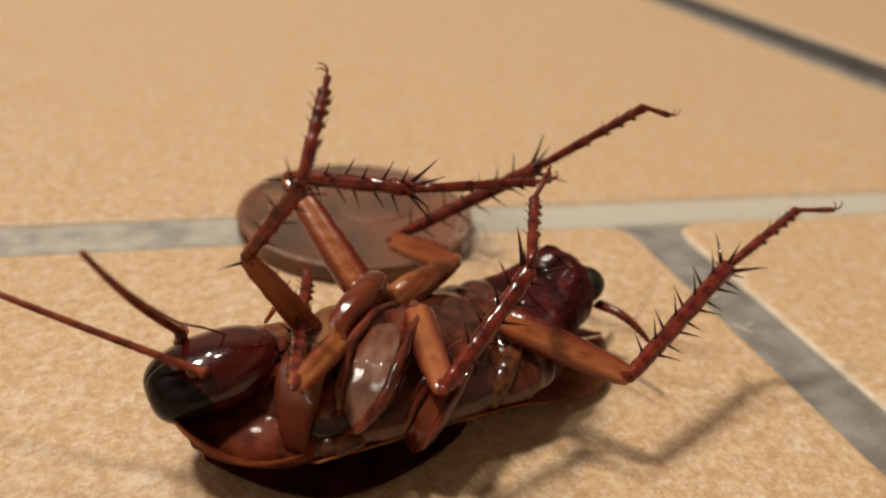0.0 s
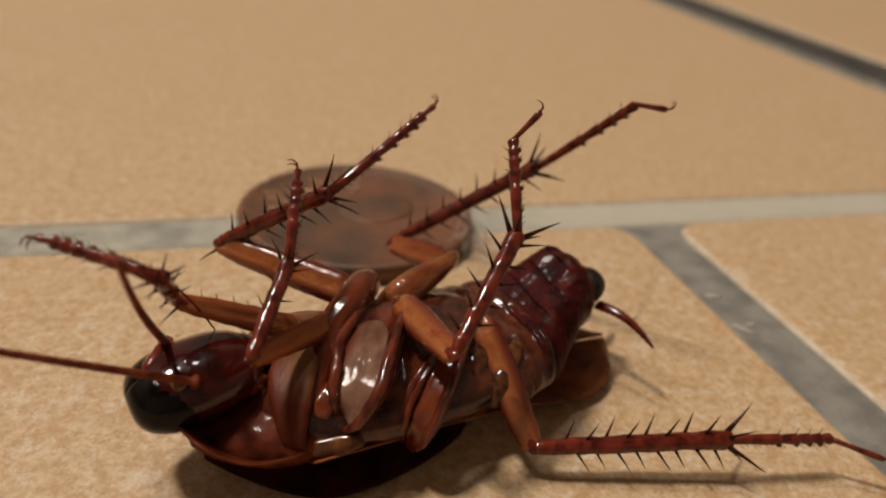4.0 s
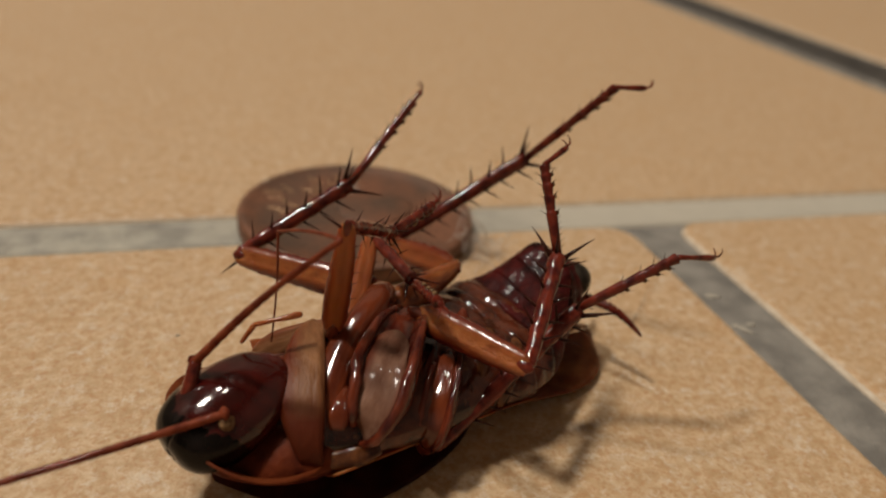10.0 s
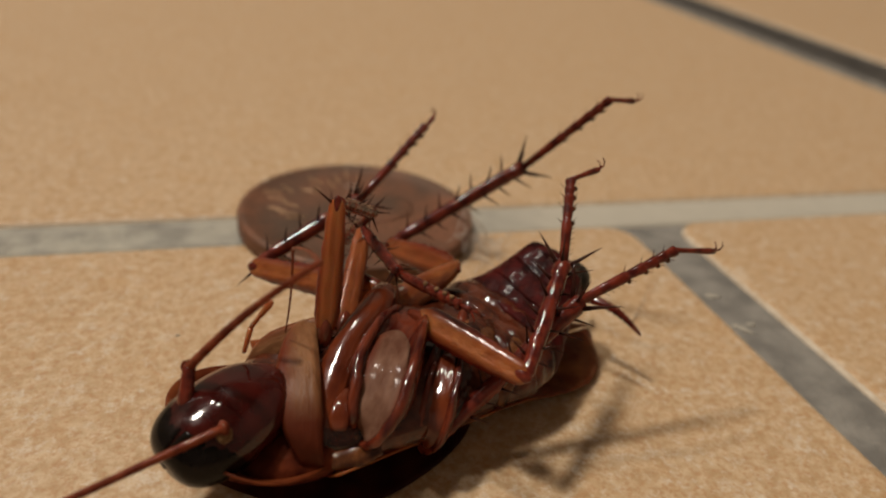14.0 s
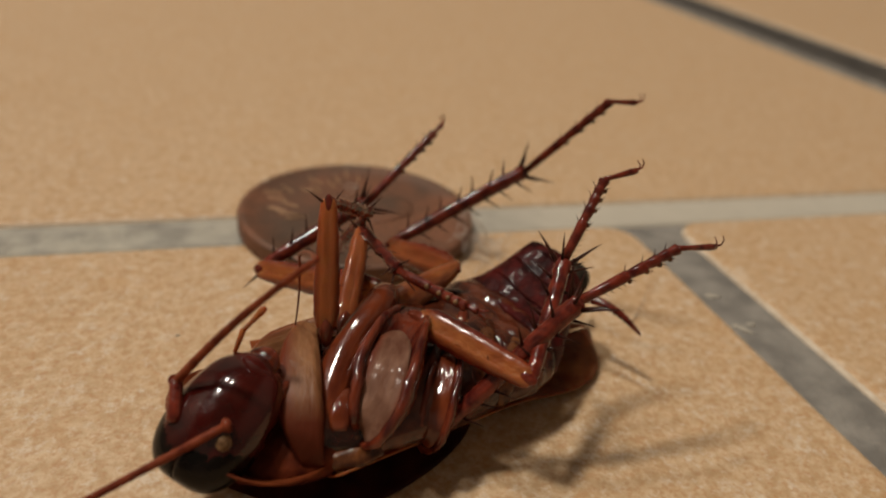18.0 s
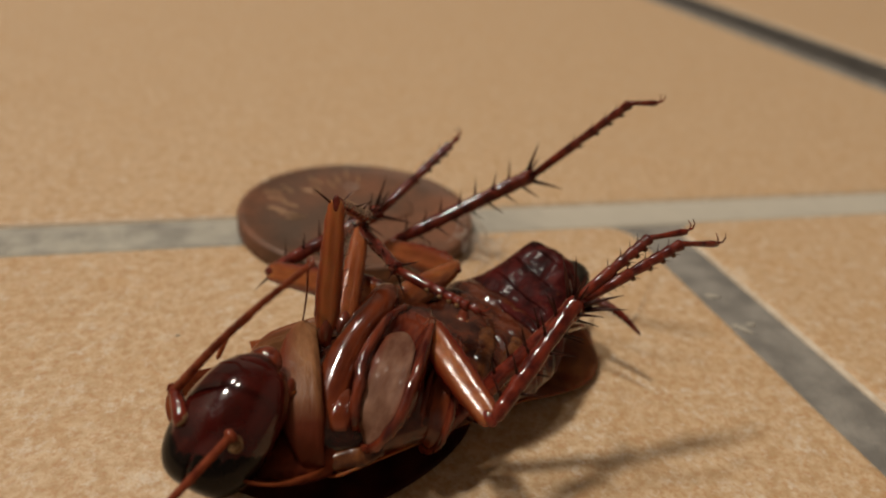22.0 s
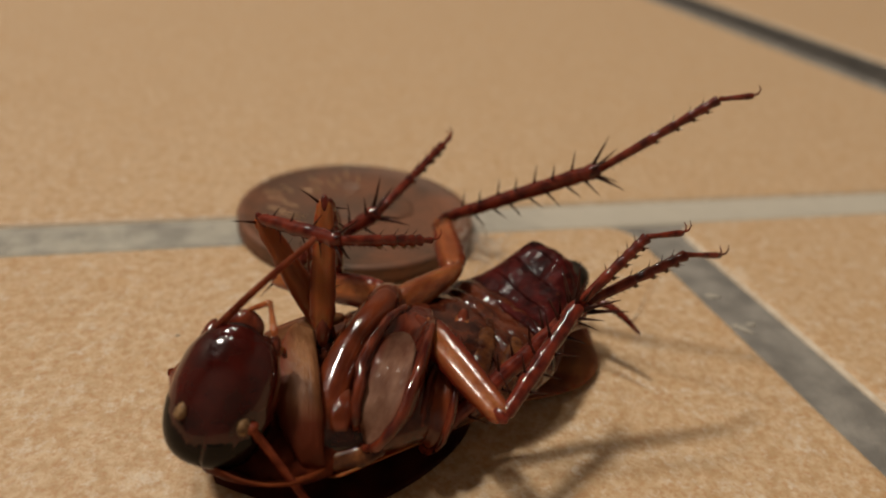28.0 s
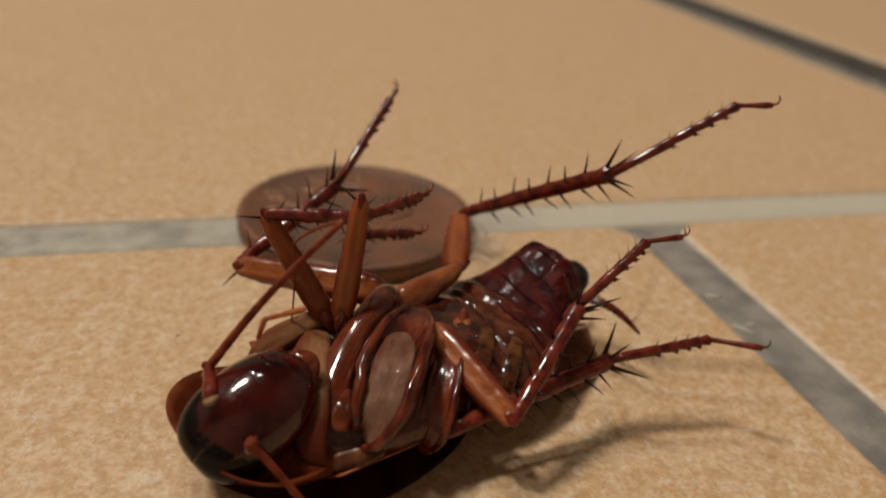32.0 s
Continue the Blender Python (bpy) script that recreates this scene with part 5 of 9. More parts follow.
    walk(limbs["NM"][1], [
        (0, at(-2.77, -7.42, 7.01, -62.5, -34.6, 22.2)), (0.25, at(-2.56, -7.47, 6.99, -62.9, -34.7, 22.7)), (0.5, at(-2.34, -7.52, 6.96, -63.3, -34.7, 22.7)),
        (0.75, at(-2.07, -7.57, 6.92, -64.6, -33.3, 24.1)), (1, at(-1.88, -7.6, 6.89, -65.3, -31.5, 25.2)), (1.5, at(-1.81, -7.61, 6.9, -65.5, -28.2, 25.8)),
        (2, at(-1.8, -7.61, 6.94, -65.6, -26.3, 26.5)), (2.5, at(-2.12, -7.4, 7.35, -66, -30.4, 27.6)), (2.75, at(-2.54, -7.17, 7.86, -67.2, -31.7, 30.4)),
        (3, at(-2.79, -6.91, 8.34, -68, -32.1, 32.8)), (3.5, at(-2.21, -6.57, 8.66, -69, -30.4, 34.4)), (3.75, at(-1.99, -6.6, 8.61, -70.2, -30.2, 35.6)),
        (4.1, at(-1.79, -6.72, 8.39, -71.2, -31.4, 35.2)), (4.25, at(-1.68, -6.8, 8.25, -71.5, -32.1, 34.5)), (4.9, at(-1.08, -7.11, 7.69, -71.7, -34.5, 31.2)),
        (5, at(-0.98, -7.15, 7.61, -71.7, -34.7, 30.9)), (5.25, at(-0.71, -7.24, 7.44, -72, -34.3, 30.2)), (5.5, at(-0.46, -7.37, 7.38, -73.1, -32.7, 30.3)),
        (6, at(0.11, -7.69, 7.51, -75.9, -26.7, 32.5)), (6.5, at(0.49, -7.69, 7.13, -76.6, -26.5, 32.3)), (6.75, at(0.58, -7.69, 6.9, -76.7, -27.6, 31.8)),
        (7, at(0.62, -7.68, 6.79, -76.6, -27.4, 31.5)), (7.5, at(0.59, -7.68, 6.82, -76.4, -25.5, 31.1)), (7.75, at(0.91, -7.63, 7.15, -79.9, -24.9, 34.9)),
        (8, at(1.33, -7.53, 7.41, -84, -24.5, 39)), (8.5, at(1.43, -7.54, 7.37, -85.1, -23.4, 40)), (9, at(1.4, -7.6, 7.4, -85.5, -22.4, 40.4)),
        (9.5, at(1.35, -7.7, 7.44, -85.7, -22.2, 40.2)), (10, at(1.32, -7.79, 7.47, -86, -22.6, 40.4)), (10.25, at(1.31, -7.82, 7.55, -86.7, -23.1, 41.2)),
        (10.5, at(1.33, -7.84, 7.73, -88.1, -23.6, 42.4)), (10.75, at(1.38, -7.85, 7.85, -89.4, -24.4, 43.7)), (11, at(1.44, -7.84, 7.85, -90.1, -24.8, 44.6)),
        (12, at(1.6, -7.78, 7.78, -90.4, -23.9, 44.5)), (12.5, at(1.44, -7.88, 7.6, -88.6, -24, 42.5)), (13, at(1.15, -8.04, 7.37, -85.6, -24.2, 39.4)),
        (13.5, at(0.98, -8.1, 7.27, -83.7, -23.9, 37.7)), (14, at(0.93, -8.11, 7.2, -83.2, -23.8, 36.8)), (14.5, at(0.95, -8.1, 7.11, -83.7, -25.6, 37.1)),
        (15, at(0.98, -8.11, 7.1, -83.8, -25.4, 37.2)), (15.5, at(1.03, -8.14, 7.09, -84.1, -25, 37.4)), (16, at(1.12, -8.15, 7.08, -84.6, -24.4, 37.9)),
        (16.5, at(1.26, -8.12, 7.02, -85.2, -23.9, 38.3)), (17, at(1.36, -8.08, 6.93, -85.5, -24.5, 38.6)), (18, at(1.39, -8.07, 6.84, -85.8, -26.6, 38.8)),
        (18.5, at(1.26, -8.17, 6.99, -85.4, -26.4, 38.4)), (19, at(1.03, -8.32, 7.22, -84.4, -25.8, 37.4)), (19.5, at(0.6, -8.55, 7.35, -82.8, -27.5, 35.7)),
        (20, at(0.19, -8.72, 7.27, -80.8, -30.8, 33.2)), (20.25, at(0.15, -8.73, 7.19, -79.8, -32, 31.6)), (20.5, at(0.04, -8.74, 6.98, -77.6, -33.4, 29.1)),
        (20.75, at(-1.06, -8.89, 6.52, -69.4, -36.7, 18.6)), (21, at(-1.93, -8.88, 6.01, -60.6, -42.9, 6.3)), (21.5, at(-1.89, -8.96, 6.06, -64.2, -36.9, 11.6)),
        (22, at(-1.77, -8.99, 6.04, -66.7, -33.7, 15.4)), (22.5, at(-1.68, -9, 6.06, -67.7, -32.2, 16.9)), (23, at(-1.65, -9.01, 6.11, -68.2, -31.1, 17.6)),
        (23.5, at(-1.63, -9.02, 6.16, -68.4, -30.9, 18)), (24, at(-1.62, -9.03, 6.2, -68.5, -30.9, 18.2)), (24.5, at(-1.59, -9.03, 6.22, -68.7, -31, 18.3)),
        (25, at(-1.55, -9.03, 6.23, -68.9, -31, 18.5)), (25.5, at(-1.48, -9.03, 6.21, -69.3, -30.1, 19.1)), (27, at(-1.22, -9.02, 6.02, -70.4, -25.3, 20.8)),
        (27.5, at(-1.15, -9.02, 5.98, -70.5, -24.9, 21.1)), (28, at(-1.1, -9.02, 5.96, -70.5, -25, 21)), (28.5, at(-1.03, -9.01, 5.91, -70.5, -25.1, 20.8)),
        (29, at(-0.9, -8.98, 5.76, -70.6, -25.5, 20.8)), (29.5, at(-0.67, -8.86, 5.45, -70.6, -28.2, 20)), (29.75, at(-0.52, -8.77, 5.24, -70.5, -30.3, 19.5)),
        (30, at(-0.34, -8.66, 5.04, -70.6, -31.1, 19.5)), (30.25, at(-0.16, -8.58, 4.94, -71.2, -30.5, 20.4)), (30.5, at(-0.03, -8.53, 4.92, -72.2, -29.3, 21.6)),
        (31, at(0.15, -8.46, 4.9, -73.6, -27.1, 23.8)), (31.5, at(0.24, -8.4, 4.79, -73.6, -27.6, 23.7)), (31.75, at(0.27, -8.37, 4.72, -73.3, -28.5, 23.4)),
        (32, at(0.3, -8.33, 4.62, -73, -29.6, 22.6))])
    walk(limbs["NM"][2], [
        (0, at(3.33, -4.93, 11.56, -96.9, -19, 57.7)), (0.25, at(3.5, -4.94, 11.53, -97.9, -23.1, 58.8)), (0.5, at(3.73, -4.98, 11.51, -99, -30.8, 60.2)),
        (0.75, at(4.04, -4.84, 11.31, -97.3, -41.3, 58.9)), (1, at(4.29, -4.7, 11.07, -96.2, -53, 57.8)), (1.5, at(4.55, -4.54, 10.68, -100.3, -67, 62.5)),
        (2, at(4.63, -4.41, 10.49, -99.7, -67.8, 61.9)), (2.5, at(4, -4.2, 11.4, -101.4, -51.9, 64.8)), (2.75, at(3.33, -3.73, 12.07, -103.6, -52.4, 68.7)),
        (3, at(2.91, -3.24, 12.59, -104.5, -53.2, 70.8)), (3.5, at(3.48, -2.67, 12.71, -106.5, -51.8, 73.2)), (3.75, at(3.62, -2.58, 12.62, -107.3, -51.3, 73.3)),
        (4.1, at(3.79, -2.78, 12.56, -106, -45.9, 70.1)), (4.25, at(3.92, -2.95, 12.51, -105.4, -43.6, 68.7)), (4.9, at(4.56, -3.7, 12.22, -104.5, -36.2, 64.3)),
        (5, at(4.66, -3.78, 12.16, -104.5, -35.6, 63.7)), (5.25, at(5.01, -3.91, 11.95, -104.4, -35.6, 62.6)), (5.5, at(5.35, -3.97, 11.7, -105.2, -38.3, 62.7)),
        (6, at(6.14, -3.85, 11.1, -109.2, -48.6, 67.1)), (6.5, at(6.54, -3.87, 10.7, -111.1, -55.2, 69.1)), (6.75, at(6.6, -3.96, 10.6, -110.7, -55.7, 68.4)),
        (7, at(6.68, -3.97, 10.47, -113.7, -60.2, 71.8)), (7.5, at(6.78, -3.95, 10.26, -120.4, -65.2, 79.2)), (7.75, at(6.86, -3.48, 10.51, 55, -116.2, -95.2)),
        (8, at(6.99, -2.94, 10.73, -116.7, -50.2, 75.2)), (8.5, at(7.05, -2.83, 10.55, -120.2, -57, 79.4)), (9, at(7.04, -2.8, 10.45, 53.8, -116.3, -94)),
        (9.5, at(7, -2.93, 10.46, 52.2, -116.9, -92.4)), (10, at(6.94, -3, 10.54, -124.7, -59.4, 83.8)), (10.25, at(6.86, -2.96, 10.69, -119.2, -52, 77.2)),
        (10.5, at(6.73, -2.91, 10.92, -118.3, -47.2, 75.7)), (10.75, at(6.63, -2.83, 11.14, -117.9, -43.5, 74.9)), (11, at(6.64, -2.71, 11.22, -117.8, -41.6, 74.5)),
        (12, at(6.82, -2.65, 11.03, -116, -40.1, 72)), (12.5, at(6.81, -2.96, 10.85, -109.1, -41.5, 64)), (13, at(6.79, -3.4, 10.65, -101.9, -43.8, 56.1)),
        (13.5, at(6.77, -3.63, 10.51, -100.2, -44.1, 54.1)), (14, at(6.79, -3.73, 10.43, -97.2, -41.6, 50.5)), (14.5, at(6.7, -3.75, 10.56, -82.5, -38.4, 35.2)),
        (15, at(6.74, -3.73, 10.53, -77.1, -40.1, 29.1)), (15.5, at(6.79, -3.73, 10.48, -74.7, -42.9, 26.1)), (16, at(6.87, -3.68, 10.38, -71.9, -45.4, 22.8)),
        (16.5, at(7, -3.58, 10.27, -69.5, -48.4, 19.8)), (17, at(7.06, -3.53, 10.25, -67.8, -51.6, 17.6)), (18, at(6.96, -3.59, 10.42, -67.6, -52.3, 17.3)),
        (18.5, at(6.88, -3.72, 10.55, -66.8, -51.4, 16.4)), (19, at(6.77, -3.93, 10.71, -65.7, -50.4, 14.9)), (19.5, at(6.36, -4.41, 11.04, -65.9, -47.7, 15.4)),
        (20, at(5.94, -4.96, 11.37, -66.5, -44.5, 16.2)), (20.25, at(5.9, -5.19, 11.41, -67.4, -41.3, 17.3)), (20.5, at(5.88, -5.49, 11.38, -67.9, -35.7, 18.3)),
        (20.75, at(5.02, -6.84, 11.3, -63.3, -24.3, 14.6)), (21, at(3.9, -8.24, 11.46, -58.8, -17.3, 10.6)), (21.5, at(4.37, -7.67, 10.86, -56.3, -23.8, 5)),
        (22, at(4.64, -7.23, 10.48, -53.4, -30.3, -0.7)), (22.5, at(4.79, -7.04, 10.31, -52.4, -35.8, -3.1)), (23, at(4.89, -6.94, 10.25, -52.3, -38.9, -3.9)),
        (23.5, at(4.91, -6.9, 10.28, -53.3, -37.5, -2.6)), (24, at(4.91, -6.88, 10.32, -54.1, -36.4, -1.1)), (24.5, at(4.93, -6.87, 10.34, -54.7, -35.6, 0.1)),
        (25, at(4.95, -6.85, 10.35, -54.9, -34.8, 0.6)), (25.5, at(5.06, -6.77, 10.22, -53.9, -35.7, -1)), (27, at(5.56, -6.44, 9.45, -47.1, -46.9, -11.9)),
        (27.5, at(5.61, -6.41, 9.35, -44.9, -49, -14.9)), (28, at(5.63, -6.44, 9.32, -48.5, -45.4, -10.1)), (28.5, at(5.7, -6.45, 9.28, -51.1, -42.6, -6.5)),
        (29, at(5.85, -6.42, 9.21, -53, -39.3, -3.7)), (29.5, at(5.94, -6.45, 9.23, -54.2, -33.2, -1.2)), (29.75, at(5.98, -6.47, 9.27, -54.2, -30, -0.4)),
        (30, at(6.12, -6.37, 9.18, -54, -29.4, -0.6)), (30.25, at(6.31, -6.17, 9, -53.5, -32, -1.8)), (30.5, at(6.46, -5.96, 8.84, -51.8, -37, -5)),
        (31, at(6.67, -5.58, 8.55, -41.8, -50.7, -19.3)), (31.5, at(6.74, -5.54, 8.51, -45.6, -46.5, -14.2)), (31.75, at(6.73, -5.58, 8.54, -49.2, -41.9, -9.1)),
        (32, at(6.72, -5.66, 8.57, -51, -40.3, -6.7))])
    walk(limbs["NM"][3], [
        (0, at(6.07, -0.59, 13.33, -68.6, -28.9, 33.4)), (0.25, at(6.08, -0.67, 13.66, -55.4, -40.8, 16.6)), (0.5, at(6.05, -0.93, 14.29, -32.7, -50.2, -13.2)),
        (0.75, at(6.15, -1.34, 14.89, -30.1, -47.9, -16.7)), (1, at(6.03, -1.93, 15.4, -29, -47.1, -18.5)), (1.5, at(5.53, -2.66, 15.68, -28.1, -44.6, -20.2)),
        (2, at(5.6, -2.59, 15.56, -27.5, -42.8, -21.3)), (2.5, at(5.43, -1.17, 15.67, -26.8, -43.9, -19.8)), (2.75, at(4.53, -0.64, 16.37, -26.6, -46.6, -17.4)),
        (3, at(3.98, -0.17, 16.94, -37.8, -43.6, -0.1)), (3.5, at(4.45, 0.54, 16.98, -35, -48.7, -3.3)), (3.75, at(4.6, 0.67, 16.86, -27.6, -51.6, -13.6)),
        (4.1, at(5.07, 0.77, 16.46, -27.6, -49.8, -15.3)), (4.25, at(5.35, 0.71, 16.26, -27.5, -48.8, -16.4)), (4.9, at(6.46, 0.25, 15.43, -27.3, -45.6, -20.5)),
        (5, at(6.62, 0.18, 15.32, -27.2, -45.4, -20.9)), (5.25, at(7.05, 0.01, 15.11, -27.4, -45.1, -22.2)), (5.5, at(7.3, -0.18, 15.07, -31.5, -43.8, -17.3)),
        (6, at(7.54, -0.54, 15.17, -44.5, -36.4, 0.7)), (6.5, at(7.64, -0.97, 15.16, -45.1, -33.7, 1.7)), (6.75, at(7.73, -1.11, 15.08, -44.2, -33, 0.4)),
        (7, at(7.52, -1.41, 15.18, -44.2, -31.8, 0.6)), (7.5, at(7.23, -1.58, 15.48, -43.3, -29.1, 0.7)), (7.75, at(7.08, -1.06, 15.46, -47.5, -22.4, 9.9)),
        (8, at(7.88, 0.42, 14.9, -50.8, -18.5, 16.4)), (8.5, at(7.59, 0.07, 15.11, -50.8, -14.4, 18.7)), (9, at(7.21, -0.38, 15.35, -50.1, -12.6, 18.7)),
        (9.5, at(7.11, -0.45, 15.34, -48.6, -14, 16.4)), (10, at(7.24, -0.25, 15.21, -47.4, -16.6, 12.6)), (10.25, at(7.6, 0.3, 14.97, -48.1, -20.6, 11.1)),
        (10.5, at(7.64, 0.66, 14.91, -49.7, -28.1, 9.7)), (10.75, at(7.65, 0.97, 14.88, -50.1, -36.8, 7.3)), (11, at(7.73, 1.2, 14.83, -48.7, -42.2, 4.3)),
        (12, at(8.1, 1.3, 14.53, -48, -43.4, 2.5)), (12.5, at(8.59, 0.7, 14.45, -48.1, -27, 6.9)), (13, at(8.98, -0.15, 14.41, -40, -13, 3.5)),
        (13.5, at(9.06, -0.47, 14.29, -37.3, -11.3, 0.2)), (14, at(9.37, -0.6, 14.03, -35, -10.5, -3.8)), (14.5, at(10.17, -1.3, 13.93, -30, -4.2, -8.5)),
        (15, at(10.37, -1.71, 14.03, -29.9, -4.5, -9.4)), (15.5, at(10.37, -1.98, 14.17, -29.9, -4.5, -9.5)), (16, at(10.39, -2.2, 14.24, -29.9, -4.7, -10)),
        (16.5, at(10.39, -2.36, 14.33, -29.8, -5, -10.8)), (17, at(10.28, -2.51, 14.5, -29.4, -5.4, -11.9)), (18, at(10.13, -2.6, 14.72, -31.3, -12.6, -15.2)),
        (18.5, at(10.13, -2.77, 14.79, -31.8, -14.2, -15.6)), (19, at(10.11, -3.04, 14.89, -32.4, -14.2, -14.5)), (19.5, at(9.88, -3.44, 15.06, -31.6, -14.8, -16.9)),
        (20, at(9.66, -3.88, 15.18, -30.7, -14.8, -19.2)), (20.25, at(9.79, -3.97, 14.99, -31, -13.7, -18.3)), (20.5, at(10.07, -4.11, 14.55, -31.6, -11.8, -16.9)),
        (20.75, at(9.81, -5.59, 13.53, -28.6, -19.8, -34.4)), (21, at(8.99, -7.29, 13.08, -26.5, -24.6, -44.9)), (21.5, at(9.32, -7.24, 13.05, -31.7, -16.9, -30)),
        (22, at(9.33, -7.29, 13.22, -32.4, -11.5, -24.5)), (22.5, at(9.19, -7.28, 13.49, -31, -9.9, -26.3)), (23, at(9.11, -7.23, 13.66, -29.7, -10.5, -29.9)),
        (23.5, at(9.21, -7.09, 13.59, -29.5, -11.7, -31.1)), (24, at(9.28, -6.96, 13.55, -29.5, -12.7, -31.8)), (24.5, at(9.35, -6.86, 13.5, -29.9, -12.6, -31.1)),
        (25, at(9.41, -6.8, 13.45, -30.6, -11.2, -27.4)), (25.5, at(9.47, -6.85, 13.39, -30.9, -6.9, -22.8)), (27, at(9.19, -7.2, 13.41, -30.5, -3.1, -19.6)),
        (27.5, at(9.05, -7.33, 13.45, -30.8, -3.1, -19.3)), (28, at(9.38, -7.11, 13.19, -31.2, -4.7, -20.6)), (28.5, at(9.67, -6.9, 12.96, -31.6, -7.4, -22.6)),
        (29, at(10.04, -6.69, 12.65, -32.1, -9.7, -24.5)), (29.5, at(10.48, -6.54, 12.21, -32.6, -10.2, -24.5)), (29.75, at(10.68, -6.5, 11.98, -32.9, -9.6, -23.7)),
        (30, at(10.85, -6.42, 11.84, -32.9, -9.4, -23.6)), (30.25, at(10.91, -6.32, 11.88, -33, -9.1, -23)), (30.5, at(10.78, -6.34, 12.11, -33.1, -8.2, -21)),
        (31, at(9.95, -6.73, 12.79, -33.3, -5.6, -16.8)), (31.5, at(10.36, -6.46, 12.45, -32.6, -6.2, -19.5)), (31.75, at(10.72, -6.22, 12.17, -32.1, -6.8, -21.8)),
        (32, at(10.83, -6.14, 12.08, -31.9, -7, -22.7))])
    walk(limbs["NH"][0], [
        (0, at(3.72, -2.32, 6.5, -35.7, 6, -53.6)), (0.25, at(3.72, -2.32, 6.5, -37.4, 11.2, -57)), (0.5, at(3.72, -2.32, 6.5, -40.6, 18.2, -62.7)),
        (1, at(3.72, -2.32, 6.5, -43.6, 22.8, -67.8)), (2, at(3.72, -2.32, 6.5, -47.6, 28.1, -73.6)), (2.5, at(3.21, -1.96, 6.5, -49.4, 29.6, -75.1)),
        (2.75, at(2.85, -1.72, 6.5, -50.3, 30.2, -75.5)), (3, at(2.69, -1.61, 6.5, -51.7, 31.6, -77)), (3.5, at(2.7, -1.58, 6.5, -56.3, 35.7, -82.5)),
        (4.1, at(2.52, -1.8, 6.55, -57.6, 36.6, -85.3)), (4.6, at(2.26, -2.1, 6.59, -58, 36.7, -86.5)), (4.75, at(2.17, -2.18, 6.6, -56.9, 38.9, -85)),
        (4.9, at(2.09, -2.26, 6.61, -54.7, 42.6, -81.9)), (5.25, at(1.95, -2.41, 6.64, -52.3, 45.8, -79.1)), (6, at(1.87, -2.48, 6.7, -50.2, 46.1, -77.4)),
        (6.75, at(2.04, -2.25, 6.53, -52.7, 46.5, -81.3)), (7, at(2.1, -2.17, 6.47, -55, 47, -84.6)), (7.25, at(2.16, -2.1, 6.42, -55.2, 50.3, -85)),
        (7.5, at(2.22, -2.02, 6.36, -67.7, 26.7, -104)), (8, at(2.34, -1.87, 6.25, -70.1, 22.8, -107.9)), (8.5, at(2.46, -1.72, 6.11, -72.8, 22.4, -111.3)),
        (9, at(2.58, -1.58, 5.98, -77.1, 22.2, -116.2)), (9.5, at(2.29, -0.56, 5.84, -82.8, 28.2, -120.5)), (9.75, at(2.35, -0.49, 5.77, -89.2, 27.4, -127.6)),
        (10, at(2.41, -0.41, 5.7, -93.6, 27.8, -132.2)), (10.75, at(2.41, -0.42, 5.7, -95.8, 29.1, -134.8)), (12.5, at(2.41, -0.43, 5.7, -94.9, 27.8, -134)),
        (14.5, at(2.41, -0.43, 5.7, -96.1, 25.3, -135.2)), (18.5, at(2.41, -0.44, 5.7, -98.4, 26.7, -138)), (21, at(2.41, -0.44, 5.7, -98, 26.4, -137.5)),
        (22.5, at(2.41, -0.44, 5.7, -97.4, 26, -136.9)), (25, at(2.41, -0.44, 5.7, -99.2, 26, -138.9)), (28.5, at(2.41, -0.45, 5.7, -97, 23.5, -136.5)),
        (30.5, at(2.41, -0.45, 5.7, -96.7, 22.8, -136.1)), (31, at(2.41, -0.45, 5.7, -96.3, 21.6, -135.6)), (32, at(2.41, -0.45, 5.7, -92.9, 18, -132.2))])
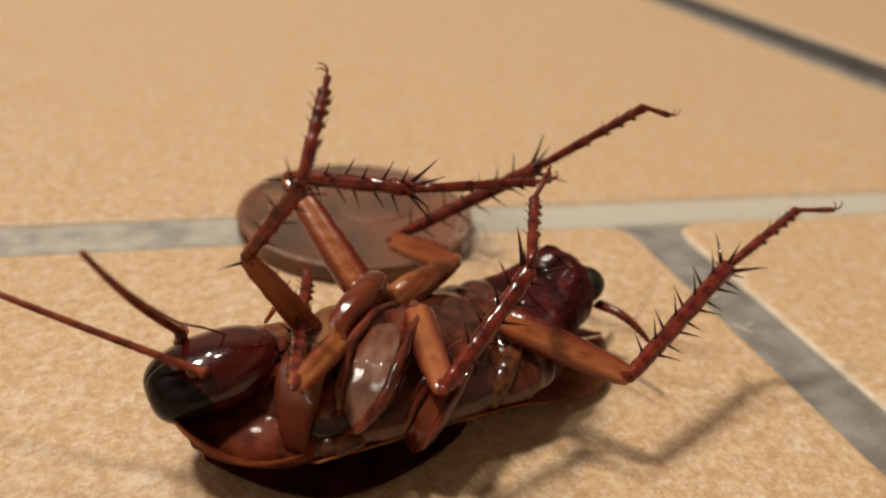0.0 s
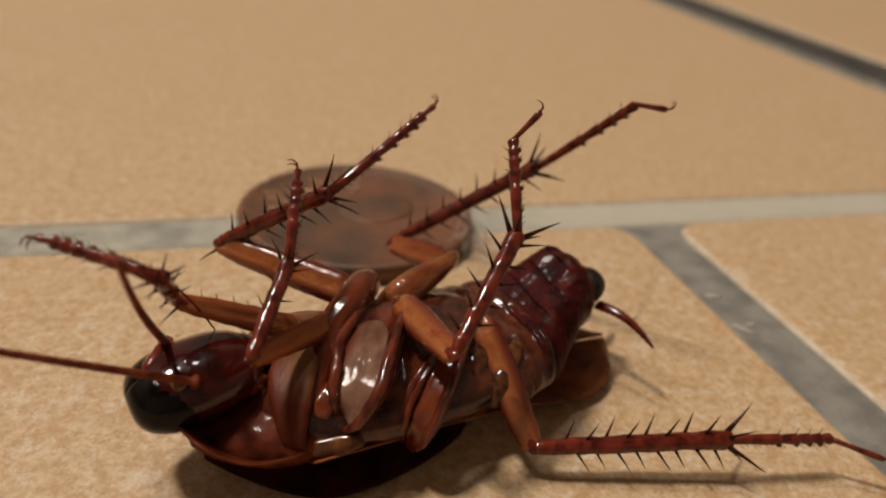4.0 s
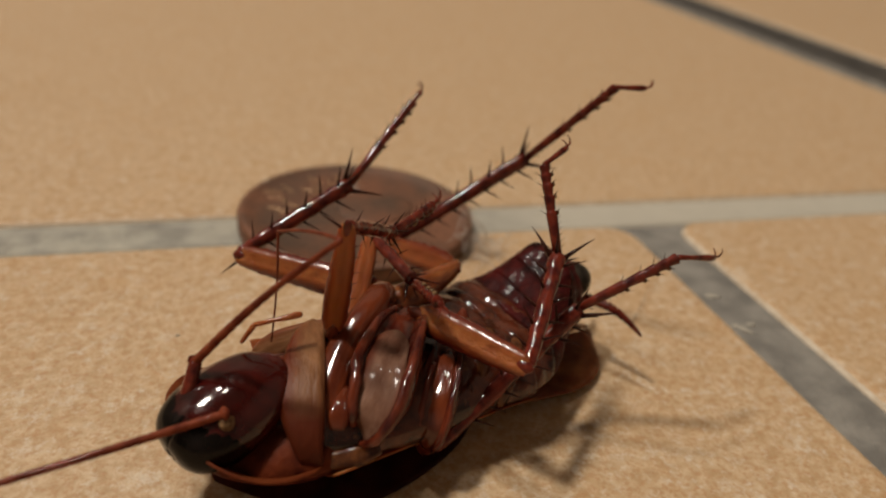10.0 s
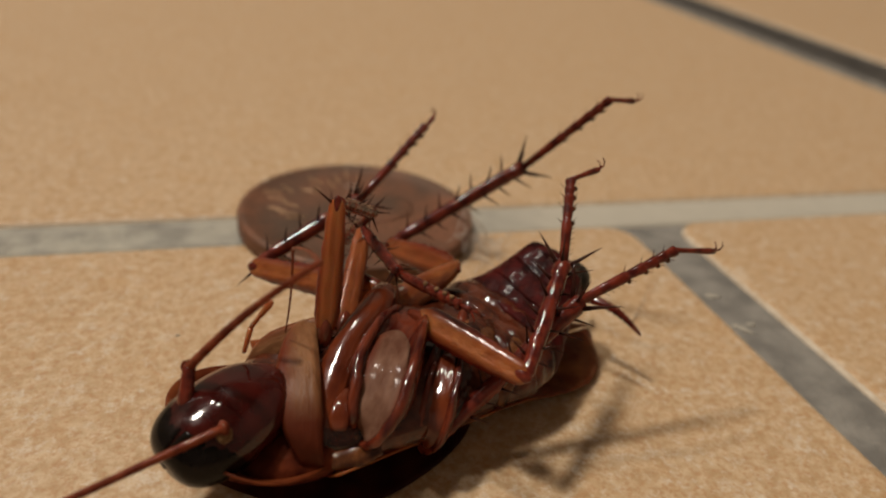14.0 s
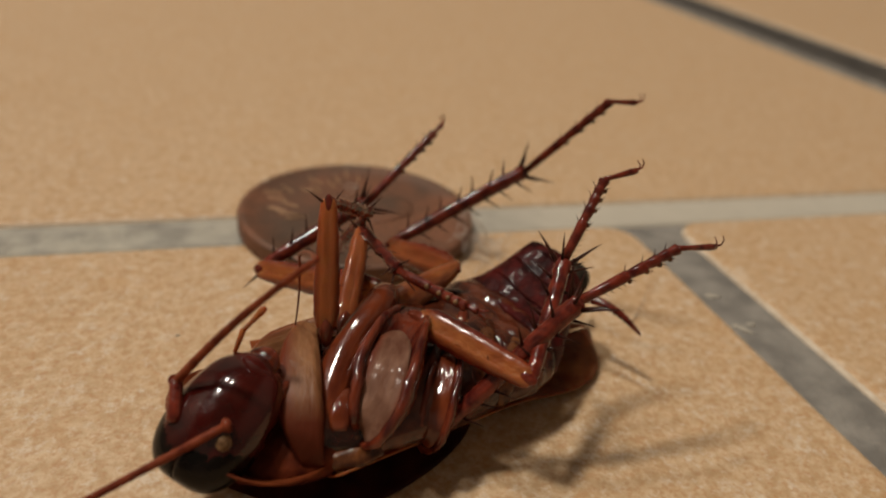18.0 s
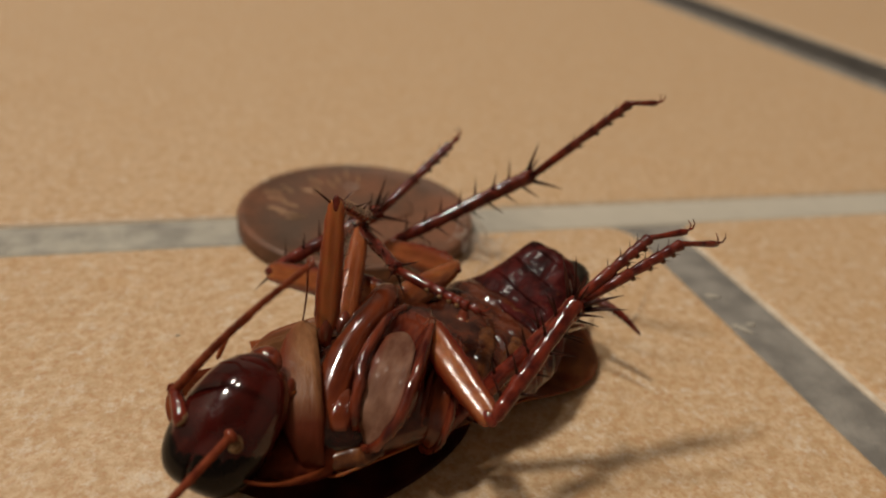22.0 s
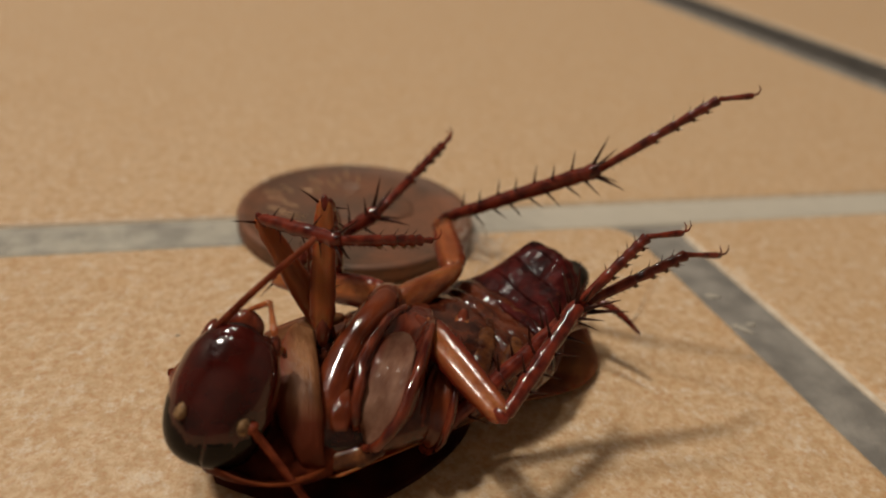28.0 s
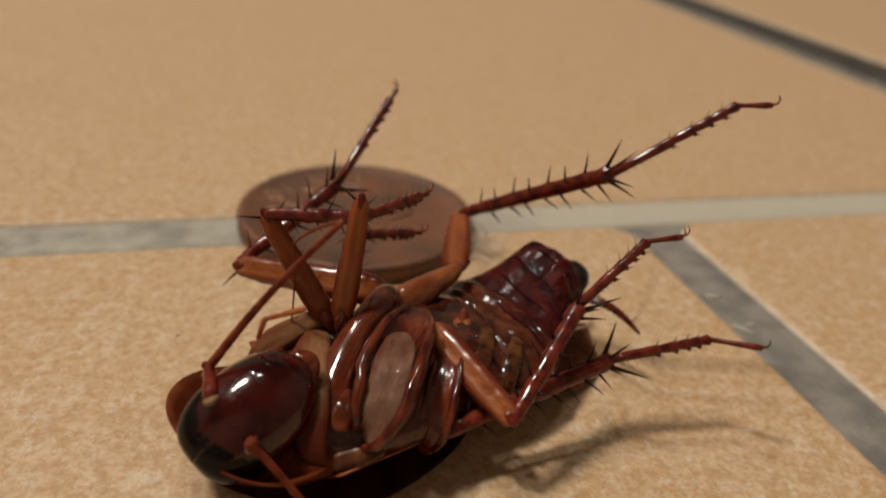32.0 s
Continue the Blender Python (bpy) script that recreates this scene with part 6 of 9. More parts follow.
    walk(limbs["NH"][1], [
        (0, at(8.51, -8.8, 5.66, -68.5, -16.5, 19.5)), (0.25, at(8.05, -8.99, 4.93, -64.1, -14.7, 14.4)), (0.5, at(7.25, -9.16, 3.97, -57.7, -13.2, 5.5)),
        (0.75, at(6.83, -9.21, 3.6, -53.8, -13.5, -1.4)), (1, at(6.54, -9.23, 3.36, -51.3, -13.7, -6.3)), (2, at(5.74, -9.18, 2.69, -47.8, -11.3, -14.2)),
        (2.5, at(5.02, -8.77, 2.5, -45.5, -8.9, -19.1)), (2.75, at(4.6, -8.5, 2.42, -44.5, -7.2, -21.2)), (3, at(4.24, -8.33, 2.26, -44.1, -5.7, -22.2)),
        (3.5, at(3.56, -8.11, 1.77, -44.2, -2.6, -21.4)), (4.25, at(2.93, -8.37, 1.73, -45, -5, -22.7)), (4.6, at(2.65, -8.58, 1.75, -45.5, -5.9, -22.6)),
        (4.75, at(2.72, -8.47, 1.52, -45.6, -7, -23.4)), (4.9, at(2.93, -8.17, 1.13, -45.5, -8.6, -25.1)), (5.1, at(3.01, -8.01, 0.92, -45.3, -9.9, -26.5)),
        (5.5, at(2.98, -7.93, 0.79, -45.2, -10.8, -28)), (6, at(3.09, -7.95, 0.86, -44.9, -9.9, -29.3)), (6.5, at(2.94, -7.88, 0.77, -45.4, -9.5, -27.8)),
        (6.75, at(2.89, -7.75, 0.65, -48.5, -12.7, -18.4)), (7, at(2.63, -7.67, 0.55, -62.8, -23.5, 7.6)), (7.25, at(2.61, -7.24, 0.18, -70.5, -29, 18.8)),
        (7.5, at(0.47, -9.04, 2.72, -75.8, -24.1, 27.2)), (7.75, at(0.24, -9.01, 2.92, -77.7, -25.7, 29.8)), (8, at(0.04, -8.97, 3.1, -78.1, -26, 30.6)),
        (8.5, at(-0.26, -8.7, 3.03, -76.2, -26.8, 28.4)), (9, at(-0.73, -8.31, 2.92, -73.1, -28, 24.8)), (9.5, at(-1.33, -6.71, 2.01, -64.3, -33.5, 13.5)),
        (9.75, at(-2.03, -6.19, 2.05, -60.2, -31.3, 8.4)), (10, at(-2.4, -5.72, 1.92, -57.3, -30.4, 4.5)), (10.75, at(-2.57, -5.44, 1.76, -55, -33.5, 0.5)),
        (11.5, at(-2.55, -5.49, 1.8, -54.4, -35.4, -0.6)), (12, at(-2.52, -5.56, 1.84, -53.5, -38.3, -2.2)), (12.5, at(-2.57, -5.58, 1.93, -52.9, -39.4, -3.1)),
        (14, at(-2.75, -5.61, 2.21, -53.4, -37.2, -2.2)), (15, at(-2.81, -5.55, 2.21, -53.6, -35.7, -1.7)), (16, at(-2.87, -5.46, 2.16, -55.1, -31.9, 1)),
        (16.5, at(-2.88, -5.44, 2.15, -55.4, -31.2, 1.5)), (17, at(-2.88, -5.44, 2.15, -55.2, -31.9, 1.2)), (17.5, at(-2.93, -5.36, 2.1, -52.6, -36.7, -3.3)),
        (18, at(-2.96, -5.28, 2.06, -46.1, -45.1, -13.2)), (20.5, at(-2.97, -5.28, 2.06, -46.1, -46.3, -12.8)), (22, at(-2.89, -5.43, 2.15, -46, -45.4, -13.7)),
        (25, at(-3.07, -5.24, 2.15, -45.5, -44.9, -14.2)), (26.5, at(-3.04, -5.41, 2.35, -45.5, -44.4, -14.5)), (26.75, at(-3.03, -5.45, 2.38, -49.2, -39.9, -9.1)),
        (27, at(-3.02, -5.48, 2.41, -50.5, -38, -7.1)), (27.5, at(-3, -5.52, 2.44, -51.6, -36.2, -5.4)), (29, at(-2.96, -5.58, 2.47, -51.3, -36.3, -6.1)),
        (30.25, at(-2.96, -5.61, 2.51, -53, -32.1, -3.2)), (30.5, at(-2.97, -5.63, 2.56, -53, -30.3, -3.2)), (31, at(-2.97, -5.72, 2.72, -52.7, -23.2, -3.1)),
        (31.75, at(-2.81, -6.07, 3.09, -50.6, -12, -5.2)), (32, at(-2.76, -6.16, 3.19, -49.9, -9.7, -6.1))])
    walk(limbs["NH"][2], [
        (0, at(19, -5.09, 8.96, -57.5, -27.6, 4.7)), (0.25, at(18.92, -6.2, 7.87, -55.6, -19.1, 3.7)), (0.5, at(18.49, -8.08, 6.61, -51.3, -8.5, 0.7)),
        (0.75, at(18.11, -9.48, 6.31, -48.2, -4.8, -2.8)), (1, at(17.74, -10.48, 6.1, -46.5, -2.9, -5.6)), (1.5, at(17.3, -11.27, 5.44, -46, -1.2, -7.2)),
        (2, at(16.77, -11.97, 4.95, -45.8, 0.7, -7.9)), (2.5, at(15.85, -12.51, 4.28, -43.6, 4.4, -10.3)), (2.75, at(15.33, -12.65, 3.88, -42.6, 5.5, -12.3)),
        (3, at(14.93, -12.69, 3.41, -42.5, 5.2, -14.4)), (3.5, at(14.35, -12.33, 2.31, -44, -0.8, -20.2)), (4.6, at(13.3, -13.02, 2.93, -43, 5.6, -17)),
        (5, at(13.28, -13.06, 2.88, -42.4, 7, -16.8)), (5.5, at(13.04, -13.28, 2.97, -42.1, 8, -17.2)), (6, at(13.06, -13.55, 2.85, -43.5, 2.8, -21.8)),
        (6.5, at(13.07, -13.21, 2.69, -43.4, 5, -19.2)), (6.75, at(13.63, -11.33, 3.2, -51.1, -8.1, -11.3)), (7, at(13.17, -6.27, 5.18, -41.7, -35.7, -25.7)),
        (7.25, at(12.22, -3.97, 5.8, -38, -48.5, -26.1)), (7.5, at(9.89, -4.19, 7.45, -40, -52.9, -20.4)), (7.75, at(9.31, -3.82, 7.95, -41.4, -55, -17.1)),
        (8, at(9.02, -3.67, 8.2, -42, -55.9, -15.7)), (8.5, at(8.85, -3.77, 8.25, -41.4, -55.2, -16.8)), (9, at(8.57, -4.01, 8.37, -40.5, -54.1, -18.4)),
        (9.5, at(8.07, -4.46, 8.41, -37.7, -49.7, -23.5)), (9.75, at(7.77, -4.74, 8.08, -35, -43.1, -29.4)), (10, at(7.57, -4.93, 7.79, -35.8, -36.1, -29.9)),
        (10.25, at(7.37, -5.1, 7.95, -39.1, -32.2, -24.1)), (10.5, at(7.21, -5.25, 8.08, -41, -29.6, -20.4)), (10.75, at(7.1, -5.35, 8.16, -42.2, -27.9, -18.1)),
        (11, at(7.06, -5.39, 8.2, -42.6, -27.3, -17.3)), (11.5, at(6.89, -5.6, 8.52, -43.9, -25.2, -14.3)), (12, at(6.58, -5.92, 9.02, -45, -23, -11.3)),
        (12.5, at(6.38, -6.06, 9.29, -45.9, -22.4, -9.4)), (13, at(6.33, -6.09, 9.38, -46.6, -22, -8)), (14.5, at(6.51, -5.96, 9.17, -44.5, -23, -12.3)),
        (15, at(6.6, -5.84, 8.98, -44.5, -22.3, -12.1)), (16, at(6.97, -5.29, 8.29, -44.8, -20.7, -11.1)), (16.5, at(7.04, -5.18, 8.15, -44.9, -20.3, -10.9)),
        (17, at(6.96, -5.23, 8.29, -44.9, -19.6, -10.6)), (17.5, at(6.36, -5.9, 9.04, -45, -20.6, -10.5)), (18, at(5.01, -7.15, 10.27, -45.4, -22.6, -10.7)),
        (19, at(4.96, -7.12, 10.32, -41.1, -32.6, -20.2)), (19.5, at(4.89, -7.06, 10.41, -33.2, -42.2, -32.9)), (20.25, at(4.83, -7.03, 10.46, -33.2, -43.2, -32.4)),
        (20.75, at(4.89, -7.1, 10.43, -33.2, -41.8, -33)), (21, at(4.93, -7.16, 10.42, -41.8, -31.3, -18.8)), (21.5, at(4.99, -7.28, 10.42, -44.6, -27.1, -13.4)),
        (22, at(5.02, -7.35, 10.41, -45.8, -25.2, -11)), (25, at(4.89, -7.26, 10.34, -44, -24.2, -13.7)), (26.5, at(4.98, -7.49, 10.47, -44.9, -18.9, -10.4)),
        (26.75, at(5.75, -6.85, 9.83, -43.9, -21.4, -13.2)), (27, at(6.05, -6.62, 9.56, -43.4, -22.7, -14.8)), (27.5, at(6.32, -6.4, 9.29, -42.6, -24.4, -16.9)),
        (28, at(6.36, -6.42, 9.28, -42.4, -25.1, -17.5)), (28.5, at(6.31, -6.53, 9.35, -42.7, -25.1, -17)), (29, at(6.33, -6.57, 9.35, -42.9, -25.4, -16.9)),
        (30, at(6.73, -6.18, 8.85, -41.2, -27.8, -20.8)), (30.5, at(7.03, -6.18, 8.41, -42, -25, -19.5)), (31, at(7.67, -6.3, 7.29, -42.6, -21.6, -19.5)),
        (31.5, at(8.25, -6.7, 6.13, -42.2, -14.7, -20.6)), (31.75, at(8.49, -7.09, 5.5, -42.1, -11.2, -21.1)), (32, at(8.61, -7.37, 5.16, -42.1, -9.2, -21.4))])
    walk(limbs["NH"][3], [
        (0, at(24.65, -4.63, 11.92, -26, 1.8, -12.7)), (0.25, at(24.96, -5.8, 9.95, -29.8, -1.9, -17.7)), (0.5, at(24.82, -7.99, 7.57, -33.2, -6.7, -25.6)),
        (0.75, at(24.48, -9.8, 6.85, -32.9, -7.1, -31.7)), (1, at(24.1, -11.1, 6.42, -32.9, -6.2, -34.5)), (1.5, at(23.65, -12.08, 5.57, -34.2, -4.9, -33.8)),
        (2, at(23.11, -12.85, 4.87, -35.1, -3.3, -33.3)), (2.5, at(22.13, -13.65, 3.8, -34.6, 2.4, -33.9)), (2.75, at(21.55, -14.01, 3.27, -33.9, 6.1, -34.3)),
        (3, at(21.1, -14.28, 2.83, -33.2, 9.2, -34.5)), (3.5, at(20.36, -14.54, 2.39, -31.5, 14.9, -32.7)), (3.75, at(20.12, -14.65, 2.38, -32.5, 12.4, -37.7)),
        (4.1, at(19.8, -14.75, 2.35, -34, 6.9, -46.8)), (4.25, at(19.67, -14.79, 2.34, -34.5, 3.4, -52.2)), (4.5, at(19.47, -14.85, 2.32, -34.2, -6.1, -66.2)),
        (4.75, at(19.38, -14.88, 2.23, -34.2, -6.3, -66.7)), (5, at(19.37, -14.9, 2.1, -34.2, -6.4, -67.1)), (5.5, at(19.09, -15.16, 2.08, -34.2, -6.6, -68.2)),
        (6, at(18.99, -15.93, 2.54, -34.2, 4.5, -53.3)), (6.5, at(19.09, -15.3, 2.14, -37.9, 0.6, -39.2)), (6.75, at(19.84, -12.57, 4.1, -38, -2.2, -29.8)),
        (7, at(17.85, -8.52, 8.92, -32.8, 3.5, -15)), (7.25, at(16.03, -5.84, 10.59, -37.9, -10.9, -14.1)), (7.5, at(13.5, -5.54, 12.56, -41.1, -8.8, -2.8)),
        (7.75, at(12.82, -4.9, 13.19, -41.2, -6.2, 1.9)), (8, at(12.47, -4.65, 13.49, -40.9, -4.7, 3.9)), (8.5, at(12.34, -4.83, 13.51, -41.2, -4.7, 4)),
        (9, at(12.13, -5.19, 13.56, -41.5, -2.9, 5.6)), (9.5, at(11.87, -6.1, 13.29, -34.8, 4.9, 3.7)), (9.75, at(11.83, -7.04, 12.46, -29.2, 9.1, -1.7)),
        (10, at(12.06, -7.51, 11.56, -27.7, 9.8, -7.7)), (10.25, at(12.32, -7.32, 11.36, -27.1, 10.3, -8)), (10.75, at(12.47, -7.1, 11.16, -26.3, 11.6, -7.2)),
        (11.5, at(12.51, -7.03, 11.24, -26.2, 11.2, -7.9)), (12, at(12.36, -7.08, 11.53, -26.8, 10, -8.6)), (12.5, at(12.22, -7.03, 11.72, -28.7, 7, -10.1)),
        (13, at(12.21, -6.92, 11.78, -30, 4.3, -12.2)), (13.5, at(12.25, -6.97, 11.75, -29.2, 5.3, -12.5)), (14.5, at(12.26, -7.21, 11.68, -26.1, 9.6, -12.2)),
        (15, at(12.39, -7.07, 11.41, -26.1, 10.1, -11.8)), (16, at(12.85, -6.44, 10.55, -27.4, 10.3, -8.5)), (16.5, at(12.94, -6.31, 10.37, -27.8, 10.3, -7.6)),
        (17, at(12.88, -6.34, 10.44, -27.9, 9.9, -8.3)), (17.5, at(12.25, -6.99, 11.28, -28.9, 8.2, -8.7)), (18, at(10.82, -8.25, 12.73, -29.7, 7, -7.4)),
        (18.5, at(10.48, -8.6, 13.23, -29.8, 6.6, -7)), (19, at(10.02, -8.98, 13.77, -29.6, 6.9, -5.7)), (19.5, at(8.87, -9.63, 14.71, -30.5, 5.8, -4.7)),
        (20, at(8.76, -9.52, 14.85, -32.2, 2.5, -6.7)), (20.5, at(8.8, -9.56, 14.8, -31.1, 4.8, -5.1)), (20.75, at(8.89, -9.7, 14.69, -32.2, 5.7, -1.7)),
        (21, at(10.1, -8.92, 13.75, -35.5, 2.1, -3.1)), (21.5, at(10.53, -8.59, 13.33, -31.1, 6, -4.9)), (22, at(10.7, -8.46, 13.14, -27.1, 9.7, -5.9)),
        (23.5, at(10.63, -8.55, 13.05, -27, 10, -6.3)), (25, at(10.56, -8.64, 12.97, -27.5, 9.6, -6.6)), (26.5, at(10.93, -8.58, 12.54, -27.3, 10.4, -6.4)),
        (26.75, at(11.55, -8.22, 12.16, -27.3, 10.3, -7)), (27, at(11.76, -8.13, 12.02, -27.3, 10.4, -7)), (27.5, at(11.9, -8.1, 11.94, -27.2, 10.6, -6.8)),
        (29, at(11.86, -8.25, 12.09, -27.9, 9.6, -7.1)), (30, at(12.02, -8.19, 11.84, -30.3, 7.9, -6.6)), (30.25, at(12.2, -8.16, 11.57, -30, 7.4, -9.1)),
        (30.5, at(12.49, -8.12, 11.12, -29.7, 6.3, -14.1)), (31, at(13.28, -8.29, 9.65, -33.8, -1.5, -21.7)), (31.5, at(14.04, -8.88, 7.75, -29.7, -17.4, -54)),
        (31.75, at(14.35, -9.36, 6.74, -30.3, -13, -57.7)), (32, at(14.49, -9.68, 6.18, -30.7, -10.4, -59.9))])
    walk(limbs["NF"][0], [
        (0, at(-5.86, -1.25, 6.7, -125.8, -17, -128.7)), (1, at(-5.95, -1.49, 6.7, -126, -17.3, -129.1)), (2, at(-6.1, -1.44, 6.7, -125.3, -14.9, -130.3)),
        (2.5, at(-6, -1.22, 6.7, -129.5, -16.8, -133.9)), (2.75, at(-5.9, -0.92, 6.7, -135, -18.7, -136.8)), (3, at(-5.79, -0.48, 6.7, -139.2, -18.4, -140)),
        (3.5, at(-5.66, 0.6, 6.7, -137.7, -10.5, -144.8)), (3.75, at(-5.68, 0.58, 6.72, -138.1, -11.6, -144.6)), (4.25, at(-5.86, 0.18, 6.76, -141.6, -17.9, -141.8)),
        (4.9, at(-6.18, -0.5, 6.81, -151, -27.7, -137.5)), (5.25, at(-6.31, -0.71, 6.84, -157.3, -31.4, -136.1)), (5.5, at(-6.35, -0.73, 6.86, -159.8, -32.8, -136)),
        (6, at(-6.09, -0.65, 6.9, -160.9, -32.9, -138.8)), (6.5, at(-6.11, -0.45, 6.92, -179.5, -47.2, -136.8)), (6.75, at(-6.16, -0.32, 6.94, 157.6, -53.8, -133.9)),
        (7, at(-6.19, -0.22, 6.95, 134.2, -59.7, -130.6)), (7.25, at(-6.17, -0.15, 6.96, 118.1, -64.3, -128.3)), (7.5, at(-6.14, -0.09, 6.98, 107.8, -68.7, -126)),
        (7.75, at(-6.12, -0.02, 6.99, 101.6, -74.7, -124.3)), (8, at(-6.1, 0.03, 7, 96, -79.2, -120.6)), (8.5, at(-6.1, 0.05, 7, 78.3, -80.7, -105.5)),
        (9.5, at(-6.11, 0.12, 7, 59.3, -80.5, -89.3)), (10, at(-6.15, 0.16, 7, 54.9, -80.3, -85.6)), (10.25, at(-6.22, 0.2, 7, 53.7, -82.3, -83.5)),
        (10.5, at(-6.32, 0.25, 7, 36.8, -86.1, -65.3)), (11, at(-6.52, 0.35, 7, -77.2, -77.8, 49.7)), (12.5, at(-6.57, 0.34, 7, -79.4, -68.9, 51.4)),
        (13, at(-6.56, 0.28, 7, -81.3, -64.3, 53.4)), (14, at(-6.54, 0.28, 7, -82, -64.4, 54.1)), (15, at(-6.52, 0.27, 7, -83.9, -60.6, 56.3)),
        (17, at(-6.5, 0.28, 7, -86.7, -58.1, 59.6)), (17.5, at(-6.48, 0.33, 7, -87.4, -64.7, 60.5)), (19, at(-6.52, 0.35, 7, -91.7, -64.8, 65.7)),
        (20.5, at(-6.59, 0.33, 7, -91.9, -64.8, 66)), (21.5, at(-6.56, 0.32, 7, -86.2, -64.7, 59)), (22, at(-6.53, 0.31, 7, -82.8, -65.9, 54.8)),
        (23.5, at(-6.54, 0.31, 7, -83.4, -64.5, 55.6)), (26, at(-6.64, 0.37, 7, -89.2, -64.9, 62.7)), (27.5, at(-6.7, 0.4, 7, -90.8, -65.2, 64.7)),
        (29, at(-6.48, 0.42, 7, -82.5, -65, 54.3)), (29.5, at(-5.9, 0.61, 7, -78.5, -64.5, 48.8)), (29.75, at(-5.58, 0.75, 7, -72.9, -71.2, 42.3)),
        (30, at(-5.36, 0.84, 7, -68.4, -74.2, 37.2)), (31, at(-5.23, 0.9, 7, -55.5, -78.4, 23.4)), (32, at(-5.28, 0.93, 7, -60, -76.9, 28.1))])
    walk(limbs["NF"][1], [
        (0, at(-10.23, -6.7, 8.83, -84.9, 11, 70)), (0.5, at(-10.26, -6.79, 8.85, -82.3, 10.5, 67.7)), (1, at(-10.35, -6.9, 8.87, -77.5, 9.6, 64.3)),
        (1.5, at(-10.47, -6.9, 8.71, -76.1, 11.1, 64.2)), (2, at(-10.66, -6.82, 8.57, -73.9, 13.1, 63.2)), (2.5, at(-10.84, -6.26, 8.81, -70.6, 5.1, 59.8)),
        (2.75, at(-10.95, -5.65, 9.04, -69.5, -1.1, 58.1)), (3, at(-11.09, -4.93, 9, -69.4, -8.8, 56.6)), (3.5, at(-11.52, -3.54, 8.03, -69.1, -22.4, 54.7)),
        (3.75, at(-11.51, -3.56, 8.19, -69.3, -26, 53.5)), (4.1, at(-11.4, -3.91, 8.72, -69.5, -27.5, 52.3)), (4.75, at(-11.03, -4.73, 9.96, -68.9, -25.6, 49.4)),
        (5.1, at(-10.85, -4.99, 10.48, -67.5, -25.5, 46.3)), (5.5, at(-10.76, -4.99, 10.81, -64.3, -28.8, 40.5)), (6, at(-10.71, -4.69, 10.86, -55.6, -42.1, 26)),
        (6.5, at(-9.73, -3.85, 12.28, -56.3, -9.3, 37.4)), (6.75, at(-9.15, -3.43, 12.83, -51.4, -0.4, 37.9)), (7, at(-8.58, -3.01, 13.26, -45.5, 6.5, 37.5)),
        (7.25, at(-8.13, -2.63, 13.54, -39.5, 11.2, 36.2)), (7.5, at(-7.71, -2.24, 13.78, -33, 15.3, 34.4)), (7.75, at(-7.2, -1.61, 14.03, -23.6, 20.6, 31.2)),
        (8, at(-6.79, -1.14, 14.17, -16, 24.3, 28.9)), (8.5, at(-6.42, -1.09, 14.2, -11.9, 25.8, 30.1)), (9, at(-6.19, -1.08, 14.21, -9.4, 26.6, 31.6)),
        (10, at(-6.06, -1.06, 14.2, -7.5, 27, 32.7)), (10.25, at(-6.11, -0.77, 14.23, -7.7, 26.5, 32.6)), (10.5, at(-6.11, -0.21, 14.28, -7.8, 25.9, 33.3)),
        (10.75, at(-5.86, 0.65, 14.27, -6, 26, 36.8)), (11, at(-5.52, 1.53, 14.14, -4.2, 26.3, 39.3)), (11.5, at(-5.31, 1.89, 14.03, -3.4, 26.6, 39.1)),
        (12.5, at(-4.93, 2.39, 13.81, -1.3, 27.8, 38.4)), (13, at(-4.68, 2.82, 13.58, 0.3, 28.7, 37.6)), (14, at(-4.69, 2.83, 13.58, 2.3, 29.2, 37.2)),
        (14.5, at(-4.57, 3.11, 13.43, 2.6, 29.2, 36.7)), (16.5, at(-4.52, 3.55, 13.22, 1.5, 29, 34.4)), (17, at(-4.55, 3.61, 13.2, 0.9, 28.9, 33.7)),
        (17.5, at(-4.94, 3.05, 13.6, 1.1, 29.1, 33.9)), (19.5, at(-5.34, 3.19, 13.6, -0.6, 28.8, 32)), (20.5, at(-5.32, 3.17, 13.61, 0.4, 29.4, 32.3)),
        (21, at(-5.21, 3.12, 13.61, 2.4, 30.1, 33.6)), (21.5, at(-4.95, 3, 13.6, 6.4, 31.7, 36.7)), (22, at(-4.82, 2.74, 13.66, 10.5, 32.7, 39.5)),
        (23, at(-4.71, 2.88, 13.59, 13.2, 32.8, 39.7)), (25, at(-5.1, 3.07, 13.61, 10.4, 32.5, 36.5)), (25.5, at(-5.16, 3.09, 13.61, 18.6, 37, 41.1)),
        (26.25, at(-5.26, 3.13, 13.62, 38.3, 43.6, 44.9)), (26.75, at(-5.33, 3.16, 13.62, 49.8, 47.8, 46.7)), (27, at(-5.36, 3.17, 13.62, 53.8, 49.4, 47.4)),
        (27.5, at(-5.39, 3.17, 13.62, 57, 50.9, 47.9)), (28, at(-5.12, 3.04, 13.62, 65.2, 51.2, 52.5)), (29, at(-4.68, 2.93, 13.61, 75.3, 49.9, 57)),
        (29.5, at(-3.83, 2.98, 13.59, 82.8, 49.9, 60.2)), (29.75, at(-3.84, 2.33, 13.91, 87.8, 49.5, 61.6)), (30, at(-3.78, 2.04, 14.02, 91.2, 49.1, 62.5)),
        (30.5, at(-3.81, 1.71, 14.11, 93.8, 47.6, 62.6)), (31, at(-3.88, 1.48, 14.15, 94.5, 46.5, 62.6)), (32, at(-3.83, 1.71, 14.11, 95.1, 47.2, 62.7))])
